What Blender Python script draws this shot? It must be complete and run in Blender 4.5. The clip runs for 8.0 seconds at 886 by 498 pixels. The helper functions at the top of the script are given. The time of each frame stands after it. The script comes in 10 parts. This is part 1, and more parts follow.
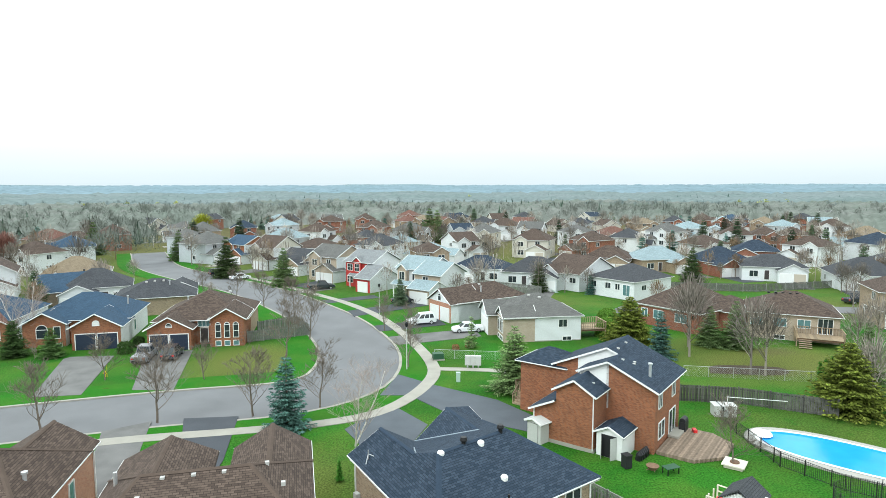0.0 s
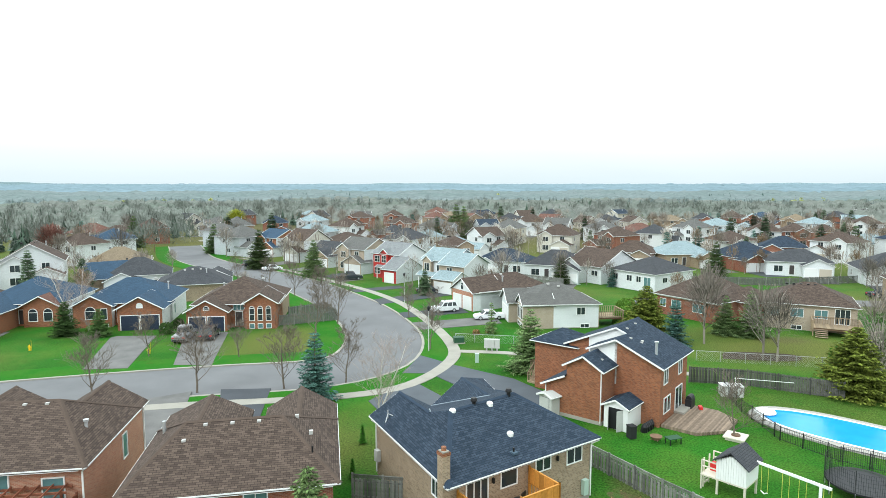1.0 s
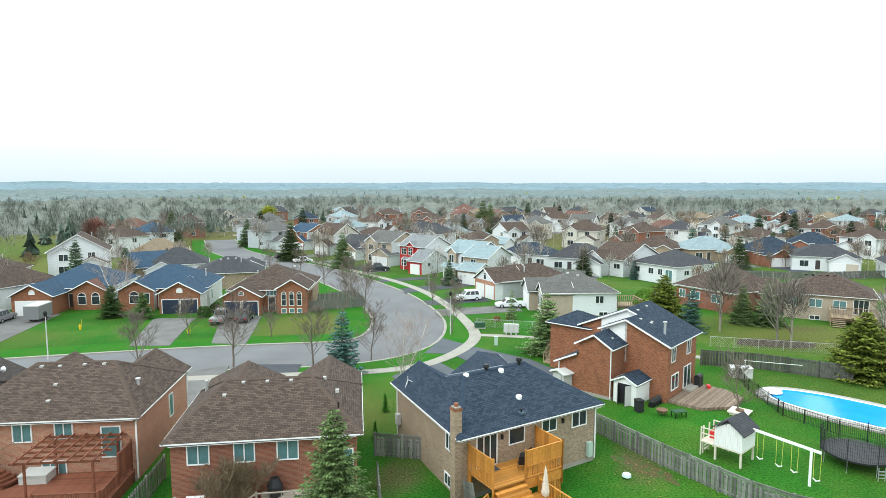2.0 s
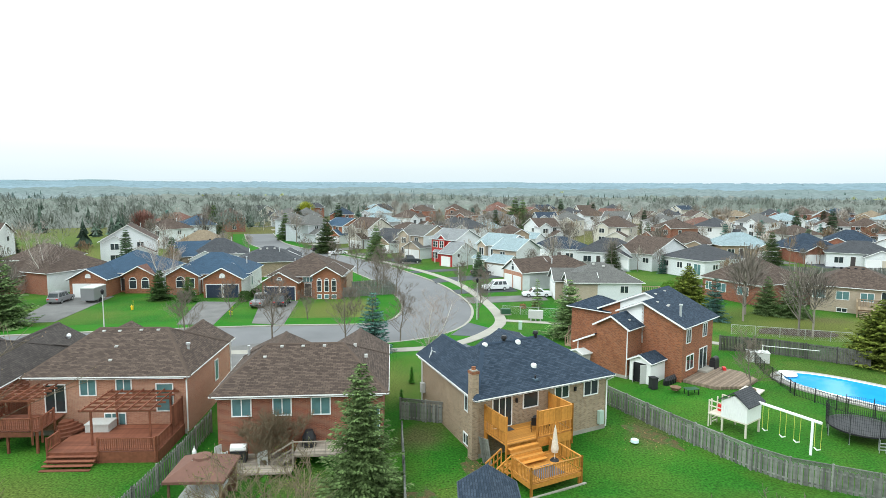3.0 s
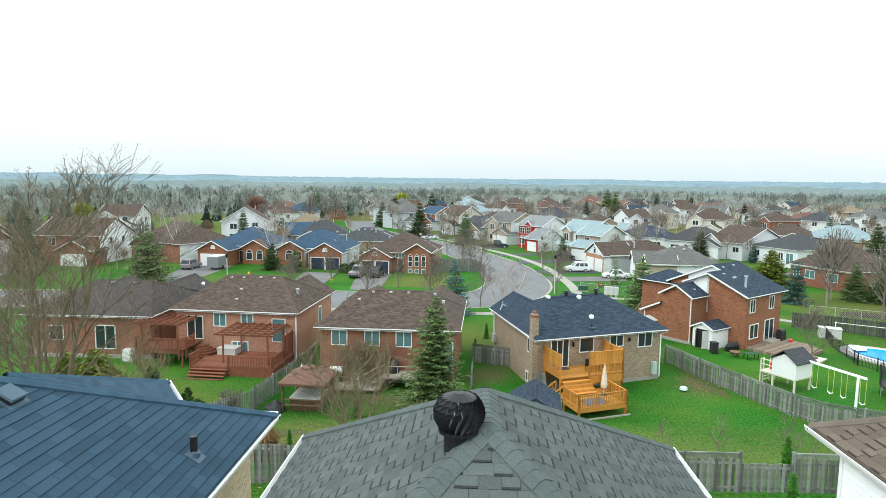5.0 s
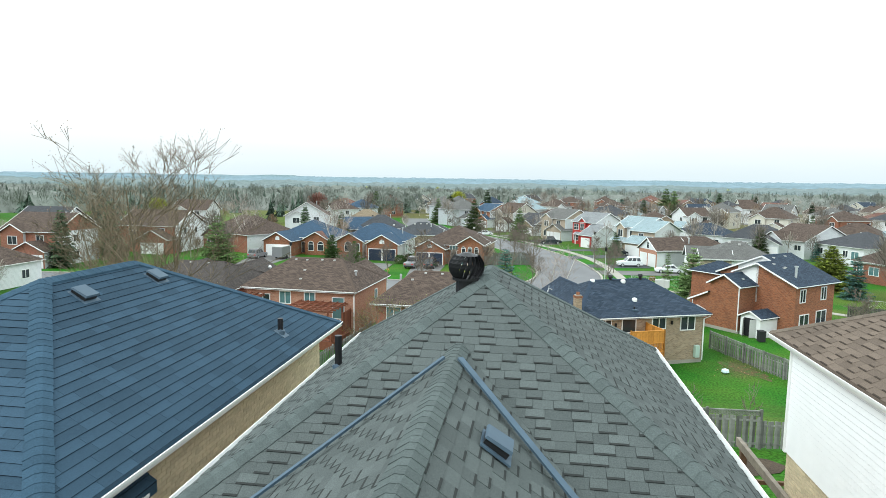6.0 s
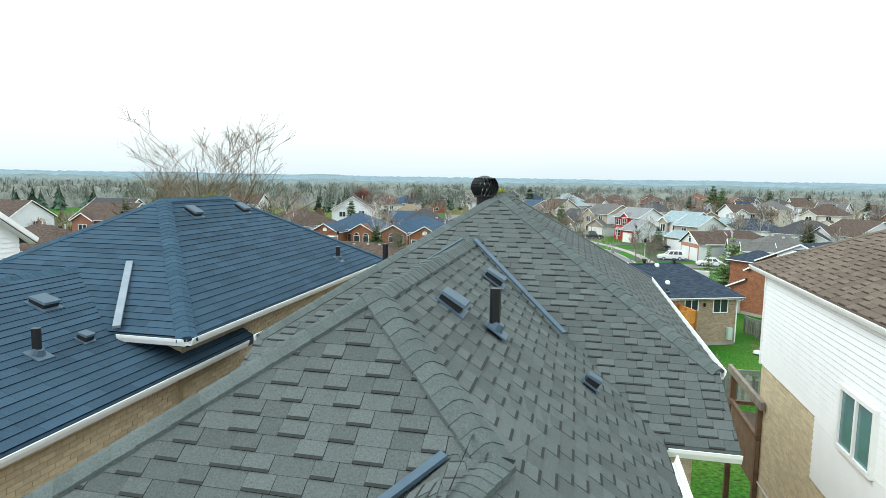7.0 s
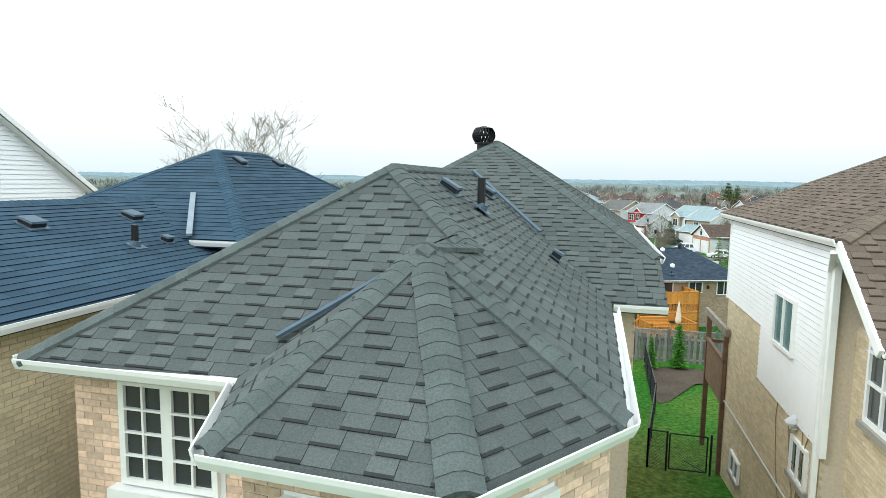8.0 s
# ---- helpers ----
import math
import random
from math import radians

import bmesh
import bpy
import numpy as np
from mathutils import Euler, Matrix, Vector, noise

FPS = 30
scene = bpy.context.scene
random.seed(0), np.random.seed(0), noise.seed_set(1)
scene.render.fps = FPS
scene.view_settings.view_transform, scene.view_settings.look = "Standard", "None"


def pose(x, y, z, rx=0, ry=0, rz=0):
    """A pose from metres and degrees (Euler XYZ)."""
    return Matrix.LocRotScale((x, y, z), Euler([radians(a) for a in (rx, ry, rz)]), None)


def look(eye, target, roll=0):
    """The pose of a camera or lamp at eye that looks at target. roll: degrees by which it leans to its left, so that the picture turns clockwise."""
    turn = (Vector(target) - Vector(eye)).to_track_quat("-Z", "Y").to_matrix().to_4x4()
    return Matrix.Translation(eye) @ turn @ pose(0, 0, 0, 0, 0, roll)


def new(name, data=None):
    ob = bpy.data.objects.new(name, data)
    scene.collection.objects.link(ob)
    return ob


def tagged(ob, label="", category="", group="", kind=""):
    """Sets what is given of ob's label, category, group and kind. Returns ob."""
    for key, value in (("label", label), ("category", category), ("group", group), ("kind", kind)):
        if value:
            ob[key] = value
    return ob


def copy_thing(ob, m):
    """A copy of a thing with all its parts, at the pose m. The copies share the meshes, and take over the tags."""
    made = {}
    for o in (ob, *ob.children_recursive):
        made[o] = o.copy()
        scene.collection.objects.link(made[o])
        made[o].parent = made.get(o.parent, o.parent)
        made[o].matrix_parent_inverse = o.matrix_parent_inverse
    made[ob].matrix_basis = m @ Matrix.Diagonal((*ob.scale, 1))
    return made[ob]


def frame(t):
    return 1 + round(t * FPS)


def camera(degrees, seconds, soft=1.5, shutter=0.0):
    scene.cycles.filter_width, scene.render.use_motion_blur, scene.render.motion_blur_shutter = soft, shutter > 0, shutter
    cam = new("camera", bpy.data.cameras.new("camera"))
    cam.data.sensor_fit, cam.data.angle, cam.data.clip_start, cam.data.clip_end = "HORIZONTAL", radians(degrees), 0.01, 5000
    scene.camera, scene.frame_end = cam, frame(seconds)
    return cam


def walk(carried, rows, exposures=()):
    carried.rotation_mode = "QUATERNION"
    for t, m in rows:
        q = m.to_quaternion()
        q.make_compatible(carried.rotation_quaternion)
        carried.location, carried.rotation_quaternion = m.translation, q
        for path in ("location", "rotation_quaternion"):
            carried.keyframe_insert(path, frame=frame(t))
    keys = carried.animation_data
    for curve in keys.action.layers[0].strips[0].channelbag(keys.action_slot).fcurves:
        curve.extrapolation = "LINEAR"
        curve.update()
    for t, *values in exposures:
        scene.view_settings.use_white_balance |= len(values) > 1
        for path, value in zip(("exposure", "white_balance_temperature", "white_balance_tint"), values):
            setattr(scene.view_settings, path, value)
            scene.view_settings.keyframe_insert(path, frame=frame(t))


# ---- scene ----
cam = camera(72.10, 8.0, 0.6)
PATH = [
    (0, 0.002, 0.000, 21.278, 84.153, 0.097, -1.294),
    (0.5, 0.461, -1.809, 20.763, 84.128, 0.054, 0.078),
    (1, 0.927, -3.592, 20.246, 84.068, 0.020, 1.451),
    (1.5, 1.418, -5.361, 19.722, 84.010, 0.010, 2.803),
    (3, 3.155, -10.479, 17.971, 83.977, -0.223, 7.476),
    (3.5, 3.861, -12.111, 17.430, 83.846, -0.392, 9.576),
    (4, 4.603, -13.712, 16.899, 83.710, -0.483, 11.775),
    (4.5, 5.377, -15.264, 16.352, 83.631, -0.580, 13.953),
    (6, 7.686, -19.529, 14.677, 83.656, -0.813, 21.815),
    (6.5, 8.425, -20.803, 14.095, 83.605, -0.920, 24.068),
    (7, 9.147, -22.044, 13.494, 83.571, -0.924, 25.919),
    (7.5, 9.863, -23.203, 12.874, 83.562, -0.838, 26.959),
    (8, 10.466, -24.202, 12.296, 83.624, -0.836, 27.350),
]
walk(cam, [(t, pose(x, y, z, rx, ry, rz)) for t, x, y, z, rx, ry, rz in PATH])

# ---- world, sun, exposure ----
world = bpy.data.worlds.new("overcast")
scene.world = world
world.use_nodes = True
wn, wl = world.node_tree.nodes, world.node_tree.links
wn.clear()
w_out = wn.new("ShaderNodeOutputWorld")
w_bg = wn.new("ShaderNodeBackground")
w_sky = wn.new("ShaderNodeTexSky")
w_sky.sky_type, w_sky.sun_disc = "NISHITA", False
w_sky.sun_elevation, w_sky.sun_rotation = radians(45), radians(223)
w_sky.dust_density, w_sky.air_density = 4.0, 1.0
w_co = wn.new("ShaderNodeTexCoord")
w_sep = wn.new("ShaderNodeSeparateXYZ")
w_ramp = wn.new("ShaderNodeValToRGB")
el = w_ramp.color_ramp.elements
el[0].position, el[0].color = 0.0, (0.86, 1.02, 1.09, 1)
el[1].position, el[1].color = 1.0, (1.95, 2.24, 2.3, 1)
for at, c in ((0.018, (0.92, 1.06, 1.1)), (0.05, (1.05, 1.14, 1.16)), (0.12, (1.4, 1.5, 1.52)), (0.3, (2.11, 2.36, 2.4))):
    e = el.new(at)
    e.color = (*c, 1)
w_noise = wn.new("ShaderNodeTexNoise")
w_noise.inputs["Scale"].default_value = 2.2
w_noise.inputs["Detail"].default_value = 5
w_map = wn.new("ShaderNodeMapping")
w_map.inputs["Scale"].default_value = (1, 1, 5)
w_nr = wn.new("ShaderNodeMapRange")
w_nr.inputs["From Min"].default_value, w_nr.inputs["From Max"].default_value = 0.35, 0.7
w_nr.inputs["To Min"].default_value, w_nr.inputs["To Max"].default_value = 0.97, 1.03
w_mul = wn.new("ShaderNodeVectorMath")
w_mul.operation = "SCALE"
w_mix = wn.new("ShaderNodeMix")
w_mix.data_type = "RGBA"
w_skys = wn.new("ShaderNodeVectorMath")
w_skys.operation = "SCALE"
w_skys.inputs["Scale"].default_value = 0.1
w_mix.inputs["Factor"].default_value = 0.08
wl.new(w_co.outputs["Generated"], w_sep.inputs[0])
wl.new(w_sep.outputs["Z"], w_ramp.inputs["Fac"])
wl.new(w_co.outputs["Generated"], w_map.inputs["Vector"])
wl.new(w_map.outputs["Vector"], w_noise.inputs["Vector"])
wl.new(w_noise.outputs["Fac"], w_nr.inputs["Value"])
wl.new(w_ramp.outputs["Color"], w_mul.inputs[0])
wl.new(w_nr.outputs["Result"], w_mul.inputs["Scale"])
wl.new(w_sky.outputs["Color"], w_skys.inputs[0])
wl.new(w_mul.outputs["Vector"], w_mix.inputs["A"])
wl.new(w_skys.outputs["Vector"], w_mix.inputs["B"])
wl.new(w_mix.outputs["Result"], w_bg.inputs["Color"])
wl.new(w_bg.outputs["Background"], w_out.inputs["Surface"])
w_bg.inputs["Strength"].default_value = 1.0

sun = new("sun", bpy.data.lights.new("sun", "SUN"))
sun.data.energy, sun.data.angle, sun.data.color = 1.5, radians(30), (0.91, 1.0, 1.0)
sun.matrix_world = look((0, 0, 50), (16, 17, 26))
scene.view_settings.exposure = 0.0


# ---- materials ----
MATS = {}


def material(name, base, rough=0.8, metal=0.0, grain=0.0, scale=8.0, blotch=0.0, blotch_scale=0.4, bump=0.0, bump_scale=60.0,
             rand=0.0, alt=None, spec=0.3, island=0.0, broad=0.0, worn=None):
    """Plain surface with fine grain, broad blotches, relief and a spread from object to object."""
    m = bpy.data.materials.new(name)
    m.use_nodes = True
    n, l = m.node_tree.nodes, m.node_tree.links
    b = n["Principled BSDF"]
    b.inputs["Roughness"].default_value, b.inputs["Metallic"].default_value = rough, metal
    b.inputs["Specular IOR Level"].default_value = spec
    co = n.new("ShaderNodeTexCoord")
    rgb = n.new("ShaderNodeRGB")
    rgb.outputs[0].default_value = (*base, 1)
    col = rgb.outputs[0]

    def vary(col, value, amount, other=None):
        """Lighten and darken col by value round one half, or mix towards another colour."""
        if other:
            mx = n.new("ShaderNodeMix")
            mx.data_type = "RGBA"
            ra = n.new("ShaderNodeMapRange")
            ra.inputs["From Min"].default_value, ra.inputs["From Max"].default_value = 0.4, 0.65
            ra.inputs["To Max"].default_value = amount
            l.new(value, ra.inputs["Value"])
            l.new(ra.outputs["Result"], mx.inputs["Factor"])
            l.new(col, mx.inputs["A"])
            mx.inputs["B"].default_value = (*other, 1)
            return mx.outputs["Result"]
        ra = n.new("ShaderNodeMapRange")
        ra.inputs["From Min"].default_value, ra.inputs["From Max"].default_value = 0.2, 0.8
        ra.inputs["To Min"].default_value, ra.inputs["To Max"].default_value = 1 - amount, 1 + amount
        ra.clamp = False
        l.new(value, ra.inputs["Value"])
        sc = n.new("ShaderNodeVectorMath")
        sc.operation = "SCALE"
        l.new(col, sc.inputs[0])
        l.new(ra.outputs["Result"], sc.inputs["Scale"])
        return sc.outputs["Vector"]

    def tex(s, detail=4):
        t = n.new("ShaderNodeTexNoise")
        t.inputs["Scale"].default_value, t.inputs["Detail"].default_value = s, detail
        l.new(co.outputs["Object"], t.inputs["Vector"])
        return t.outputs["Fac"]
    if blotch:
        col = vary(col, tex(blotch_scale), blotch, alt)
    if broad:
        col = vary(col, tex(blotch_scale * 0.37, 3), broad)
    for layer, tint in zip(("worn", "bare"), worn or ()):
        # thin or bare ground where the mesh says so, broken up by a fine noise
        at_ = n.new("ShaderNodeAttribute")
        at_.attribute_name = layer
        mu = n.new("ShaderNodeMath")
        mu.operation = "MULTIPLY_ADD"
        l.new(tex(0.9, 5), mu.inputs[0])
        mu.inputs[1].default_value = 1.5
        mu.inputs[2].default_value = -0.75
        su = n.new("ShaderNodeMath")
        su.operation = "MULTIPLY_ADD"
        l.new(at_.outputs["Fac"], su.inputs[0])
        su.inputs[1].default_value = 1.25
        l.new(mu.outputs[0], su.inputs[2])
        gate = n.new("ShaderNodeMath")
        gate.operation = "MINIMUM"
        gate.use_clamp = True
        l.new(su.outputs[0], gate.inputs[0])
        l.new(at_.outputs["Fac"], gate.inputs[1])
        mx = n.new("ShaderNodeMix")
        mx.data_type = "RGBA"
        l.new(gate.outputs[0], mx.inputs["Factor"])
        l.new(col, mx.inputs["A"])
        mx.inputs["B"].default_value = (*tint, 1)
        col = mx.outputs["Result"]
    if grain:
        col = vary(col, tex(scale, 6), grain)
    if rand:
        o = n.new("ShaderNodeObjectInfo")
        col = vary(col, o.outputs["Random"], rand)
    if island:
        g = n.new("ShaderNodeNewGeometry")
        col = vary(col, g.outputs["Random Per Island"], island)
    l.new(col, b.inputs["Base Color"])
    if bump:
        bp = n.new("ShaderNodeBump")
        bp.inputs["Strength"].default_value, bp.inputs["Distance"].default_value = bump, 0.02
        l.new(tex(bump_scale), bp.inputs["Height"])
        l.new(bp.outputs["Normal"], b.inputs["Normal"])
    MATS[name] = m
    return m


def coursed(name, base, other, joint, width, height, joint_size=0.01, rough=0.85, bump=0.5, blotch=0.12, squash=1.0, offset=0.5):
    """Brick, shingle or siding courses by world size; runs along the wall's own direction, rows up it."""
    m = bpy.data.materials.new(name)
    m.use_nodes = True
    n, l = m.node_tree.nodes, m.node_tree.links
    b = n["Principled BSDF"]
    b.inputs["Roughness"].default_value = rough
    b.inputs["Specular IOR Level"].default_value = 0.25
    uv = n.new("ShaderNodeUVMap")
    uv.uv_map = "run"
    t = n.new("ShaderNodeTexBrick")
    t.offset = offset
    t.inputs["Scale"].default_value = 1.0
    t.inputs["Brick Width"].default_value, t.inputs["Row Height"].default_value = width, height
    t.inputs["Mortar Size"].default_value = joint_size
    t.inputs["Mortar Smooth"].default_value = 0.3
    t.inputs["Color1"].default_value = (*base, 1)
    t.inputs["Color2"].default_value = (*other, 1)
    t.inputs["Mortar"].default_value = (*joint, 1)
    l.new(uv.outputs["UV"], t.inputs["Vector"])
    co = n.new("ShaderNodeTexCoord")
    no = n.new("ShaderNodeTexNoise")
    no.inputs["Scale"].default_value, no.inputs["Detail"].default_value = 0.9, 5
    l.new(co.outputs["Object"], no.inputs["Vector"])
    n2 = n.new("ShaderNodeTexNoise")
    n2.inputs["Scale"].default_value, n2.inputs["Detail"].default_value = 14, 3
    l.new(co.outputs["Object"], n2.inputs["Vector"])
    ad = n.new("ShaderNodeMath")
    l.new(no.outputs["Fac"], ad.inputs[0])
    l.new(n2.outputs["Fac"], ad.inputs[1])
    ra = n.new("ShaderNodeMapRange")
    ra.inputs["From Min"].default_value, ra.inputs["From Max"].default_value = 0.6, 1.4
    ra.inputs["To Min"].default_value, ra.inputs["To Max"].default_value = 1 - blotch, 1 + blotch
    l.new(ad.outputs[0], ra.inputs["Value"])
    sc = n.new("ShaderNodeVectorMath")
    sc.operation = "SCALE"
    l.new(t.outputs["Color"], sc.inputs[0])
    l.new(ra.outputs["Result"], sc.inputs["Scale"])
    l.new(sc.outputs["Vector"], b.inputs["Base Color"])
    bp = n.new("ShaderNodeBump")
    bp.inputs["Strength"].default_value, bp.inputs["Distance"].default_value = bump, 0.02
    bp.invert = True
    l.new(t.outputs["Fac"], bp.inputs["Height"])
    l.new(bp.outputs["Normal"], b.inputs["Normal"])
    MATS[name] = m
    return m


material("grass", (0.021, 0.112, 0.0095), 0.95, grain=0.85, scale=7, broad=0.35, blotch=0.75, blotch_scale=0.2, alt=(0.062, 0.124, 0.016), bump=0.6, bump_scale=30, spec=0.1, worn=((0.12, 0.125, 0.032), (0.098, 0.082, 0.04)))
material("lawn", (0.018, 0.13, 0.008), 0.95, grain=0.5, scale=11, blotch=0.5, blotch_scale=0.3, alt=(0.06, 0.14, 0.016), bump=0.6, bump_scale=35, spec=0.1)
material("soil", (0.062, 0.044, 0.031), 0.95, grain=0.5, scale=12, blotch=0.4, blotch_scale=0.8, bump=0.8)
material("asphalt", (0.16, 0.16, 0.165), 0.9, grain=0.12, scale=30, blotch=0.16, blotch_scale=0.22, bump=0.2)
material("asphalt_dark", (0.055, 0.06, 0.07), 0.8, grain=0.2, scale=25, blotch=0.2, blotch_scale=0.4, bump=0.2)
material("asphalt_drive", (0.088, 0.098, 0.112), 0.85, grain=0.15, scale=25, blotch=0.15, blotch_scale=0.4, bump=0.2)
material("asphalt_old", (0.15, 0.145, 0.14), 0.9, grain=0.2, scale=25, blotch=0.25, blotch_scale=0.5, bump=0.3)
material("concrete", (0.32, 0.3, 0.26), 0.9, grain=0.1, scale=20, blotch=0.15, blotch_scale=0.6, bump=0.2)
material("trim_white", (0.8, 0.8, 0.79), 0.5, grain=0.04, scale=5)
material("trim_cream", (0.66, 0.6, 0.5), 0.6, grain=0.05)
material("glass_dark", (0.03, 0.04, 0.045), 0.08, spec=0.6, grain=0.3, scale=1.0)
material("curtain_glass", (0.1, 0.2, 0.21), 0.12, spec=0.6, grain=0.3, scale=1.5)
material("garage_navy", (0.025, 0.035, 0.06), 0.5)
material("garage_white", (0.74, 0.74, 0.73), 0.5, grain=0.03)
material("garage_tan", (0.5, 0.44, 0.36), 0.5, grain=0.03)
material("door_dark", (0.06, 0.05, 0.05), 0.4)
material("fence_grey", (0.185, 0.187, 0.172), 0.9, grain=0.3, scale=6, blotch=0.3, blotch_scale=2.0, rand=0.25, bump=0.4)
material("fence_dark", (0.085, 0.083, 0.075), 0.9, grain=0.3, scale=6, blotch=0.3, blotch_scale=2.0, rand=0.25, bump=0.4)
material("wood_cedar", (0.47, 0.205, 0.04), 0.6, grain=0.25, scale=5, rand=0.15)
material("wood_red", (0.2, 0.07, 0.04), 0.7, grain=0.3, scale=4, rand=0.15)
material("wood_grey", (0.33, 0.28, 0.23), 0.85, grain=0.3, scale=5, rand=0.2)
material("wood_tan", (0.32, 0.24, 0.16), 0.85, grain=0.3, scale=5, rand=0.2)
material("wood_brown", (0.16, 0.095, 0.06), 0.8, grain=0.3, scale=5, rand=0.15)
material("bark", (0.165, 0.135, 0.11), 0.95, grain=0.4, scale=10, bump=0.8)
material("bark_brown", (0.2, 0.155, 0.1), 0.95, grain=0.35, scale=10, rand=0.2)
material("bark_dark", (0.16, 0.125, 0.085), 0.95, grain=0.35, scale=10)
material("bark_birch", (0.62, 0.58, 0.53), 0.8, grain=0.35, scale=4)
material("spruce_far", (0.075, 0.115, 0.062), 0.9, grain=0.4, scale=3, rand=0.3, island=0.3, spec=0.1)
material("spruce", (0.11, 0.168, 0.062), 0.9, grain=0.5, scale=3, rand=0.3, island=0.35, spec=0.1)
material("spruce_dark", (0.098, 0.148, 0.052), 0.9, grain=0.5, scale=3, island=0.35, spec=0.1)
material("spruce_blue", (0.09, 0.19, 0.155), 0.9, grain=0.4, scale=3, rand=0.2, island=0.35, spec=0.1)
material("cedar_green", (0.055, 0.1, 0.03), 0.9, grain=0.5, scale=6, rand=0.3, island=0.3, spec=0.1)
material("hedge", (0.10, 0.21, 0.03), 0.9, grain=0.4, scale=6, island=0.35, spec=0.1)
material("bud_leaves", (0.2, 0.24, 0.05), 0.9, island=0.4, rand=0.3)
material("dry_reed", (0.26, 0.145, 0.065), 0.9, island=0.4)
material("metal_black", (0.02, 0.02, 0.022), 0.45, metal=0.3)
material("metal_galv", (0.55, 0.56, 0.57), 0.45, metal=0.6, grain=0.1)
material("plastic_white", (0.8, 0.8, 0.78), 0.35)
material("plastic_black", (0.025, 0.025, 0.028), 0.5)
material("tyre", (0.02, 0.02, 0.02), 0.9)
material("car_white", (0.75, 0.76, 0.78), 0.25, spec=0.6)
material("car_dark", (0.03, 0.035, 0.045), 0.25, spec=0.6)
material("car_grey", (0.2, 0.2, 0.21), 0.3, spec=0.6)
material("pool_liner", (0.04, 0.42, 0.85), 0.4, grain=0.08, scale=2)
material("pool_edge", (0.36, 0.34, 0.31), 0.8, grain=0.15)
material("stone", (0.33, 0.31, 0.28), 0.9, grain=0.3, scale=5, rand=0.3, bump=0.5)
material("red_plastic", (0.6, 0.03, 0.03), 0.4)
material("yellow_plastic", (0.8, 0.5, 0.02), 0.4)
material("gazebo_canvas", (0.16, 0.08, 0.06), 0.8, grain=0.15, scale=3)
material("utility_green", (0.03, 0.09, 0.05), 0.5)
material("utility_mint", (0.4, 0.52, 0.45), 0.5)
material("utility_grey", (0.5, 0.5, 0.48), 0.6, grain=0.08)
# woods tones pale and turn blue with distance: haze mixed into the base colours
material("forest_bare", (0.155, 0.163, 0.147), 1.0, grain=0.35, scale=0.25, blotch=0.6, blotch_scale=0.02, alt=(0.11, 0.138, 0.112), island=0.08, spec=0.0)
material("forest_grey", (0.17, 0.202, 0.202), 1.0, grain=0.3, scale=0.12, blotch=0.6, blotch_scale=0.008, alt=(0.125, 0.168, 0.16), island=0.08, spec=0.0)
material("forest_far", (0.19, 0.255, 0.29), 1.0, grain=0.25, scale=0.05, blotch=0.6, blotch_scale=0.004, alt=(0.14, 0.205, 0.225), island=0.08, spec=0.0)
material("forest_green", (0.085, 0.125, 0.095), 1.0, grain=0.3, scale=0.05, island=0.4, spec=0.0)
material("forest_spring", (0.36, 0.38, 0.15), 1.0, island=0.3, spec=0.0)

coursed("brick_orange", (0.34, 0.12, 0.055), (0.17, 0.056, 0.03), (0.3, 0.18, 0.115), 0.22, 0.075)
coursed("brick_red", (0.3, 0.1, 0.058), (0.19, 0.06, 0.04), (0.32, 0.21, 0.15), 0.22, 0.075)
coursed("brick_pink", (0.46, 0.215, 0.135), (0.33, 0.135, 0.085), (0.46, 0.34, 0.26), 0.22, 0.075)
coursed("brick_tan", (0.38, 0.28, 0.19), (0.22, 0.155, 0.1), (0.38, 0.32, 0.25), 0.22, 0.075)
coursed("brick_beige", (0.42, 0.34, 0.26), (0.36, 0.28, 0.2), (0.42, 0.37, 0.31), 0.22, 0.075)
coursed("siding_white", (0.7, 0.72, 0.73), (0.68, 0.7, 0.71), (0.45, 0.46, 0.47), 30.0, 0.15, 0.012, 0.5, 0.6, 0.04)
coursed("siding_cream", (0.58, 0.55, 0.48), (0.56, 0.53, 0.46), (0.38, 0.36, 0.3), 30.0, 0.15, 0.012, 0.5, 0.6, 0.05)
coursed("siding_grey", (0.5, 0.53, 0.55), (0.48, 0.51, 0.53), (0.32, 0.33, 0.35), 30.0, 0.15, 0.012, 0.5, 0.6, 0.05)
coursed("siding_red", (0.42, 0.04, 0.035), (0.4, 0.035, 0.03), (0.25, 0.03, 0.03), 30.0, 0.15, 0.012, 0.5, 0.6, 0.05)
ROOFS = {"roof_brown": ((0.12, 0.086, 0.069), (0.06, 0.042, 0.034)), "roof_navy": ((0.042, 0.06, 0.087), (0.018, 0.031, 0.05)),
         "roof_charcoal": ((0.07, 0.072, 0.078), (0.05, 0.053, 0.06)), "roof_grey": ((0.14, 0.137, 0.13), (0.11, 0.108, 0.103)),
         "roof_lightblue": ((0.28, 0.35, 0.37), (0.23, 0.3, 0.32)), "roof_tan": ((0.25, 0.195, 0.135), (0.2, 0.155, 0.105)),
         "roof_blue": ((0.045, 0.085, 0.135), (0.034, 0.066, 0.108)), "roof_umber": ((0.082, 0.068, 0.062), (0.05, 0.042, 0.039)), "roof_rust": ((0.18, 0.09, 0.07), (0.14, 0.07, 0.054))}
for key, (one, two) in ROOFS.items():
    coursed(key, one, two, tuple(c * 0.4 for c in two), 0.33, 0.145, 0.012, 0.95, 0.5, 0.16)


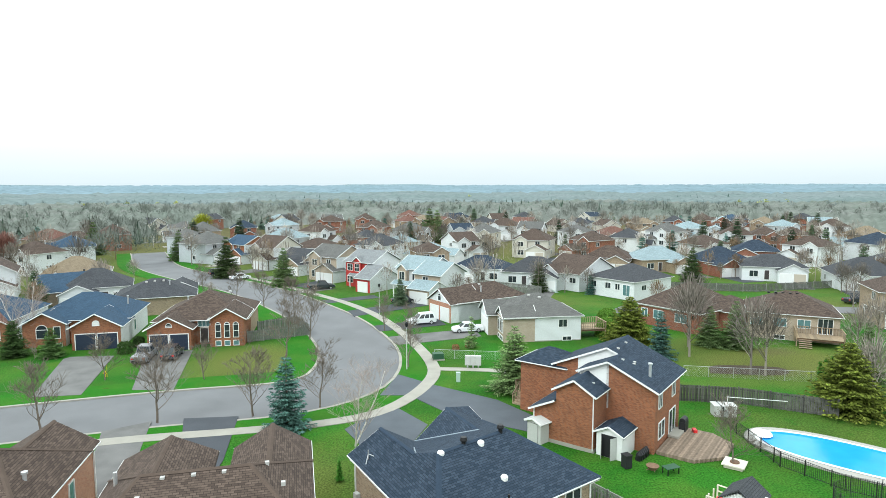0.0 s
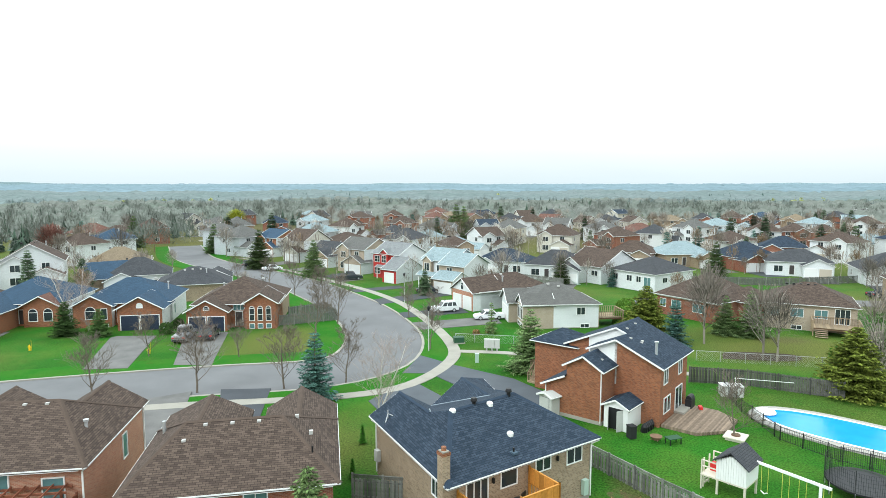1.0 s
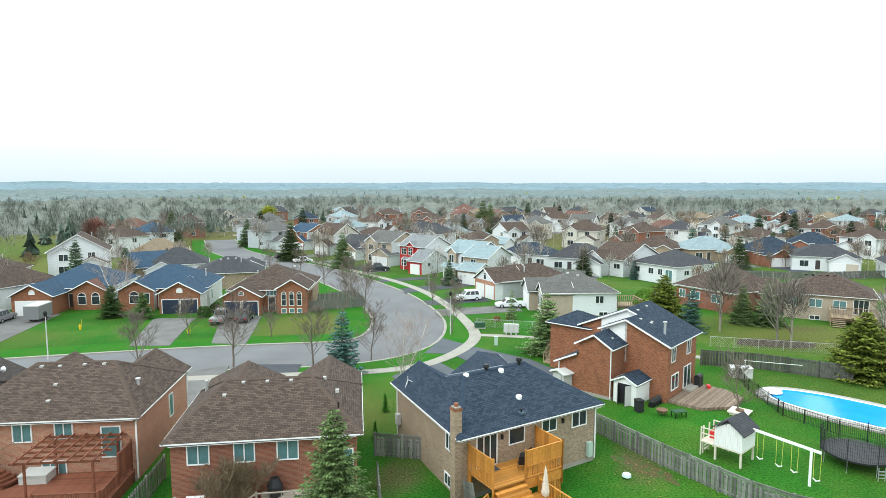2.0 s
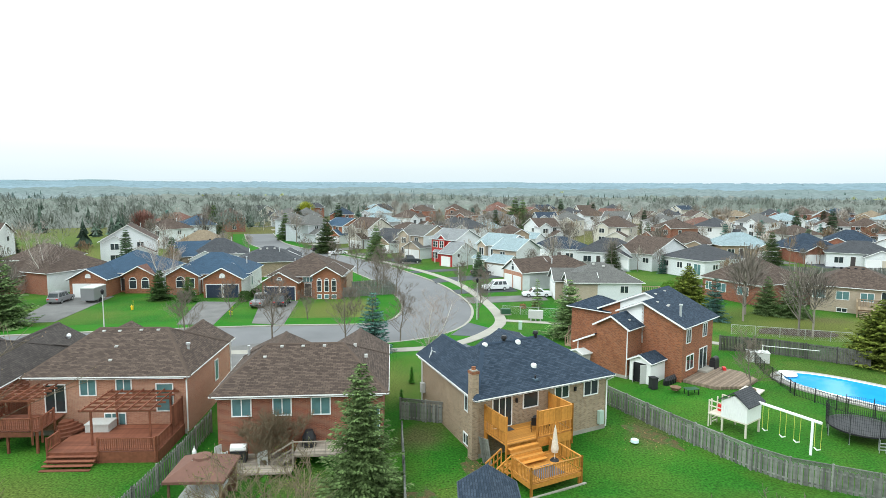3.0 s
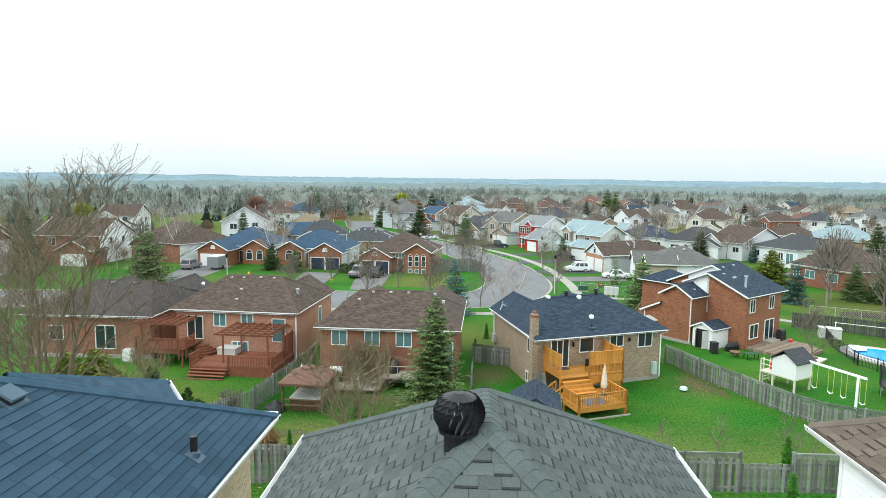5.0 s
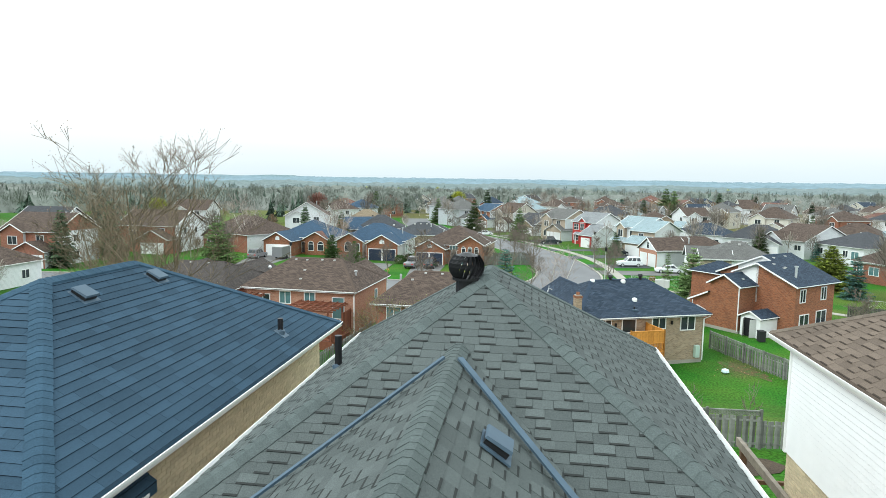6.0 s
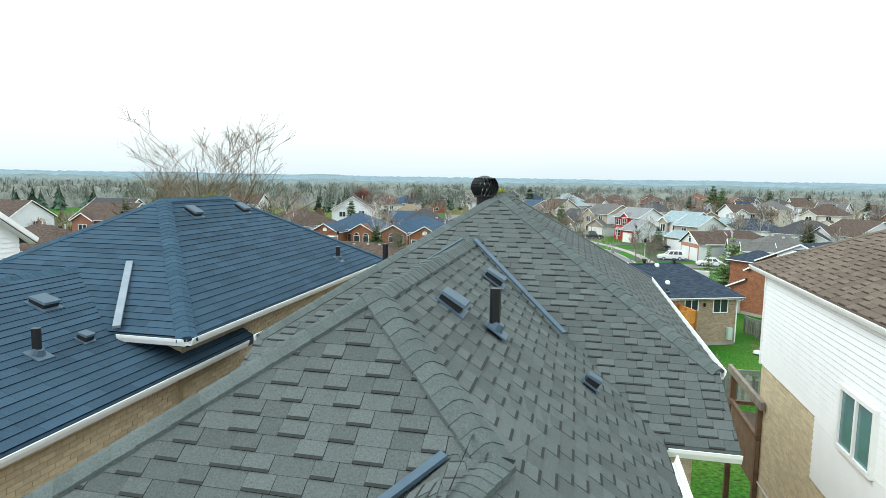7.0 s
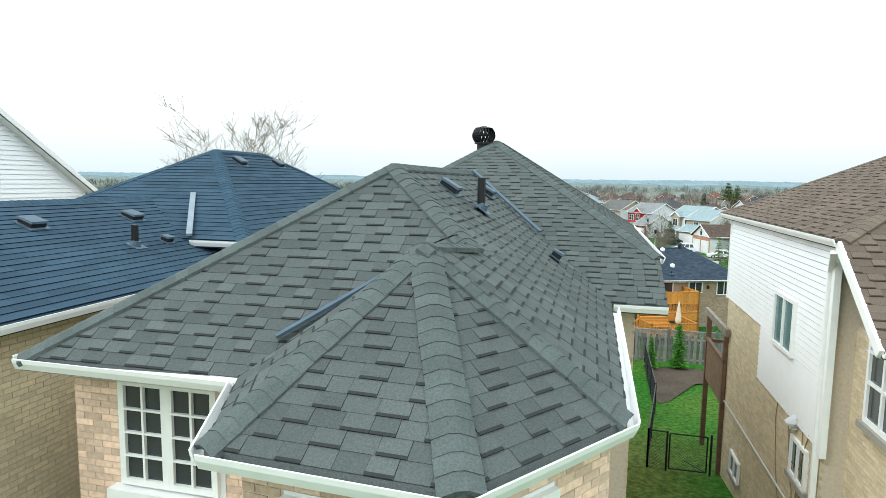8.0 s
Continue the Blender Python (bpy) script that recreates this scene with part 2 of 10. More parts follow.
# ---- mesh helpers ----
class Geo:
    """Gathers faces with a slot each, then becomes one mesh object."""

    def __init__(self):
        self.v, self.f, self.s = [], [], []

    def face(self, pts, slot=0):
        k = len(self.v)
        self.v += [tuple(p) for p in pts]
        self.f.append(tuple(range(k, k + len(pts))))
        self.s.append(slot)

    def box(self, x0, y0, z0, x1, y1, z1, slot=0):
        k = len(self.v)
        self.v += [(x0, y0, z0), (x1, y0, z0), (x1, y1, z0), (x0, y1, z0), (x0, y0, z1), (x1, y0, z1), (x1, y1, z1), (x0, y1, z1)]
        for q in ((3, 2, 1, 0), (4, 5, 6, 7), (0, 1, 5, 4), (1, 2, 6, 5), (2, 3, 7, 6), (3, 0, 4, 7)):
            self.f.append(tuple(k + i for i in q))
            self.s.append(slot)
        return self

    def bar(self, a, b, w, h=None, slot=0):
        """A square bar from a to b."""
        a, b, h = Vector(a), Vector(b), h or w
        d = (b - a).normalized()
        side = d.cross(Vector((0, 0, 1)))
        side = Vector((1, 0, 0)) if side.length < 1e-3 else side.normalized()
        up = side.cross(d)
        k = len(self.v)
        for p in (a, b):
            for s, t in ((-1, -1), (1, -1), (1, 1), (-1, 1)):
                self.v.append(tuple(p + side * s * w / 2 + up * t * h / 2))
        for q in ((0, 3, 2, 1), (4, 5, 6, 7), (0, 1, 5, 4), (1, 2, 6, 5), (2, 3, 7, 6), (3, 0, 4, 7)):
            self.f.append(tuple(k + i for i in q))
            self.s.append(slot)
        return self

    def tube(self, pts, radii, n=6, slot=0, cap=True):
        """A tapering round bar along pts."""
        k0 = len(self.v)
        for i, p in enumerate(pts):
            p = Vector(p)
            d = Vector(pts[min(i + 1, len(pts) - 1)]) - Vector(pts[max(i - 1, 0)])
            d = d.normalized() if d.length > 1e-6 else Vector((0, 0, 1))
            a = d.cross(Vector((0, 1, 0.1)))
            a = a.normalized() if a.length > 1e-3 else Vector((1, 0, 0))
            b = d.cross(a)
            for j in range(n):
                w = 2 * math.pi * j / n
                self.v.append(tuple(p + (a * math.cos(w) + b * math.sin(w)) * radii[i]))
        for i in range(len(pts) - 1):
            for j in range(n):
                c = k0 + i * n
                self.f.append((c + j, c + (j + 1) % n, c + n + (j + 1) % n, c + n + j))
                self.s.append(slot)
        if cap:
            self.f.append(tuple(k0 + j for j in range(n)))
            self.f.append(tuple(k0 + (len(pts) - 1) * n + j for j in reversed(range(n))))
            self.s += [slot, slot]
        return self

    def slab(self, poly, z0, z1, slot=0):
        """A flat polygon, given counter-clockwise, made solid between two heights."""
        self.face([(x, y, z1) for x, y in poly], slot)
        self.face([(x, y, z0) for x, y in reversed(poly)], slot)
        for i in range(len(poly)):
            (a, b), (c, d) = poly[i], poly[(i + 1) % len(poly)]
            self.face([(a, b, z0), (c, d, z0), (c, d, z1), (a, b, z1)], slot)
        return self

    def weld(self):
        """Joins corners that coincide, so that the faces hang together."""
        at, ix = {}, []
        v = []
        for p in self.v:
            k = tuple(round(c, 4) for c in p)
            if k not in at:
                at[k] = len(v)
                v.append(p)
            ix.append(at[k])
        keep = [(tuple(dict.fromkeys(ix[i] for i in f)), s) for f, s in zip(self.f, self.s)]
        keep = [(f, s) for f, s in keep if len(f) > 2]
        self.v, self.f, self.s = v, [f for f, s in keep], [s for f, s in keep]
        return self

    def mesh(self, name, mats, smooth=False):
        me = bpy.data.meshes.new(name)
        me.from_pydata(self.v, [], self.f)
        for m in mats if isinstance(mats, (list, tuple)) else [mats]:
            me.materials.append(MATS[m])
        me.polygons.foreach_set("material_index", self.s)
        if smooth:
            me.polygons.foreach_set("use_smooth", [True] * len(self.f))
        # courses run level along each face, and up it
        n = len(me.loops)
        nor = np.empty(len(me.polygons) * 3, "f")
        me.polygons.foreach_get("normal", nor)
        nor = nor.reshape(-1, 3)
        tot = np.array([len(f) for f in self.f])
        fn = np.repeat(nor, tot, axis=0)
        vi = np.empty(n, "i")
        me.loops.foreach_get("vertex_index", vi)
        co = np.array(self.v, "f")[vi]
        side = np.stack([-fn[:, 1], fn[:, 0], np.zeros(n)], 1)
        flat = np.linalg.norm(side, axis=1) < 1e-3
        side[flat] = (1, 0, 0)
        side /= np.linalg.norm(side, axis=1)[:, None]
        up = np.cross(fn, side)
        uv = np.stack([(co * side).sum(1), (co * up).sum(1)], 1).astype("f")
        layer = me.uv_layers.new(name="run")
        layer.data.foreach_set("uv", uv.ravel())
        return me

    def ob(self, name, mats, parent=None, label="", at=None, smooth=False):
        o = new(name, self.mesh(name, mats, smooth))
        if parent:
            o.parent = parent
        if at:
            o.matrix_local = at
        if label:
            o["label"] = label
        return o


def base(name, m, label, category, group="", kind=""):
    e = new(name)
    e.matrix_world = m
    return tagged(e, label, category, group, kind)


# ---- lie of the land ----
CA, SA = math.cos(radians(15)), math.sin(radians(15))


def to_uv(x, y):
    return x * CA + y * SA, -x * SA + y * CA


def to_xy(u, v):
    return u * CA - v * SA, u * SA + v * CA


def smooth(a, b, x):
    t = min(max((x - a) / (b - a), 0), 1)
    return t * t * (3 - 2 * t)


LAND = ((-400, 4.8), (-13, 4.8), (-9, 4.2), (-5, 3.8), (5.8, 3.2), (14.7, 1.3), (21.5, 0.0), (9000, 0.0))


def land(x, y):
    v = to_uv(x, y)[1]
    return float(np.interp(v, [p[0] for p in LAND], [p[1] for p in LAND]))


def spline(pts, step=1.5):
    """A smooth line through a few points, at even steps."""
    P = [Vector(p) for p in pts]
    P = [P[0] * 2 - P[1]] + P + [P[-1] * 2 - P[-2]]
    out = []
    for i in range(1, len(P) - 2):
        a, b, c, d = P[i - 1:i + 3]
        n = max(2, int((c - b).length / step))
        for k in range(n):
            t = k / n
            out.append(0.5 * (2 * b + (c - a) * t + (2 * a - 5 * b + 4 * c - d) * t * t + (3 * b - a - 3 * c + d) * t ** 3))
    return out + [P[-2]]


def ribbon(line, w0, w1, z0, z1=None, thick=0.0, geo=None, slot=0, ground=False):
    """A strip along a line between two offsets to its right."""
    g = geo or Geo()
    z1 = z0 if z1 is None else z1
    rows = []
    for i, p in enumerate(line):
        d = (line[min(i + 1, len(line) - 1)] - line[max(i - 1, 0)]).normalized()
        r = Vector((d.y, -d.x))
        a, b = p + r * w0, p + r * w1
        rows.append(((a.x, a.y, z0 + (land(a.x, a.y) if ground else 0)), (b.x, b.y, z1 + (land(b.x, b.y) if ground else 0))))
    k = len(g.v)
    for a, b in rows:
        g.v += [a, b]
        if thick:
            g.v += [(a[0], a[1], a[2] - thick), (b[0], b[1], b[2] - thick)]
    s = 4 if thick else 2
    for i in range(len(rows) - 1):
        c, d = k + i * s, k + (i + 1) * s
        g.f.append((c, c + 1, d + 1, d))
        g.s.append(slot)
        if thick:
            g.f += [(c + 2, c, d, d + 2), (c + 1, c + 3, d + 3, d + 1)]
            g.s += [slot, slot]
    return g


# ---- road, pavement, ground ----
ROAD = [(-120, 26), (-62, 46), (-40, 53.6), (-26, 57.8), (-15.5, 60.2), (-10.5, 63.8), (-8.7, 69.5), (-9.3, 78), (-12.6, 88), (-17.0, 97.5), (-23.5, 108), (-31.5, 119.5), (-42, 131.5), (-57, 146), (-74, 166), (-92, 200)]
HALF = 4.9
road_line = spline([Vector(p) for p in ROAD])
tagged(ribbon(road_line, -HALF, HALF, -0.1).ob("road", "asphalt"), "worn grey asphalt residential street that bends round a corner lawn", "road", kind="structure")
g = Geo()
for s in (-1, 1):
    lo, hi = (HALF, HALF + 0.35) if s > 0 else (-HALF - 0.35, -HALF)
    ribbon(road_line, lo, hi, 0.03, thick=0.2, geo=g)
tagged(g.ob("kerb", "concrete"), "pale concrete kerb along the street", "kerb", kind="structure")
g = Geo()
ribbon(road_line, HALF + 0.35, HALF + 4.2, 0.02, geo=g)
ribbon(road_line, -HALF - 4.2, -HALF - 0.35, 0.02, geo=g)
tagged(g.ob("verge", "lawn"), "mown green grass verge beside the street", "grass verge", kind="structure")

WALK = [(-70, 36.5), (-45, 44.8), (-27, 49.8), (-17, 51.7), (-9.9, 53.3), (-5.2, 55.6), (-2.2, 59.6), (-0.2, 64.5), (0.5, 69), (-0.3, 74.5), (-2.3, 82), (-4.9, 90), (-9, 100), (-15.5, 111), (-25, 123), (-37, 137), (-52, 152)]
walk_line = spline([Vector(p) for p in WALK])
g = ribbon(walk_line, -0.75, 0.75, 0.06, thick=0.1)
tagged(g.ob("pavement", "concrete"), "narrow pale concrete footpath following the street", "pavement", kind="structure")
g = ribbon(spline([Vector(p) for p in ((0.4, 69.6), (6.8, 68.9), (11.5, 67.2), (17, 65.5), (26, 61))]), -0.6, 0.6, 0.055, thick=0.1)
tagged(g.ob("pavement", "concrete"), "pale concrete footpath branching between the lawns", "pavement", kind="structure")


def driveway(poly, mat, label):
    z = 0.045
    g = Geo().slab(poly, z - 0.2, z)
    tagged(g.ob("driveway", mat), label, "driveway", kind="structure")


def near_road(x, y):
    return min((Vector((x, y)) - p).length for p in road_line[::2])


def ground_sheet():
    def axis(fine0, fine1, step, far):
        a = list(np.arange(fine0, fine1 + 0.01, step))
        d, lo, hi = step, fine0, fine1
        while hi < far:
            d *= 1.35
            hi += d
            a.append(hi)
        d = step
        while lo > -far:
            d *= 1.35
            lo -= d
            a.insert(0, lo)
        return a
    xs, ys = axis(-60, 60, 1.5, 4800), axis(-40, 140, 1.5, 4800)
    line = np.array([(p.x, p.y) for p in road_line])
    X, Y = np.meshgrid(xs, ys)
    d = np.full(X.shape, 1e9)
    for px, py in line:
        d = np.minimum(d, np.hypot(X - px, Y - py))
    V = -X * SA + Y * CA
    Z = np.interp(V, [p[0] for p in LAND], [p[1] for p in LAND])
    rng = np.random.default_rng(3)
    Z = Z + rng.normal(0, 0.012, Z.shape) * (np.hypot(X, Y) < 200)
    Z = Z - 0.3 * np.clip((HALF + 2.2 - d) / 0.6, 0, 1)
    g = Geo()
    w = len(xs)
    g.v = [(float(a), float(b), float(c)) for a, b, c in zip(X.ravel(), Y.ravel(), Z.ravel())]
    for j in range(len(ys) - 1):
        for i in range(w - 1):
            g.f.append((j * w + i, j * w + i + 1, (j + 1) * w + i + 1, (j + 1) * w + i))
            g.s.append(0)
    gr = g.ob("ground", "grass", smooth=True)
    x, y = X.ravel(), Y.ravel()
    for layer, spots in (("worn", WORN), ("bare", BARE)):
        a = np.zeros(len(x))
        for cx, cy, rx, ry, much in spots:
            a = np.maximum(a, much * np.clip(1.6 - 1.2 * np.hypot((x - cx) / rx, (y - cy) / ry), 0, 1))
        gr.data.attributes.new(layer, "FLOAT", "POINT").data.foreach_set("value", a.astype("f"))
    tagged(gr, "green spring grass ground with worn yellowish patches", "ground", kind="structure")


# thin olive lawn and bare soil: centre, half sizes, how much
WORN = ((-21, 73, 9, 9, 0.8), (43, 71, 16, 8, 0.85), (36, 78, 8, 6, 0.6), (-9, 13, 7, 5, 0.8), (-22, 11, 9, 6, 0.9), (-27, 17, 7, 5, 0.7), (10, 17, 10, 5, 0.45), (-2, 44, 4, 9, 0.7), (-9, 42, 4, 6, 0.6),
        (6.5, -8, 3, 5, 0.75), (5, -13, 3, 6, 0.8), (34, 52, 10, 6, 0.3), (-60, 64, 10, 5, 0.4), (24, 62, 9, 4, 0.4), (-0.5, 16, 2.5, 8, 0.7), (4, 40, 3, 8, 0.6), (20, 112, 14, 10, 0.5), (70, 104, 20, 10, 0.7), (0, 250, 320, 110, 1.0), (-120, 120, 60, 50, 0.8), (130, 150, 70, 50, 0.7))
BARE = ((-5.2, 19.2, 3.2, 3.0, 0.95), (-0.9, 16.5, 0.8, 6.5, 0.7), (-18, 9.2, 6, 2.6, 0.8), (-10, 9.2, 5, 1.6, 0.8), (12.6, 34.2, 1.2, 3.5, 0.75), (-3.8, 31, 1.3, 2.6, 0.85), (38, 67.5, 5, 1.6, 0.6), (-8, 23, 5, 1.6, 0.8), (44, 76, 4, 2, 0.55), (2.2, 15.5, 2.6, 2.0, 0.6), (0, 300, 340, 110, 0.75))
ground_sheet()


# ---- houses ----
def roof_geo(x0, x1, y0, y1, z, kind, pitch, over=0.4, thick=0.16):
    """Roof over a rectangle: hip, or gable with its ridge along x or y. Returns roof, fascia, gable walls and ridge height."""
    X0, X1, Y0, Y1 = x0 - over, x1 + over, y0 - over, y1 + over
    w, d = X1 - X0, Y1 - Y0
    ze = z - over * pitch * 0.0
    g, tr, gw = Geo(), [], []
    if kind == "hip":
        h = min(w, d) / 2 * pitch
        if w >= d:
            r0, r1 = (X0 + d / 2, (Y0 + Y1) / 2), (X1 - d / 2, (Y0 + Y1) / 2)
        else:
            r0, r1 = ((X0 + X1) / 2, Y0 + w / 2), ((X0 + X1) / 2, Y1 - w / 2)
        a, b, c, e = (X0, Y0, ze), (X1, Y0, ze), (X1, Y1, ze), (X0, Y1, ze)
        p, q = (*r0, ze + h), (*r1, ze + h)
        if w >= d:
            fs = [[a, b, q, p], [b, c, q], [c, e, p, q], [e, a, p]]
        else:
            fs = [[a, b, p], [b, c, q, p], [c, e, q], [e, a, p, q]]
        for f in fs:
            g.face(f)
        g.face([a, e, c, b])
        lines = [(a, b), (b, c), (c, e), (e, a)]
    else:
        if kind == "gable_x":
            h = d / 2 * pitch
            m = (Y0 + Y1) / 2
            ends = [[(X0, Y0, ze), (X0, m, ze + h), (X0, Y1, ze)], [(X1, Y1, ze), (X1, m, ze + h), (X1, Y0, ze)]]
            slopes = [[(X0, Y0, ze), (X1, Y0, ze), (X1, m, ze + h), (X0, m, ze + h)], [(X1, Y1, ze), (X0, Y1, ze), (X0, m, ze + h), (X1, m, ze + h)]]
            gw.append([(x0, y0, z), (x0, m, z + (d / 2 - over) * pitch), (x0, y1, z)][::-1])
            gw.append([(x1, y1, z), (x1, m, z + (d / 2 - over) * pitch), (x1, y0, z)][::-1])
            lines = [((X0, Y0, ze), (X1, Y0, ze)), ((X1, Y1, ze), (X0, Y1, ze))]
            rake = [((X0, Y0, ze), (X0, m, ze + h)), ((X0, m, ze + h), (X0, Y1, ze)), ((X1, Y0, ze), (X1, m, ze + h)), ((X1, m, ze + h), (X1, Y1, ze))]
        else:
            h = w / 2 * pitch
            m = (X0 + X1) / 2
            slopes = [[(X1, Y0, ze), (X1, Y1, ze), (m, Y1, ze + h), (m, Y0, ze + h)], [(X0, Y1, ze), (X0, Y0, ze), (m, Y0, ze + h), (m, Y1, ze + h)]]
            gw.append([(x0, y0, z), (x1, y0, z), (m, y0, z + (w / 2 - over) * pitch)])
            gw.append([(x1, y1, z), (x0, y1, z), (m, y1, z + (w / 2 - over) * pitch)])
            lines = [((X1, Y0, ze), (X1, Y1, ze)), ((X0, Y1, ze), (X0, Y0, ze))]
            rake = [((X0, Y0, ze), (m, Y0, ze + h)), ((m, Y0, ze + h), (X1, Y0, ze)), ((X0, Y1, ze), (m, Y1, ze + h)), ((m, Y1, ze + h), (X1, Y1, ze))]
        for f in slopes:
            g.face(f)
            g.face([(x, y, zz - thick) for x, y, zz in reversed(f)])
        for a, b in rake:
            g.face([a, b, (*b[:2], b[2] - thick), (*a[:2], a[2] - thick)])
        for (a, b), (c, e) in (rake[:2], rake[2:]):
            t = Geo()
            for p, q in ((a, b), (c, e)):
                t.bar((p[0], p[1], p[2] - 0.07), (q[0], q[1], q[2] - 0.06), 0.07, 0.13)
            tr.append(("bargeboard", t))
    if kind == "hip":
        t = Geo()
        for a, b in lines:
            t.bar((a[0], a[1], a[2] - 0.04), (b[0], b[1], b[2] - 0.04), 0.09, 0.075)
        tr.append(("gutter", t))
    else:
        for a, b in lines:
            tr.append(("gutter", Geo().bar((a[0], a[1], a[2] - 0.04), (b[0], b[1], b[2] - 0.04), 0.09, 0.075)))
    return g.weld(), tr, gw, ze + h


def relief(xs, zs, depth, slot):
    """A panelled sheet in one piece: cells of a grid standing out by their own depth, with their edges."""
    g = Geo()
    nx, nz = len(xs) - 1, len(zs) - 1

    def d(i, j):
        return depth(i, j) if 0 <= i < nx and 0 <= j < nz else -0.01
    for i in range(nx):
        for j in range(nz):
            a, b, c, e, k = xs[i], xs[i + 1], zs[j], zs[j + 1], d(i, j)
            if k is None:
                continue
            g.face([(a, -k, c), (b, -k, c), (b, -k, e), (a, -k, e)], slot(i, j))
            for q, (p, r) in ((d(i - 1, j), ((a, e), (a, c))), (d(i + 1, j), ((b, c), (b, e))), (d(i, j - 1), ((a, c), (b, c))), (d(i, j + 1), ((b, e), (a, e)))):
                q = -0.01 if q is None else q
                if q < k:
                    g.face([(r[0], -k, r[1]), (p[0], -k, p[1]), (p[0], -q, p[1]), (r[0], -q, r[1])], slot(i, j))
    return g.weld()


def window(parent, side, at, z, w, h, mat="glass_dark", bars=1, rows=1, arch=False, casing="trim_white", whole=False):
    """side: the wall's plane as (origin, along); z: the sill; a casing, glazing bars and panes."""
    o, d = Vector((*side[0], 0)), Vector((*side[1], 0))
    n = Vector((d.y, -d.x, 0))
    m = Matrix.Translation(o + d * at + Vector((0, 0, z))) @ Matrix((d, -n, (0, 0, 1))).transposed().to_4x4()
    t, p, bw = 0.07, 0.07, 0.013 if rows > 2 else 0.03
    xs, zs = [-w / 2 - t, -w / 2], [-t, 0]
    for i in range(1, bars):
        x = -w / 2 + w * i / bars
        xs += [x - bw, x + bw]
    for j in range(1, rows):
        zz = h * j / rows
        zs += [zz - bw * 0.8, zz + bw * 0.8]
    xs, zs = xs + [w / 2, w / 2 + t], zs + [h, h + t]

    def bar(i, j):
        return i % 2 == 0 or j % 2 == 0
    g = relief(xs, zs, lambda i, j: p if bar(i, j) else 0.03 if whole else None, lambda i, j: 0 if bar(i, j) else 1)
    if arch:
        seg = 9
        for k in range(seg):
            a, b = math.pi * k / seg, math.pi * (k + 1) / seg
            pts = [(math.cos(a), math.sin(a)), (math.cos(b), math.sin(b))]
            r0, r1 = w / 2, w / 2 + t
            quad = [(pts[0][0] * r0, pts[0][1] * r0), (pts[0][0] * r1, pts[0][1] * r1), (pts[1][0] * r1, pts[1][1] * r1), (pts[1][0] * r0, pts[1][1] * r0)]
            g.face([(x, -p, h + y) for x, y in quad])
            g.face([(pts[0][0] * r1, -p, h + pts[0][1] * r1), (pts[0][0] * r1, 0, h + pts[0][1] * r1), (pts[1][0] * r1, 0, h + pts[1][1] * r1), (pts[1][0] * r1, -p, h + pts[1][1] * r1)])
        g.weld()
    win = g.ob("window", [casing, mat], parent, at=m)
    if not whole:
        for i in range(bars):
            x0, x1 = -w / 2 + w * i / bars, -w / 2 + w * (i + 1) / bars
            Geo().box(x0, -0.03, 0, x1, 0.0, h).ob("pane", mat, win)
    if arch:
        g = Geo()
        g.face([(math.cos(math.pi * k / 9) * w / 2, -0.03, h + math.sin(math.pi * k / 9) * w / 2) for k in range(10)])
        g.ob("pane", mat, win)
    return win


def garage_door(parent, side, at, w, h=2.1, mat="garage_white"):
    o, d = Vector((*side[0], 0)), Vector((*side[1], 0))
    n = Vector((d.y, -d.x, 0))
    m = Matrix.Translation(o + d * at) @ Matrix((d, -n, (0, 0, 1))).transposed().to_4x4()
    xs, zs = [-w / 2 - 0.1, -w / 2], [0.0, 0.04]
    for i in range(4):
        xs += [-w / 2 + w * i / 4 + 0.06, -w / 2 + w * (i + 1) / 4 - 0.06]
    for j in range(4):
        zs += [h * j / 4 + 0.07, h * (j + 1) / 4 - 0.06]
    xs, zs = xs + [w / 2, w / 2 + 0.1], zs + [h, h + 0.1]
    nx, nz = len(xs) - 1, len(zs) - 1

    def case(i, j):
        return i in (0, nx - 1) or j == nz - 1
    return relief(xs, zs, lambda i, j: 0.07 if case(i, j) else 0.055 if i % 2 == 0 and j % 2 == 0 and j else 0.03, lambda i, j: 1 if case(i, j) else 0).ob("garage_door", [mat, "trim_white"], parent, at=m)


def entry_door(parent, side, at, z, w=0.95, h=2.05, mat="door_dark"):
    o, d = Vector((*side[0], 0)), Vector((*side[1], 0))
    n = Vector((d.y, -d.x, 0))
    m = Matrix.Translation(o + d * at + Vector((0, 0, z))) @ Matrix((d, -n, (0, 0, 1))).transposed().to_4x4()
    g = Geo().box(-w / 2, -0.04, 0, w / 2, 0, h)
    for k in range(2):
        g.box(-w / 2 + 0.12, -0.06, 0.2 + k * 0.9, w / 2 - 0.12, -0.04, 0.9 + k * 0.9)
    door = g.ob("door", mat, parent, at=m)
    f = Geo()
    f.box(-w / 2 - 0.08, -0.08, 0, -w / 2, 0.01, h + 0.08).box(w / 2, -0.08, 0, w / 2 + 0.08, 0.01, h + 0.08).box(-w / 2, -0.08, h, w / 2, 0.01, h + 0.08)
    f.ob("frame", "trim_white", door)


SIDES = {"s": lambda b: ((b[0], b[2]), (1, 0)), "e": lambda b: ((b[1], b[2]), (0, 1)), "n": lambda b: ((b[1], b[3]), (-1, 0)), "w": lambda b: ((b[0], b[3]), (0, -1))}


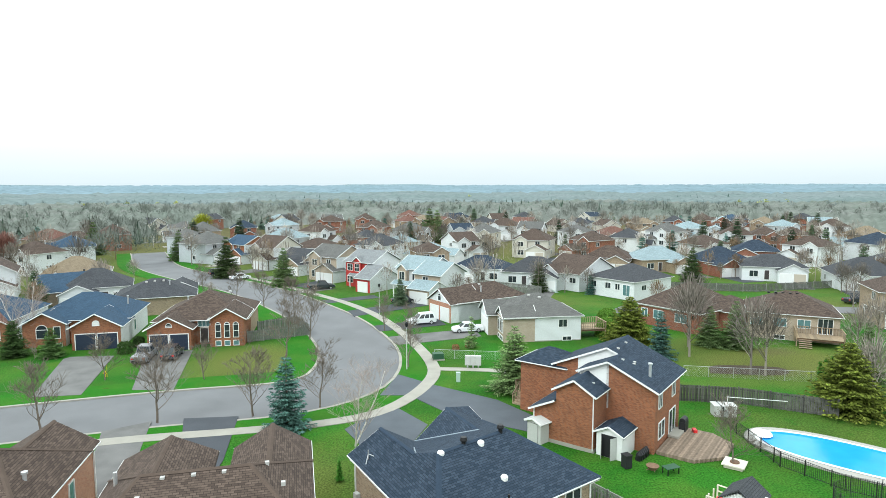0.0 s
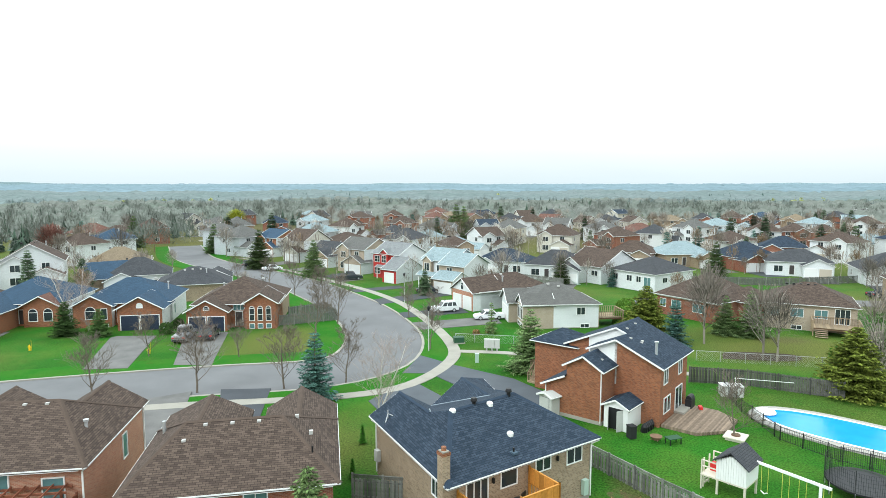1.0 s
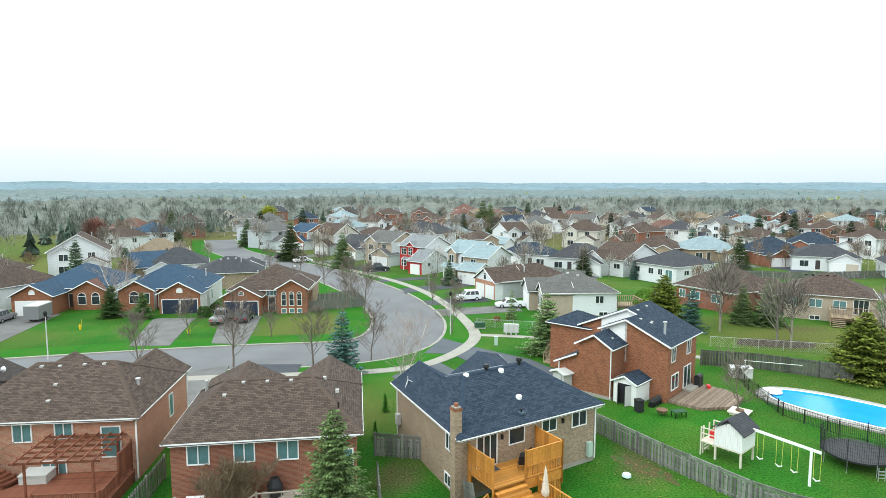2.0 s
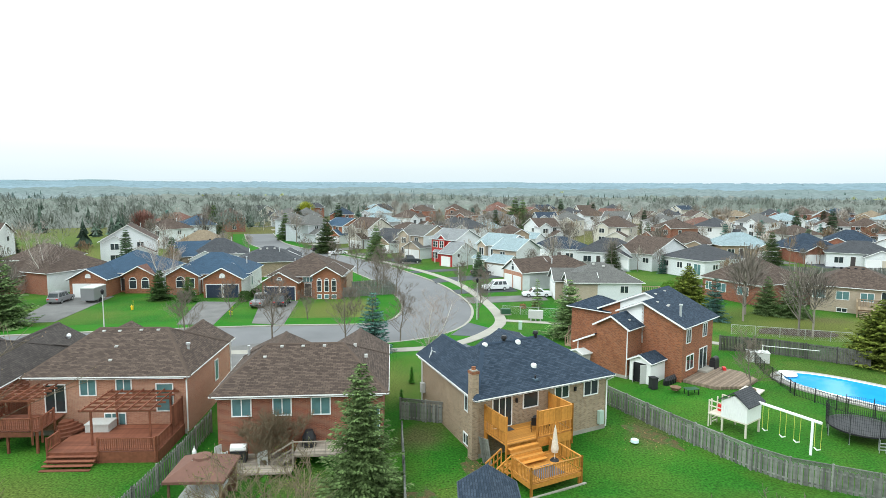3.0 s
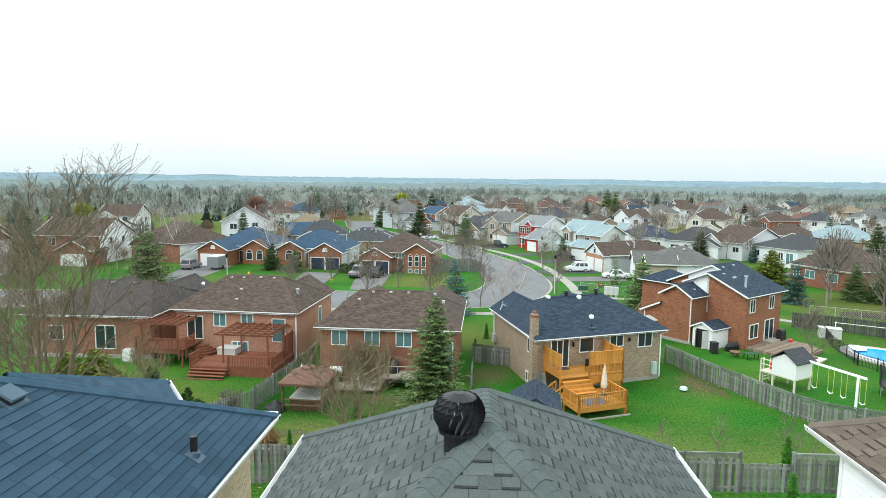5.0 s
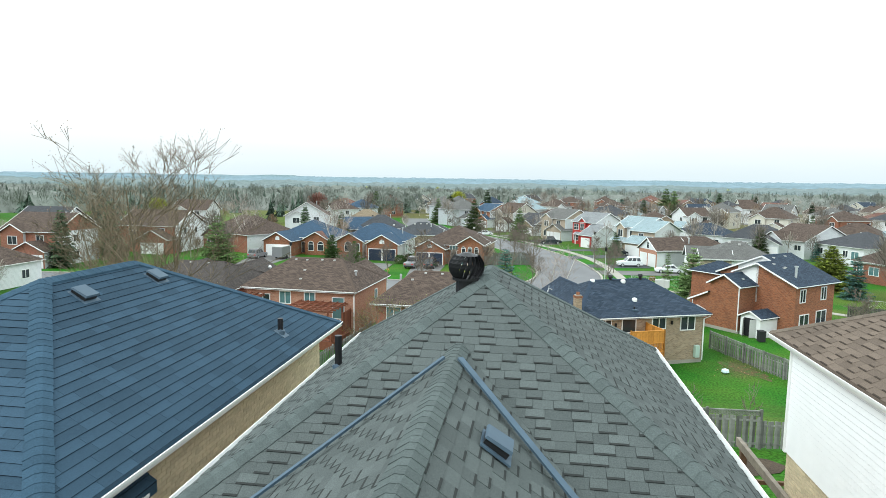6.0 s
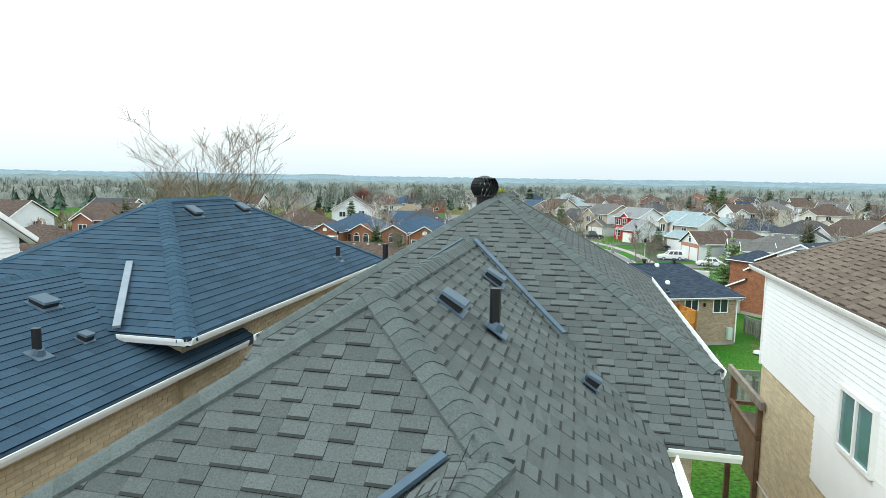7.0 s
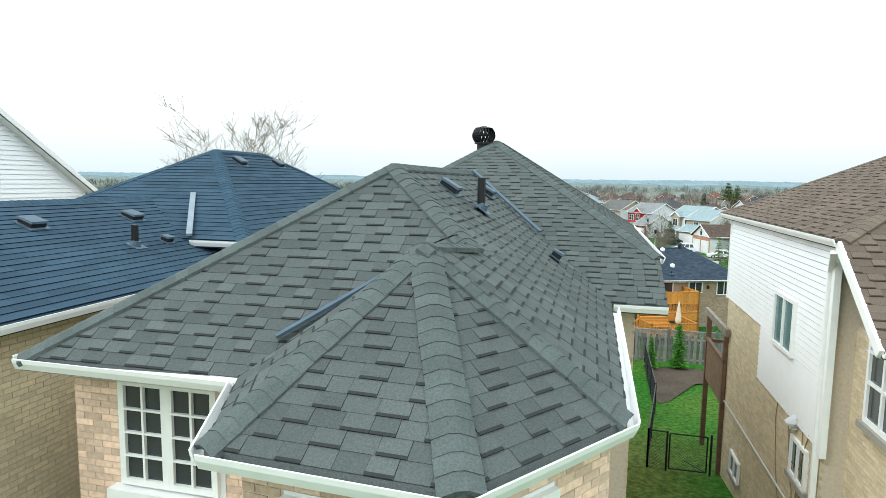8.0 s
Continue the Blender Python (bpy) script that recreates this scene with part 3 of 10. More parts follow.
def block(parent, b, z0, eave, kind, pitch, walls, roof, gable=None, over=0.4, trim="trim_white", foot=0.0, trims=True):
    """One volume of a house with its roof. b: x0, x1, y0, y1. walls: one material, or one for each of s, e, n, w."""
    x0, x1, y0, y1 = b
    ws = walls if isinstance(walls, (list, tuple)) else [walls] * 4
    names = list(dict.fromkeys(ws))
    g = Geo()
    for pts, m in zip((((x0, y0), (x1, y0)), ((x1, y0), (x1, y1)), ((x1, y1), (x0, y1)), ((x0, y1), (x0, y0))), ws):
        (ax, ay), (bx, by) = pts
        g.face([(ax, ay, z0), (bx, by, z0), (bx, by, eave), (ax, ay, eave)], names.index(m))
    g.weld().ob("wall", names, parent)
    if foot:
        f = Geo()
        f.box(x0 - 0.02, y0 - 0.02, z0, x1 + 0.02, y1 + 0.02, foot)
        f.ob("foundation", "concrete", parent)
    rg, tr, gw, top = roof_geo(x0, x1, y0, y1, eave, kind, pitch, over)
    r = rg.ob("roof", roof, parent)
    for nm, t in tr if trims else ():
        t.ob(nm, trim, r)
    for f in gw:
        t = Geo()
        t.face(f)
        t.ob("gable", gable or ws[0], parent)
    return top


def roof_vents(parent, pts, mat="metal_black"):
    for x, y, z in pts:
        Geo().box(x - 0.18, y - 0.18, z - 0.1, x + 0.18, y + 0.18, z + 0.16).ob("roof_vent", mat, parent)


def vent_pipe(parent, x, y, z, h=0.9, r=0.09, mat="metal_galv"):
    g = Geo().tube([(x, y, z - 0.3), (x, y, z + h)], [r, r], 8)
    g.tube([(x, y, z + h), (x, y, z + h + 0.12)], [r * 1.6, r * 1.6], 8)
    g.ob("vent_pipe", mat, parent)


def at(x, y, yaw, z=None):
    return pose(x, y, land(x, y) if z is None else z, 0, 0, yaw)


def plain_house(x, y, yaw, w, d, storeys, roof, wall, garage=1, wall2=None, kind="hip", seed=0, label=""):
    """A suburban house met by the hundred: main volume, garage wing with a front gable, windows, doors."""
    rnd = random.Random(seed)
    eave = (5.4 if storeys == 2 else 3.2) + rnd.uniform(-0.2, 0.2)
    h = base("house", at(x, y, yaw), label, "house", "suburban houses")
    b = (-w / 2, w / 2, -d / 2, d / 2)
    side_wall = wall2 or wall
    top = block(h, b, -0.3, eave, kind, rnd.uniform(0.46, 0.62), [wall, side_wall, side_wall, side_wall], roof, wall)
    gx = garage * w * 0.24
    gb = (gx - 2.9, gx + 2.9, -d / 2 - rnd.uniform(1.5, 4.0), -d / 2 + 2)
    block(h, gb, -0.3, 2.7, "gable_y", 0.5, [wall, side_wall, side_wall, side_wall], roof, wall, 0.3)
    if y < 270:
        Geo().box(gb[0] + 0.2, gb[2] - 7.5, -0.2, gb[1] - 0.2, gb[2], 0.05).ob("driveway", rnd.choice(("asphalt_old", "asphalt_dark", "concrete")), h)
    s = SIDES["s"](gb)
    for k in (-1, 1):
        garage_door(h, s, 2.9 + k * 1.35, 2.35, 2.1, rnd.choice(("garage_white", "garage_white", "garage_tan")))
    s = SIDES["s"](b)
    at_door = w / 2 - garage * w * 0.12
    entry_door(h, s, at_door, 0.4)
    for st in range(storeys):
        zz = 1.0 + st * 2.7
        window(h, s, w / 2 - garage * w * 0.32, zz, 1.7, 1.3, bars=2, whole=True)
        if st:
            window(h, s, w / 2 + garage * w * 0.22, zz + 0.2, 1.3, 1.1, bars=2, whole=True)
        for sd, ln in (("e", d), ("w", d), ("n", w)):
            sw = SIDES[sd](b)
            for f in (rnd.uniform(0.25, 0.75),):
                window(h, sw, ln * f, zz, 1.2, 1.1, bars=2, whole=True)
    if storeys == 2:
        gb2 = (-gx - 2.0, -gx + 2.0, -d / 2 - 0.5, -d / 2 + 2)
        block(h, gb2, 0, eave - 0.1, "gable_y", 0.6, [wall, side_wall, side_wall, side_wall], roof, wall, 0.3)
        window(h, SIDES["s"](gb2), 2.0, 3.5, 1.6, 1.3, bars=2, whole=True)
        window(h, SIDES["s"](gb2), 2.0, 0.9, 1.8, 1.4, bars=2, whole=True)
    for k in range(2):
        px, py = rnd.uniform(-w * 0.2, w * 0.2), rnd.uniform(0.3, 1.2)
        roof_vents(h, [(px, py, top - abs(py) * 0.45 - 0.05)])
    vent_pipe(h, w * 0.2, d * 0.12, top - d * 0.12 * 0.5, 0.5)
    return h


# ---- the near row of houses ----
NYAW = 13.5
NC, NS = math.cos(radians(NYAW)), math.sin(radians(NYAW))


def near(u, v, z=0.0):
    """A place in the frame of the near row."""
    return pose(u * NC - v * NS, u * NS + v * NC, z, 0, 0, NYAW)


def near_land(u, v):
    return land(u * NC - v * NS, u * NS + v * NC)


for nm, one, dark in (("shingle_grey", (0.085, 0.097, 0.095), (0.034, 0.037, 0.036)), ("shingle_navy", (0.035, 0.066, 0.098), (0.006, 0.01, 0.018)), ("shingle_brown", (0.13, 0.1, 0.08), (0.05, 0.038, 0.03))):
    material(nm, one, 0.95, grain=0.3, scale=70, blotch=0.14, blotch_scale=0.6, island=0.09, rand=0.08, spec=0.12, bump=0.3, bump_scale=90)
    material(nm + "_low", tuple(c * 0.93 for c in one), 0.95, grain=0.3, scale=70, blotch=0.1, blotch_scale=0.6, island=0.09, rand=0.08, spec=0.12, bump=0.3, bump_scale=90)
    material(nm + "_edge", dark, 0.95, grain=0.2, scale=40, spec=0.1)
    material(nm + "_cap", (one[0] * 1.02, one[1] * 1.06, one[2] * 1.06), 0.95, grain=0.28, scale=60, blotch=0.16, blotch_scale=2.5, island=0.06, spec=0.1, bump=0.3, bump_scale=90)


def clip(poly, a, b, c):
    """The part of a flat polygon where a*x + b*y <= c."""
    out = []
    for i in range(len(poly)):
        p, q = poly[i], poly[(i + 1) % len(poly)]
        dp, dq = a * p[0] + b * p[1] - c, a * q[0] + b * q[1] - c
        if dp <= 0:
            out.append(p)
        if dp * dq < 0:
            t = dp / (dp - dq)
            out.append((p[0] + (q[0] - p[0]) * t, p[1] + (q[1] - p[1]) * t))
    return out


def plane_axes(poly):
    P = [Vector(p) for p in poly]
    n = Vector((0, 0, 0))
    for i in range(len(P)):
        n += P[i].cross(P[(i + 1) % len(P)])
    n.normalize()
    if n.z < 0:
        n = -n
    side = Vector((-n.y, n.x, 0)).normalized()
    return n, side, n.cross(side), P


def shingles(poly, rnd, tabs, add, row=0.145, wide=(0.17, 0.32), thick=(0.007, 0.014), teeth=True):
    """Courses of overlapping shingle tabs cut to one roof plane; add(geo) takes each tab."""
    n, side, up, P = plane_axes(poly)
    o = P[0]
    flat = [((p - o).dot(side), (p - o).dot(up)) for p in P]
    area = sum(flat[i][0] * flat[(i + 1) % len(flat)][1] - flat[(i + 1) % len(flat)][0] * flat[i][1] for i in range(len(flat)))
    if area < 0:
        flat.reverse()
    y0, y1 = min(p[1] for p in flat), max(p[1] for p in flat)
    y = y0
    while y < y1 - 0.02:
        band = clip(clip(flat, 0, -1, -y), 0, 1, y + row)
        if len(band) < 3:
            y += row
            continue
        x0, x1 = min(p[0] for p in band), max(p[0] for p in band)
        x = x0 - rnd.uniform(0, wide[1])
        high = rnd.random() < 0.5
        while x < x1:
            w = rnd.uniform(wide[0], wide[1] * 0.75 if high else wide[1]) if teeth else rnd.uniform(*wide)
            cell = clip(clip(band, -1, 0, -x), 1, 0, x + w - 0.004)
            if len(cell) >= 3:
                t = thick[1] if high else thick[0]
                g = Geo()

                def lift(p, h):
                    return tuple(o + side * p[0] + up * p[1] + n * h)
                top = [lift(p, 0.004 + t * (1 - 0.75 * (p[1] - y) / row)) for p in cell]
                low = [lift(p, -0.01) for p in cell]
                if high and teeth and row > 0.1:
                    # the darker line along the lower edge of a raised tab
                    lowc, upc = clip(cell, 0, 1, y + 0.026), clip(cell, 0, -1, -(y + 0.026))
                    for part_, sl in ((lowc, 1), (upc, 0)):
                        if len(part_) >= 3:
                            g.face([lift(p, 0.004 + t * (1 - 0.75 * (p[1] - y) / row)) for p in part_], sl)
                else:
                    g.face(top, 0 if not teeth else 2)
                for i in range(len(cell)):
                    j = (i + 1) % len(cell)
                    if cell[i][1] < y + row * 0.9 or cell[j][1] < y + row * 0.9:
                        front = cell[i][1] < y + 0.004 and cell[j][1] < y + 0.004
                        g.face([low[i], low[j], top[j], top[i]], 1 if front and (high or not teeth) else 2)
                add(g)
            x += w
            high = not high if teeth and rnd.random() < 0.93 else high
        y += row


def roof_of_shingles(parent, planes, loc, tone, seed, singles=(), **kw):
    """A roof: decking planes, tabs on every plane; the planes named in singles carry tabs as pieces of their own."""
    rnd = random.Random(seed)
    deck = Geo()
    for p in planes:
        pts = [loc(*q) for q in p]
        deck.face([(x, y, z - 0.005) for x, y, z in pts])
        if plane_axes(pts)[0].z > 0.2:
            deck.face([(x, y, z - 0.15) for x, y, z in reversed(pts)])
        for (ax, ay, az), (bx, by, bz) in zip(pts, pts[1:] + pts[:1]):
            deck.face([(ax, ay, az - 0.15), (bx, by, bz - 0.15), (bx, by, bz - 0.005), (ax, ay, az - 0.005)])
    roof = deck.weld().ob("roof", tone + "_low", parent)
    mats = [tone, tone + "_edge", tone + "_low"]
    rest = Geo()
    count = [0]
    for i, p in enumerate(planes):
        def add(g, i=i):
            if i in singles and count[0] < 300:
                count[0] += 1
                g.ob("shingle", mats, roof)
            else:
                k = len(rest.v)
                rest.v += g.v
                rest.f += [tuple(k + a for a in f) for f in g.f]
                rest.s += g.s
        shingles([loc(*q) for q in p], rnd, None, add, **kw)
    s = rest.ob("shingles", mats, roof)
    s["kind"] = "stuff"
    return roof


def ridge_caps(roof, lines, loc, tone, slope=0.6, wide=0.15, seed=0):
    """Overlapping folded cap shingles along hips and ridges, each lapping the next."""
    rnd = random.Random(seed)
    for a, b in lines:
        a, b = Vector(loc(*a)), Vector(loc(*b))
        d = (b - a).normalized()
        s = d.cross(Vector((0, 0, 1))).normalized()
        ln = (b - a).length
        g = Geo()
        u = s.cross(d).normalized()
        u = u if u.z > 0 else -u
        drop = Vector((0, 0, -wide * slope * (0.72 if abs(d.z) > 0.1 else 1)))
        n = max(2, round(ln / 0.14))
        for k in range(n):
            p, q = a + d * ln * k / n, a + d * min(ln, ln * (k + 1.25) / n)
            w = wide + rnd.uniform(-0.006, 0.006)
            h0, h1 = 0.03 + rnd.uniform(0, 0.003), 0.024
            L0, R0, L1, R1 = p + s * w + drop, p - s * w + drop, q + s * w + drop, q - s * w + drop
            sag = 0.003
            A = [L0 + u * h0, p + s * w * 0.25 + drop * 0.2 + u * (h0 + sag), p - s * w * 0.25 + drop * 0.2 + u * (h0 + sag), R0 + u * h0]
            B = [L1 + u * h1, q + s * w * 0.25 + drop * 0.2 + u * (h1 + sag), q - s * w * 0.25 + drop * 0.2 + u * (h1 + sag), R1 + u * h1]
            c = len(g.v)
            low = [v - u * 0.05 for v in A]
            g.v += [tuple(v) for v in A + B + low] + [tuple(B[0] - u * 0.04), tuple(B[3] - u * 0.04)]
            for f, sl in (((0, 1, 5, 4), 0), ((1, 2, 6, 5), 0), ((2, 3, 7, 6), 0), ((8, 9, 1, 0), 1), ((9, 10, 2, 1), 1), ((10, 11, 3, 2), 1), ((8, 0, 4, 12), 1), ((3, 11, 13, 7), 1)):
                g.f.append(tuple(c + i for i in f))
                g.s.append(sl)
        g.ob("ridge_cap", [tone + "_cap", tone + "_cap"], roof)["kind"] = "stuff"


def gutters(parent, lines, loc, mat="trim_white"):
    """White eaves gutters: an open trough with its fascia board."""
    for a, b in lines:
        a, b = Vector(loc(*a)), Vector(loc(*b))
        d = (b - a).normalized()
        o = Vector((d.y, -d.x, 0))
        g = Geo()
        prof = ((-0.02, 0.0), (0.0, -0.12), (0.06, -0.12), (0.092, -0.05), (0.1, -0.005), (0.086, -0.005), (0.06, -0.1), (0.01, -0.1))
        A = [a + o * x + Vector((0, 0, z)) for x, z in prof]
        B = [b + o * x + Vector((0, 0, z)) for x, z in prof]
        for i in range(len(prof)):
            j = (i + 1) % len(prof)
            g.face([A[i], B[i], B[j], A[j]])
        g.face(A)
        g.face(B[::-1])
        f = -0.05
        g.face([a + o * f + Vector((0, 0, -0.14)), b + o * f + Vector((0, 0, -0.14)), b + o * 0.0 + Vector((0, 0, -0.14)), a + o * 0.0 + Vector((0, 0, -0.14))])
        # boxed soffit back to the wall
        g.face([a + Vector((0, 0, -0.15)), a - o * 0.5 + Vector((0, 0, -0.15)), b - o * 0.5 + Vector((0, 0, -0.15)), b + Vector((0, 0, -0.15))])
        g.ob("gutter", mat, parent)


def downspout(parent, pts, mat="trim_white", r=0.045):
    g = Geo()
    for a, b in zip(pts, pts[1:]):
        g.bar(a, b, 2 * r, 1.4 * r)
    g.ob("downspout", mat, parent)


def box_vent(parent, p, n, s=0.42, mat="metal_black"):
    """A low roof vent with a lid that follows the slope, its dark mouth downhill."""
    n = Vector(n).normalized()
    side = Vector((-n.y, n.x, 0)).normalized()
    up = n.cross(side)
    m = Matrix((side, up, n)).transposed().to_4x4()
    m.translation = Vector(p)
    h = s / 2 * 0.7
    v = Geo().box(-h * 0.86, -h * 0.9, -0.05, h * 0.86, h * 0.86, 0.1).ob("roof_vent", mat, parent, at=m)
    g = Geo()
    g.v = [(-h, -h, 0.09), (h, -h, 0.09), (h, h, 0.075), (-h, h, 0.075), (-h * 0.93, -h * 0.93, 0.125), (h * 0.93, -h * 0.93, 0.125), (h * 0.93, h * 0.93, 0.105), (-h * 0.93, h * 0.93, 0.105)]
    g.f = [(3, 2, 1, 0), (4, 5, 6, 7), (0, 1, 5, 4), (1, 2, 6, 5), (2, 3, 7, 6), (3, 0, 4, 7)]
    g.s = [0] * 6
    g.ob("lid", "flash_blue", v)
    Geo().box(-h * 1.2, -h * 1.3, -0.004, h * 1.2, h, 0.016).ob("flashing", "flash_blue", v)


def stack_pipe(parent, p, h, n, r=0.06, mat="metal_black"):
    n = Vector(n).normalized()
    v = Geo().tube([(0, 0, -0.2), (0, 0, h)], [r, r], 10).ob("vent_pipe", mat, parent, at=Matrix.Translation(p))
    side = Vector((-n.y, n.x, 0)).normalized()
    m = Matrix((side, n.cross(side), n)).transposed().to_4x4()
    g = Geo().box(-0.13, -0.16, 0.0, 0.13, 0.12, 0.014).tube([(0, 0, 0), (0, 0, 0.09)], [0.1, r * 1.1], 10)
    g.ob("flashing", "flash_blue", v, at=m)


material("flash_pale", (0.2, 0.24, 0.28), 0.6, grain=0.15, scale=4)
material("flash_blue", (0.06, 0.095, 0.13), 0.6, grain=0.2, scale=4)


def turbine(parent, p):
    """A round turbine ventilator with curved vanes."""
    t = Geo().tube([(0, 0, -0.4), (0, 0, 0.22)], [0.16, 0.16], 14).ob("turbine_vent", "metal_black", parent, at=Matrix.Translation(p))
    for k in range(18):
        a = 2 * math.pi * k / 18
        g = Geo()
        prev = None
        for j in range(7):
            f = j / 6
            w = a + 0.55 * f
            r = 0.15 + 0.13 * math.sin(math.pi * (0.12 + 0.76 * f))
            z = 0.22 + 0.36 * f
            cur = [(math.cos(w) * r, math.sin(w) * r, z), (math.cos(w + 0.26) * (r - 0.045), math.sin(w + 0.26) * (r - 0.045), z)]
            if prev:
                g.face([prev[0], prev[1], cur[1], cur[0]])
            prev = cur
        g.ob("vane", "metal_black", t)
    Geo().tube([(0, 0, 0.57), (0, 0, 0.62)], [0.19, 0.05], 14).ob("cap", "metal_black", t)
    Geo().tube([(0, 0, 0.2), (0, 0, 0.235)], [0.22, 0.22], 14).ob("collar", "metal_black", t)


def bricks(parent, p0, along, length, z0, z1, tone, seed, holes=(), limit=0, courses=0.075, name="brick"):
    """Single bricks laid in running bond on a wall face; the first ones stand as pieces of their own."""
    rnd = random.Random(seed)
    d = Vector((*along, 0)).normalized()
    o = Vector((d.y, -d.x, 0))
    m = Matrix((d, -o, (0, 0, 1))).transposed().to_4x4()
    m.translation = Vector(p0)
    rest = Geo()
    full = Geo().box(0.005, -0.008, 0.004, 0.215, 0.03, 0.067).mesh(name, tone)
    n = 0
    z, k = z0, 0
    while z < z1 - 0.02:
        x = -0.11 * (k % 2)
        while x < length:
            a, b = max(x + 0.005, 0), min(x + 0.215, length)
            if b - a > 0.03 and not any(h[0] < (a + b) / 2 < h[1] and h[2] < z + 0.035 < h[3] for h in holes):
                if n < limit and b - a > 0.209:
                    ob = new(name, full)
                    ob.parent = parent
                    ob.matrix_local = m @ Matrix.Translation((x, rnd.uniform(-0.002, 0.002), z))
                    n += 1
                else:
                    j = rnd.uniform(-0.002, 0.002)
                    rest.box(a, -0.008 + j, z + 0.004, b, 0.03, z + 0.067)
            x += 0.22
        z += courses
        k += 1
    s = rest.ob("bricks", tone, parent, at=m)
    s["kind"] = "stuff"


material("brickpiece_pink", (0.66, 0.47, 0.36), 0.9, grain=0.2, scale=18, island=0.14, rand=0.13, bump=0.4)
material("brickpiece_beige", (0.62, 0.52, 0.36), 0.9, grain=0.15, scale=18, island=0.07, rand=0.07, bump=0.4)
material("mortar", (0.56, 0.47, 0.38), 0.95, grain=0.15, scale=20)
material("stucco_tan", (0.5, 0.4, 0.28), 0.95, grain=0.15, scale=20, blotch=0.12, bump=0.3)


def grey_roof_house():
    h = base("house", near(2, -12, 4.6), "pinkish brick house with weathered grey shingle hip roof and white gutters", "house", "suburban houses")

    def loc(u, v, z):
        return (u - 2, v + 12, z - 4.6)
    P, Q = (2.25, -11.5, 13.25), (2.25, -10.4, 13.25)
    E, F = 11.08, 10.45
    R2, K2 = (2.0, -18.4, 12.5), (2.0, -12.2, 12.5)
    T, J, W = (3.05, -20.65, 11.71), (3.29, -19.6, 11.6), (2.97, -19.6, 11.59)
    C1, C2, C3 = (2.0, -22.48, F), (3.84, -22.6, F), (4.86, -21.15, F)
    planes = [[(5.65, -15.22, E), (5.65, -7.0, E), Q, P], [(5.65, -7.0, E), (-0.95, -7.0, E), Q], [(-0.95, -7.0, E), (-0.95, -15.22, E), P, Q],
              [(-0.95, -15.22, E), (-0.95, -16.3, F), (5.7, -16.3, F), (5.65, -15.22, E), P],
              [(4.86, -21.15, F), (4.86, -13.5, F), K2, R2, J, T], [(-1.12, -21.1, F), (1.4, -21.1, F), W, J, R2], [W, T, J], [(-1.12, -14.0, F), (-1.12, -21.1, F), R2, K2],
              [C1, C2, T], [C2, C3, T], [(1.4, -21.1, F), C1, T], [(1.4, -21.1, F), T, W]]
    roof = roof_of_shingles(h, planes, loc, "shingle_grey", 21, singles=(8, 9))
    ridge_caps(roof, [(( 5.65, -15.22, E), P), ((-0.95, -15.22, E), P), (P, Q), ((5.65, -7, E), Q), ((-0.95, -7, E), Q), ((-1.12, -21.1, F), R2), (J, R2), (R2, K2)],
               loc, "shingle_grey", seed=3)
    ridge_caps(roof, [(C1, T), (C2, T)], loc, "shingle_grey", 0.42, seed=4)
    ridge_caps(roof, [(T, J)], loc, "shingle_grey", 0.4, 0.13, 6)
    ridge_caps(roof, [(C3, T)], loc, "shingle_grey", 0.27, seed=5)
    gutters(roof, [((-1.12, -21.1, F), (1.42, -21.12, F)), ((1.42, -21.12, F), C1), (C1, C2), (C2, C3), (C3, (4.88, -16.55, F)), ((4.9, -16.3, F), (5.7, -16.3, F)),
                   ((5.65, -15.22, E), (5.65, -7, E)), ((-0.95, -7, E), (-0.95, -15.22, E)), ((5.65, -7, E), (-0.95, -7, E)), ((-1.12, -14.9, F), (-1.12, -21.1, F))], loc)
    # valley flashings where the front wing meets the main slopes
    for a, b, wd in (((2.1, -13.55, 12.5), (3.65, -15.25, 11.42), 0.075), ((1.9, -13.55, 12.5), (-0.4, -15.6, 11.0), 0.045), ((2.93, -19.66, 11.6), (1.62, -20.8, 10.76), 0.09)):
        A, B = Vector(loc(*a)), Vector(loc(*b))
        g = Geo().bar(A + Vector((0, 0, 0.025)), B + Vector((0, 0, 0.025)), wd, 0.03)
        g.ob("flashing", "flash_blue", roof)
    # walls
    w = Geo()
    w.box(-0.5 - 2, -14.8 + 12, -1, 5.25 - 2, -7.4 + 12, 6.4)
    w.ob("wall", "mortar", h)
    Geo().box(-0.5 - 2, -15.9 + 12, -1, 5.25 - 2, -14.8 + 12, 5.7).ob("wall", "mortar", h)
    Geo().box(-0.86 - 2, -20.7 + 12, -1, 4.72 - 2, -15.9 + 12, 5.8).ob("wall", "mortar", h)
    bay = [(1.72, -20.75), (2.12, -22.2), (3.78, -22.38), (4.74, -21.0), (4.74, -19)]
    Geo().slab([(x - 2, y + 12) for x, y in bay], -1, 5.8).ob("bay", "mortar", h)
    front = ((-0.86 - 2, -20.7 + 12), (1, 0))
    bricks(h, (-0.86 - 2, -20.7 + 12, 0), (1, 0), 2.6, 3.2, 5.7, "brickpiece_pink", 4, holes=((0.57, 1.83, 4.4, 5.62),), limit=110)
    bricks(h, (-0.86 - 2, -15.5 + 12, 0), (0, -1), 5.2, 2.6, 5.7, "brickpiece_pink", 5)
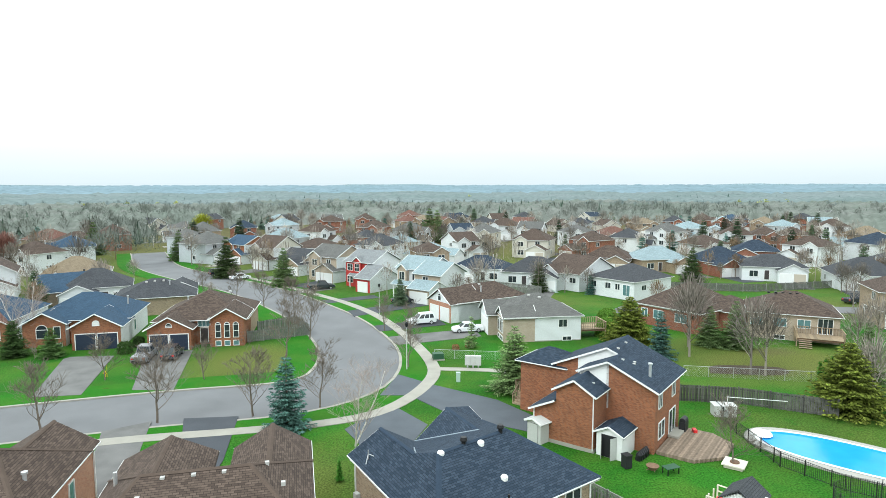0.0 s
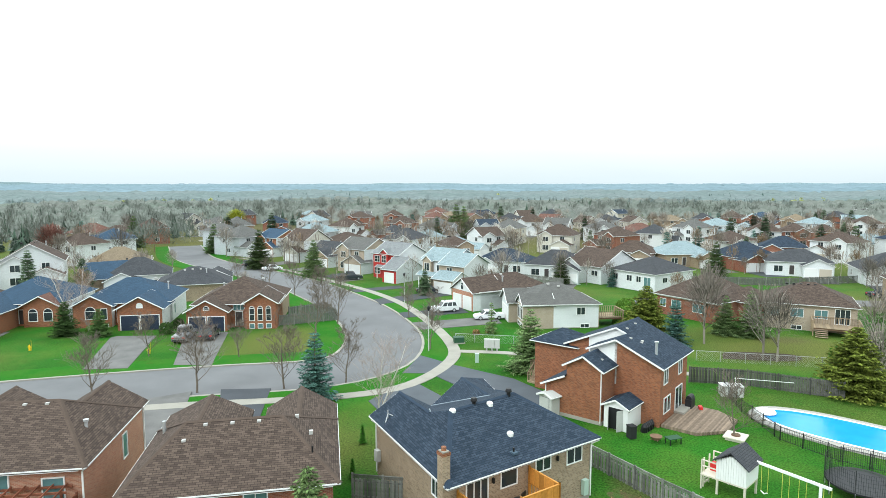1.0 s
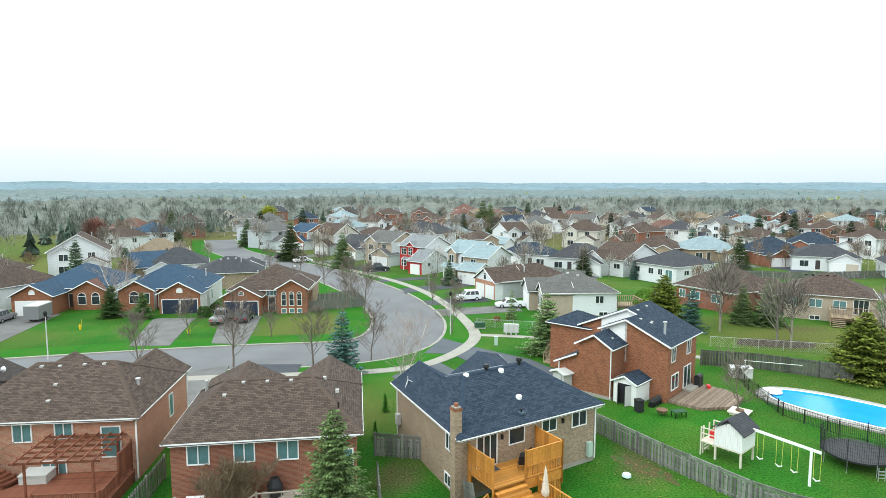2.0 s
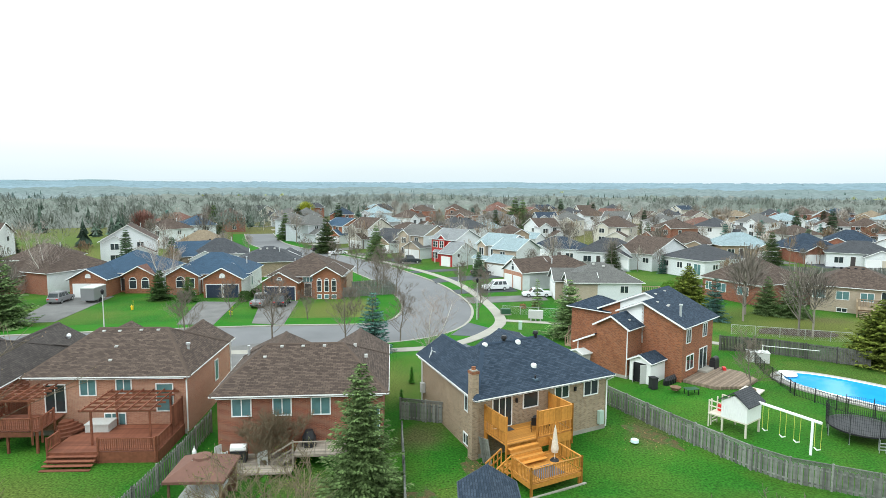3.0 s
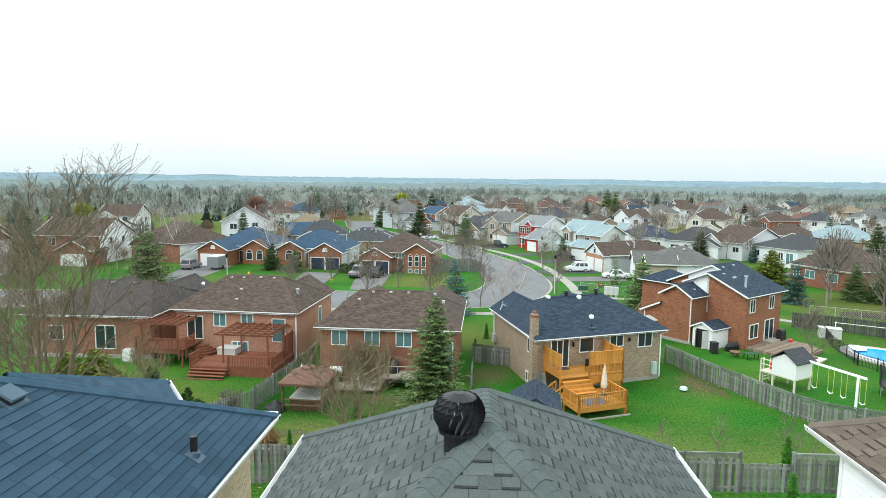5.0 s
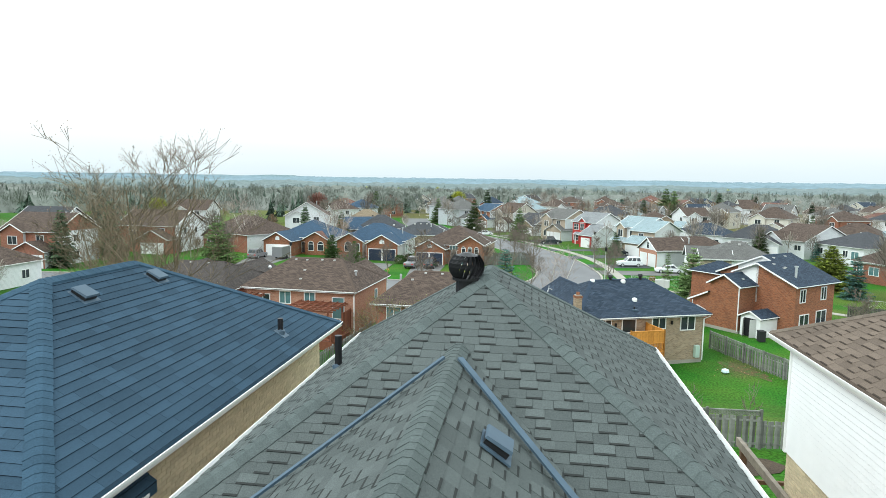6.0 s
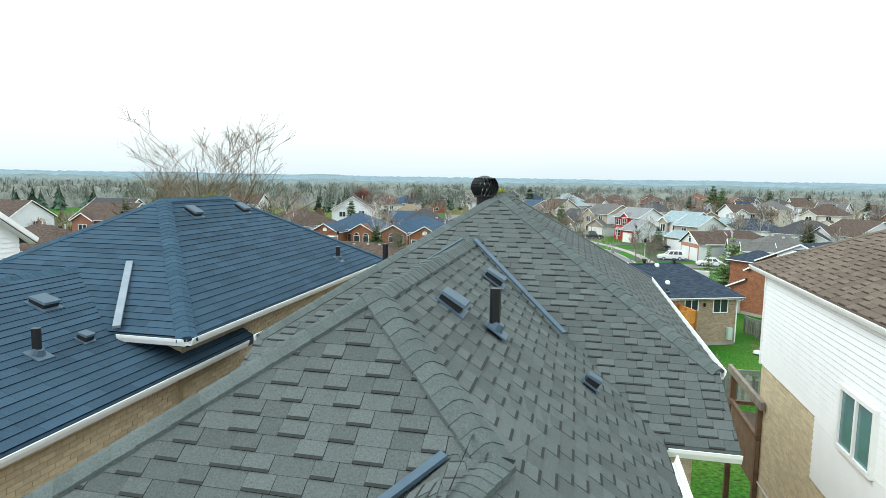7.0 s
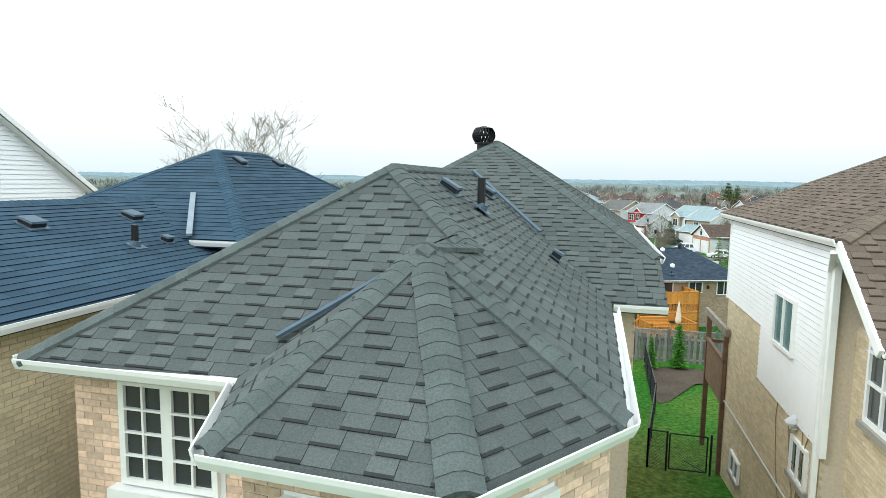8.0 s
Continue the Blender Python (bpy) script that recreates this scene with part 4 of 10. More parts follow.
    for (a, b), hole in zip(zip(bay, bay[1:]), (None, (0.35, 1.3, 3.6, 5.5), (0.0, 0.95, 3.6, 5.5), None)):
        ln = math.hypot(b[0] - a[0], b[1] - a[1])
        bricks(h, (a[0] - 2, a[1] + 12, 0), (b[0] - a[0], b[1] - a[1]), ln, 2.2, 5.7, "brickpiece_pink", 6, holes=(hole,) if hole else (), limit=40)
    bricks(h, (4.74 - 2, -19 + 12, 0), (0, 1), 3.1, -0.5, 5.7, "brickpiece_pink", 8)
    bricks(h, (5.25 - 2, -15.9 + 12, 0), (0, 1), 1.1, -0.5, 5.6, "brickpiece_pink", 9)
    bricks(h, (5.25 - 2, -14.8 + 12, 0), (0, 1), 7.4, -0.5, 6.2, "brickpiece_pink", 10)
    for c in (0.9, 1.48):
        window(h, front, c, 4.5, 0.45, 1.02, "glass_dark", 2, 4)
    Geo().box(0.57 - 2.86, -20.714 + 12, 4.4, 1.83 - 2.86, -20.7 + 12, 5.62).ob("window_surround", "trim_white", h)
    Geo().box(0.5 - 2.86, -20.86 + 12, 4.28, 1.9 - 2.86, -20.68 + 12, 4.4).ob("sill", "trim_white", h)
    for (a, b), n, c in zip(zip(bay, bay[1:]), (0, 1, 1, 0), (0, 0.83, 0.48, 0)):
        ln = math.hypot(b[0] - a[0], b[1] - a[1])
        d = ((b[0] - a[0]) / ln, (b[1] - a[1]) / ln)
        if n:
            window(h, ((a[0] - 2, a[1] + 12), d), c, 3.65, 0.8, 1.75, "glass_dark", 2, 4)
            Geo().box(-0.47, -0.014, -0.05, 0.47, 0.03, 1.85).ob("window_surround", "trim_white", h, at=Matrix.Translation((a[0] - 2 + d[0] * c, a[1] + 12 + d[1] * c, 3.65)) @ pose(0, 0, 0, 0, 0, math.degrees(math.atan2(d[1], d[0]))))
    # wall lamp and a narrow window on the slanting side of the bay
    turn = pose(0, 0, 0, 0, 0, 55.2)
    window(h, ((3.78 - 2, -22.38 + 12), (0.571, 0.821)), 1.2, 4.1, 0.2, 0.9, "glass_dark", 1, 3)
    lamp = Geo().box(-0.05, -0.12, -0.05, 0.05, 0.0, 0.05).tube([(0, -0.14, -0.02), (0, -0.14, 0.13)], [0.08, 0.02], 8).ob("wall_lamp", "metal_black", h, at=Matrix.Translation((3.78 + 0.571 * 1.52 - 2, -22.38 + 0.821 * 1.52 + 12, 5.0)) @ turn)
    Geo().tube([(0, -0.14, -0.18), (0, -0.14, -0.03)], [0.045, 0.065], 8).ob("lamp_glass", "lamp_glow", lamp)
    Geo().box(-0.9 - 2, -21.6 + 12, 2.0, 1.6 - 2, -20.68 + 12, 3.25).ob("porch_roof", "shingle_grey_cap", h)
    # roof fittings
    right = (0.7, 0, 1)
    box_vent(roof, loc(2.47, -17.3, 12.18), right, 0.44)
    box_vent(roof, loc(2.62, -15.05, 12.1), right, 0.44)
    stack_pipe(roof, loc(2.93, -17.13, 11.9), 0.45, right)
    box_vent(roof, loc(3.98, -16.4, 11.14), right, 0.26)
    stack_pipe(roof, loc(-0.15, -11.4, 11.6), 0.55, (-0.66, 0, 1))
    turbine(roof, loc(1.95, -11.55, 12.98))
    return h


material("lamp_glow", (1.0, 0.8, 0.5), 0.4)
MATS["lamp_glow"].node_tree.nodes["Principled BSDF"].inputs["Emission Color"].default_value = (1.0, 0.62, 0.25, 1)
MATS["lamp_glow"].node_tree.nodes["Principled BSDF"].inputs["Emission Strength"].default_value = 4.0


def blue_roof_house():
    h = base("house", near(-5.6, -11, 4.6), "tan rendered house with a dark blue shingle hip roof", "house", "suburban houses")

    def loc(u, v, z):
        return (u + 5.6, v + 11, z - 4.6)
    E, F = 11.1, 10.6
    P, Q = (-4.9, -12.1, 13.0), (-4.92, -9.73, 13.0)
    planes = [[(-1.85, -15.72, E), (-1.85, -6.1, E), Q, P], [(-1.85, -6.1, E), (-8.0, -6.1, E), Q], [(-8.0, -6.1, E), (-8.0, -15.72, E), P, Q], [(-8.0, -15.72, E), (-1.85, -15.72, E), P]]
    planes += [[(-1.98, -30, F), (-1.98, -13.6, F), (-5.1, -12.6, 11.84), (-5.1, -30, 11.84)], [(-8.2, -12.6, F), (-8.2, -30, F), (-5.1, -30, 11.84), (-5.1, -12.6, 11.84)]]
    planes += [[(-5.05, -4.3, E), (-8.2, -4.3, E), (-6.2, -7.6, 12.3)], [(-4.1, -5.6, E), (-5.05, -4.3, E), (-6.2, -7.6, 12.3)], [(-4.1, -8.4, E), (-4.1, -5.6, E), (-6.2, -7.6, 12.3)]]
    roof = roof_of_shingles(h, planes, loc, "shingle_navy", 31, wide=(0.25, 0.7), thick=(0.013, 0.016), teeth=False, row=0.155)
    ridge_caps(roof, [((-1.85, -15.72, E), P), ((-1.85, -6.1, E), Q), (P, Q), ((-8.0, -15.72, E), P), ((-5.1, -30, 11.84), (-5.1, -13, 11.84)), ((-5.05, -4.3, E), (-6.2, -7.6, 12.3)), ((-4.1, -5.6, E), (-6.2, -7.6, 12.3))], loc, "shingle_navy", 0.5, 0.15, 2)
    gutters(roof, [((-3.0, -15.72, E), (-1.85, -15.72, E)), ((-1.85, -15.72, E), (-1.85, -6.1, E)), ((-1.98, -30, F), (-1.98, -13.9, F)), ((-1.85, -6.05, E), (-4.1, -6.05, E)), ((-4.1, -6.05, E), (-4.1, -5.6, E)), ((-4.1, -5.6, E), (-5.05, -4.3, E)), ((-5.05, -4.3, E), (-8.2, -4.3, E))], loc)
    A, B = Vector(loc(-3.05, -15.74, 11.14)), Vector(loc(-4.05, -14.2, 11.9))
    Geo().bar(A + Vector((0, 0, 0.05)), B + Vector((0, 0, 0.05)), 0.11, 0.05).ob("flashing", "flash_pale", roof)
    Geo().box(-7.6 + 5.6, -15.3 + 11, -1, -2.25 + 5.6, -6.5 + 11, 6.4).ob("wall", "stucco_tan", h)
    Geo().box(-7.8 + 5.6, -29.8 + 11, -1, -2.35 + 5.6, -15.3 + 11, 5.95).ob("wall", "stucco_tan", h)
    Geo().slab([(x + 5.6, y + 11) for x, y in ((-7.8, -7), (-4.5, -7), (-4.5, -5.75), (-5.25, -4.7), (-7.8, -4.7))], -1, 6.4).ob("wall", "stucco_tan", h)
    bricks(h, (-2.25 + 5.6, -15.3 + 11, 0), (0, 1), 8.8, 2.4, 6.3, "brickpiece_beige", 12)
    bricks(h, (-2.35 + 5.6, -27.0 + 11, 0), (0, 1), 11.7, 2.4, 5.85, "brickpiece_beige", 13)
    rs = (0.62, 0, 1)
    box_vent(roof, loc(-4.43, -9.79, 12.7), rs, 0.46)
    box_vent(roof, loc(-4.43, -11.77, 12.7), rs, 0.46)
    stack_pipe(roof, loc(-2.33, -8.65, 11.4), 0.32, rs)
    low = (0.4, 0, 1)
    box_vent(roof, loc(-4.2, -15.9, 11.5), low, 0.46)
    box_vent(roof, loc(-4.2, -18.1, 11.5), low, 0.46)
    box_vent(roof, loc(-3.2, -16.2, 11.1), low, 0.26)
    stack_pipe(roof, loc(-3.2, -17.0, 11.1), 0.36, low)


def white_side_house():
    h = base("house", near(12.2, -12, 4.4), "two-storey house, white siding over beige brick, with brown shingle roof", "house", "suburban houses")

    def loc(u, v, z):
        return (u - 12.2, v + 12, z - 4.4)
    E = 11.5
    top = E + 4.4 * 0.5
    W, N0, F0 = 8.2, -15.6, -6.8
    planes = [[(17.0, F0, E), (W, F0, E), (12.6, -10.4, top)], [(W, F0, E), (W, N0, E), (12.6, -12.1, top), (12.6, -10.4, top)],
              [(17.0, N0, E), (17.0, F0, E), (12.6, -10.4, top), (12.6, -12.1, top)], [(W, N0, E), (17.0, N0, E), (12.6, -12.1, top)], [(W, N0, E), (W, -17.25, 10.25), (14.0, -17.25, 10.25), (14.0, N0, E)]]
    roof = roof_of_shingles(h, planes, loc, "shingle_brown", 41, wide=(0.16, 0.4), thick=(0.006, 0.014), row=0.15)
    ridge_caps(roof, [((W, N0, E), (12.6, -12.1, top)), ((W, F0, E), (12.6, -10.4, top)), ((12.6, -12.1, top), (12.6, -10.4, top))], loc, "shingle_brown", 0.5, 0.15, 4)
    gutters(roof, [((W, F0, E), (W, N0, E)), ((W, -17.25, 10.25), (14.0, -17.25, 10.25))], loc)
    g = Geo().bar(Vector(loc(W - 0.02, N0, E - 0.08)), Vector(loc(W - 0.02, -17.25, 10.17)), 0.06, 0.14)
    g.ob("fascia", "trim_white", roof)
    # side wall: brick below, siding above with a stepped lower edge
    x = 8.34 - 12.2
    far, nearv = -7.7, -15.2
    Geo().box(x, nearv + 12, -1, 16.6 - 12.2, far + 12, E - 4.55).ob("wall", "mortar", h)
    Geo().box(x + 0.35, -17.0 + 12, -1, 13.6 - 12.2, nearv + 12, 10.1 - 4.4).ob("wall", "mortar", h)
    bricks(h, (x, far + 12, 0), (0, -1), far - nearv, -0.6, 5.0, "brickpiece_beige", 14, holes=((0, 3.5, 4.78, 9), (3.5, 7.6, 3.57, 9), (1.6, 2.5, 0.45, 0.95), (6.15, 6.95, 2.6, 3.3)), limit=0)
    bricks(h, (x + 0.35, nearv + 12, 0), (0, -1), 1.8, 0, 5.6, "brickpiece_beige", 15, holes=((0.5, 1.7, 4.4, 5.6),))
    sid = Geo()
    for z0, z1, y0, y1 in ((3.57, 4.78, nearv, -11.2), (4.78, 7.0, nearv, far)):
        z = z0
        while z < z1 - 0.01:
            e = min(z + 0.115, z1)
            sid.face([(x - 0.045, y1 + 12, z), (x - 0.045, y0 + 12, z), (x - 0.03, y0 + 12, e - 0.014), (x - 0.03, y1 + 12, e - 0.014)])
            # grey strip at each board's top: shade under the lap, put in as colour
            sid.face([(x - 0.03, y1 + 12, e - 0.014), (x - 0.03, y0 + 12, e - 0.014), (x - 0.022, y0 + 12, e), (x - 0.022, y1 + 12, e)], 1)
            sid.face([(x, y1 + 12, z), (x, y0 + 12, z), (x - 0.045, y0 + 12, z), (x - 0.045, y1 + 12, z)])
            z = e
    sd = sid.ob("siding", ["vinyl_white", "vinyl_lap_shade"], h)
    sd["label"] = "white vinyl siding boards"
    Geo().box(x - 0.08, nearv + 12 - 0.12, 3.5, x + 0.02, nearv + 12, 7.0).ob("corner_board", "trim_white", h)
    Geo().box(x - 0.06, far + 12, 4.75, x + 0.02, far + 12 + 0.08, 7.0).ob("corner_board", "trim_white", h)
    side = ((x - 0.04, far + 12), (0, -1))
    window(h, side, 5.25, 4.75, 1.15, 0.95, "curtain_glass", 2)
    window(h, ((x, far + 12), (0, -1)), 2.05, 0.5, 0.8, 0.45, "glass_dark", 2)
    window(h, ((x, far + 12), (0, -1)), 6.55, 2.65, 0.7, 0.6, "glass_dark", 2)
    for a, z in ((2.05, 0.38), (6.55, 2.5)):
        Geo().box(x - 0.1, far + 12 - a - 0.5, z, x + 0.02, far + 12 - a + 0.5, z + 0.1).ob("sill", "concrete", h)
    window(h, ((x + 0.35, nearv + 12), (0, -1)), 1.15, 4.45, 0.95, 1.1, "glass_dark", 2, 2)
    Geo().box(x + 0.22, nearv + 12 - 1.75, 4.28, x + 0.37, nearv + 12 - 0.55, 4.38).ob("sill", "concrete", h)
    downspout(h, [(x - 0.2, nearv + 11.65, E - 4.6), (x - 0.08, nearv + 12.05, E - 4.95), (x - 0.08, nearv + 12.05, -0.3)])
    downspout(h, [(x - 0.03, far + 12 - 0.2, 1.9), (x - 0.05, far + 12 - 6.5, 2.0)], "utility_grey", 0.02)
    g = Geo().tube([(0, 0, 0), (-0.05, 0, 0.1), (-0.14, 0, 0.02)], [0.13, 0.14, 0.1], 8)
    g.ob("vent_hood", "metal_galv", h, at=Matrix.Translation((x - 0.02, -13.95 + 12, 3.5)))
    # bare creeper on the brick
    rnd, g, ends = random.Random(8), Geo(), []
    for k in range(5):
        y = -13.6 - 0.28 * k + 12
        q = Vector((x - 0.03, y, 1.2))
        pts = [q.copy()]
        for j in range(9):
            q = q + Vector((0, rnd.gauss(0, 0.12), 0.27))
            pts.append(Vector((x - 0.03, q.y, q.z)))
        g.tube(pts, [0.012] * len(pts), 3)
    g.ob("creeper", "bark_brown", h)


# grey that paints the shade line under each siding lap
material("vinyl_lap_shade", (0.42, 0.44, 0.47), 0.6)
material("vinyl_white", (0.82, 0.83, 0.84), 0.45, grain=0.03, scale=3)


def white_gable_house():
    h = base("house", near(-15.5, -14.5, 4.6), "white-sided house with a dark-edged gable roof", "house", "suburban houses")
    x0, x1, half, eave, pit = -4.5, 4.5, 4.5, 7.15, 0.7
    rg, tr, gw, top = roof_geo(x0, x1, -half, half, eave, "gable_x", pit, 0.3)
    r = rg.ob("roof", "roof_charcoal", h)
    for nm, t in tr:
        t.ob(nm, "trim_white", r)
    for s_ in (-1, 1):
        y_, m_ = s_ * (half + 0.3), (x1 + 0.3)
        sf = Geo()
        sf.face([(x1, y_, eave - 0.17), (m_, y_, eave - 0.17), (m_, 0, top - 0.17), (x1, 0, top - 0.17)])
        sf.ob("soffit", "trim_white", r)
    z, gb = -1.0, Geo()
    while z < top - 0.3:
        e = z + 0.13
        w = half if z < eave else max(0.05, half + 0.2 - (z - eave) / pit)
        gb.face([(x1 + 0.035, -w, z), (x1 + 0.035, w, z), (x1 + 0.01, w, e), (x1 + 0.01, -w, e)])
        z = e
    s = gb.ob("siding", "vinyl_white", h)
    s["kind"] = "stuff"
    Geo().box(x0, -half, -1, x1, half, eave).ob("wall", "siding_white", h)


grey_roof_house()
blue_roof_house()
white_side_house()
white_gable_house()


# ---- houses beyond the back gardens ----
def rear_pipe(h, x, y, z):
    vent_pipe(h, x, y, z, 0.7, 0.11)


def low_vents(h, pts):
    for x, y, z in pts:
        g = Geo().box(x - 0.11, y - 0.11, z - 0.15, x + 0.11, y + 0.11, z + 0.06)
        g.ob("roof_vent", "vent_pale", h)


material("vent_pale", (0.45, 0.44, 0.42), 0.5)


def slab_roof(parent, planes, mat, gutter=(), rake=(), valley=(), thick=0.15, drip="trim_white"):
    """A roof of sloping slabs, with gutters along its eaves, boards along its rakes and strips in its valleys."""
    g = Geo()
    for p in planes:
        g.face(p)
        g.face([(x, y, z - thick) for x, y, z in reversed(p)])
        for i in range(len(p)):
            a, b = p[i], p[(i + 1) % len(p)]
            g.face([(*a[:2], a[2] - thick), (*b[:2], b[2] - thick), b, a])
    r = g.weld().ob("roof", mat, parent)
    for a, b in gutter:
        Geo().bar((a[0], a[1], a[2] - 0.06), (b[0], b[1], b[2] - 0.06), 0.07, 0.075).ob("gutter", drip, r)
    for a, b in rake:
        Geo().bar((a[0], a[1], a[2] - 0.1), (b[0], b[1], b[2] - 0.1), 0.05, 0.15).ob("bargeboard", drip, r)
    for a, b in valley:
        Geo().bar((a[0], a[1], a[2] + 0.02), (b[0], b[1], b[2] + 0.02), 0.13, 0.03).ob("flashing", "flash_pale", r)
    return r


material("cap_navy", (0.03, 0.046, 0.07), 0.9, grain=0.25, scale=25, blotch=0.15, blotch_scale=2, spec=0.15)
material("cap_umber", (0.064, 0.053, 0.049), 0.9, grain=0.25, scale=25, blotch=0.15, blotch_scale=2, spec=0.15)
material("cap_brown", (0.092, 0.066, 0.053), 0.9, grain=0.25, scale=25, blotch=0.15, blotch_scale=2, spec=0.15)


def ridge_strip(roof, mat, lines, wide=0.16):
    """Folded capping shingles along hips and ridges."""
    for a, b in lines:
        a, b = Vector(a), Vector(b)
        d = (b - a).normalized()
        sd = d.cross(Vector((0, 0, 1))).normalized() * wide
        up, dn = Vector((0, 0, 0.035)), Vector((0, 0, -0.05))
        g = Geo()
        g.face([a - sd + dn, b - sd + dn, b + up, a + up][::-1])
        g.face([a + sd + dn, a + up, b + up, b + sd + dn][::-1])
        g.ob("ridge_cap", "cap" + mat[4:], roof)


def tan_bungalow():
    # rear wall corner beside the chimney lies at the origin
    h = base("house", at(0.45, 27.99, 35.5, 0), "tan brick raised bungalow with a new dark blue shingle roof", "house", "suburban houses")
    T, R, E = "brick_tan", "roof_navy", 4.2
    A, B, C, D = (-0.46, -0.5, E), (11.5, -0.5, E), (0.88, 11.15, E), (11.6, 10.4, E)
    rl, rr = (2.75, 3.8, 6.5), (8.05, 4.05, 6.5)
    # front left gable, and the right-hand gable whose ridge runs back into the main slope
    p1, va, c2 = (2.88, 10.33, 5.8), (2.42, 5.65, 5.87), (4.9, 9.5, E)
    top2, back2, vl, e2 = (9.4, 11.85, 5.24), (8.2, 6.75, 5.5), (5.5, 10.3, E), (12.6, 13.2, E)
    planes = [[A, B, rr, rl], [C, A, rl, va, p1], [va, vl, c2, p1], [rl, rr, D, back2, vl, va][::-1], [B, D, rr], [vl, top2, back2][::-1], [top2, e2, D, back2]]
    roof = slab_roof(h, planes, R, [(A, B), (C, A), (B, D), (D, e2)], [(C, p1), (p1, c2), (vl, top2), (top2, e2)], [(back2, vl), (va, (3.6, 7.6, 5.2))])
    ridge_strip(roof, R, [(A, rl), (B, rr), (rl, rr), (D, rr), (p1, va), (top2, back2)])
    g = Geo()
    ring = [(0, 0), (11.05, 0), (11.05, 9.9), (11.9, 12.4), (9.3, 11.5), (5.7, 10.4), (4.5, 9.3), (2.87, 10.0), (1.25, 10.7)]
    for (ax, ay), (bx, by) in zip(ring, ring[1:] + ring[:1]):
        g.face([(ax, ay, -0.3), (bx, by, -0.3), (bx, by, E - 0.02), (ax, ay, E - 0.02)])
    g.face([(4.5, 9.3, E - 0.02), (1.25, 10.7, E - 0.02), (2.87, 10.0, 5.55)])
    g.ob("wall", T, h)
    Geo().slab([(0.05, 0.02), (11.0, 0.02), (11.0, 9.6), (1.3, 9.6)], E - 0.17, E - 0.03).ob("ceiling_board", "trim_white", h)
    Geo().box(-0.4, -0.45, E - 0.2, 11.05, 0.0, E - 0.17).ob("soffit", "trim_white", h)
    Geo().slab([(-0.4, 0.0), (0.0, 0.0), (1.25, 10.7), (0.85, 10.7)], E - 0.2, E - 0.17).ob("soffit", "trim_white", h)
    s, w = ((0, 0), (1, 0)), ((1.11, 9.6), (-0.115, -0.9934))
    # patio door
    window(h, s, 1.9, 1.86, 1.45, 2.05, "glass_dark", 3)
    window(h, s, 4.23, 2.85, 1.15, 1.1, "glass_dark", 1)
    window(h, s, 6.93, 3.05, 1.15, 0.9, "glass_dark", 2)
    window(h, s, 9.6, 2.85, 1.25, 1.1, "glass_dark", 2)
    window(h, w, 8.1, 2.7, 0.85, 1.0, "glass_dark", 2)
    window(h, w, 7.9, 0.3, 0.8, 0.7, "glass_dark", 2)
    for a in (3.03, 8.1):
        Geo().box(a - 0.06, -0.16, 3.35, a + 0.06, -0.02, 3.65).ob("wall_light", "metal_black", h)
    Geo().box(-0.02, -0.03, -0.3, 11.07, 0.0, 0.3).ob("foundation", "concrete", h)
    # brick chimney at the rear corner
    c = Geo().box(-0.46, -0.08, -0.3, 0.02, 0.46, 5.95)
    c = c.ob("chimney", "brick_tan", h)
    Geo().box(-0.49, -0.11, 5.78, 0.05, 0.49, 5.95).ob("chimney_cap", "brick_orange", c)
    Geo().box(-0.42, -0.04, 5.95, -0.02, 0.42, 6.02).ob("crown", "concrete", c)
    Geo().tube([(-0.22, 0.19, 6.02), (-0.22, 0.19, 6.22)], [0.15, 0.14], 10).ob("flue", "brick_orange", c)
    # white domes and black cowls along the ridge, two low pipes near the eave
    k = (6.5 - E) / 4.45
    for x, y, m in ((2.85, 3.75, "plastic_white"), (4.6, 3.9, "metal_black"), (5.65, 3.6, "plastic_white"), (7.5, 3.95, "metal_black"), (5.46, 1.35, "plastic_white")):
        z = E + k * (y + 0.5)
        t = Geo().tube([(x, y, z - 0.2), (x, y, z + 0.2)], [0.13, 0.13], 10).tube([(x, y, z + 0.2), (x, y, z + 0.26), (x, y, z + 0.42)], [0.22, 0.22, 0.17], 12) if m == "metal_black" else \
            Geo().tube([(x, y, z - 0.1), (x, y, z + 0.1), (x, y, z + 0.18), (x, y, z + 0.22)], [0.2, 0.21, 0.15, 0.04], 14)
        t.ob("roof_vent", m, h)
    z = E + k * 0.75
    Geo().tube([(4.8, 0.25, z - 0.2), (4.8, 0.25, z + 0.3)], [0.07, 0.06], 8).ob("vent_pipe", "metal_black", h)
    Geo().box(4.62, 0.02, z - 0.06, 4.98, 0.5, z + 0.07).ob("flashing", "flash_blue", h)
    d = Geo().tube([(1.2, 9.0, 4.4), (1.2, 9.0, 5.2)], [0.035, 0.035], 6).tube([(1.2, 9.0, 4.95), (0.85, 8.7, 4.5)], [0.03, 0.03], 5).tube([(1.2, 9.0, 4.95), (1.6, 8.6, 4.75)], [0.03, 0.03], 5)
    d.ob("antenna", "metal_galv", h)
    downspout(h, [(0.85, 10.7, 4.0), (1.19, 10.7, 3.7), (1.19, 10.7, 0.2)])
    downspout(h, [(11.45, -0.42, 4.0), (11.1, -0.06, 3.7), (11.1, -0.06, 0.2)])
    Geo().box(10.3, -0.3, 0.5, 10.7, -0.02, 1.5).ob("utility_meter", "utility_mint", h)
    Geo().box(0.85, 10.0, 1.2, 1.15, 10.4, 2.0).ob("utility_meter", "utility_grey", h)


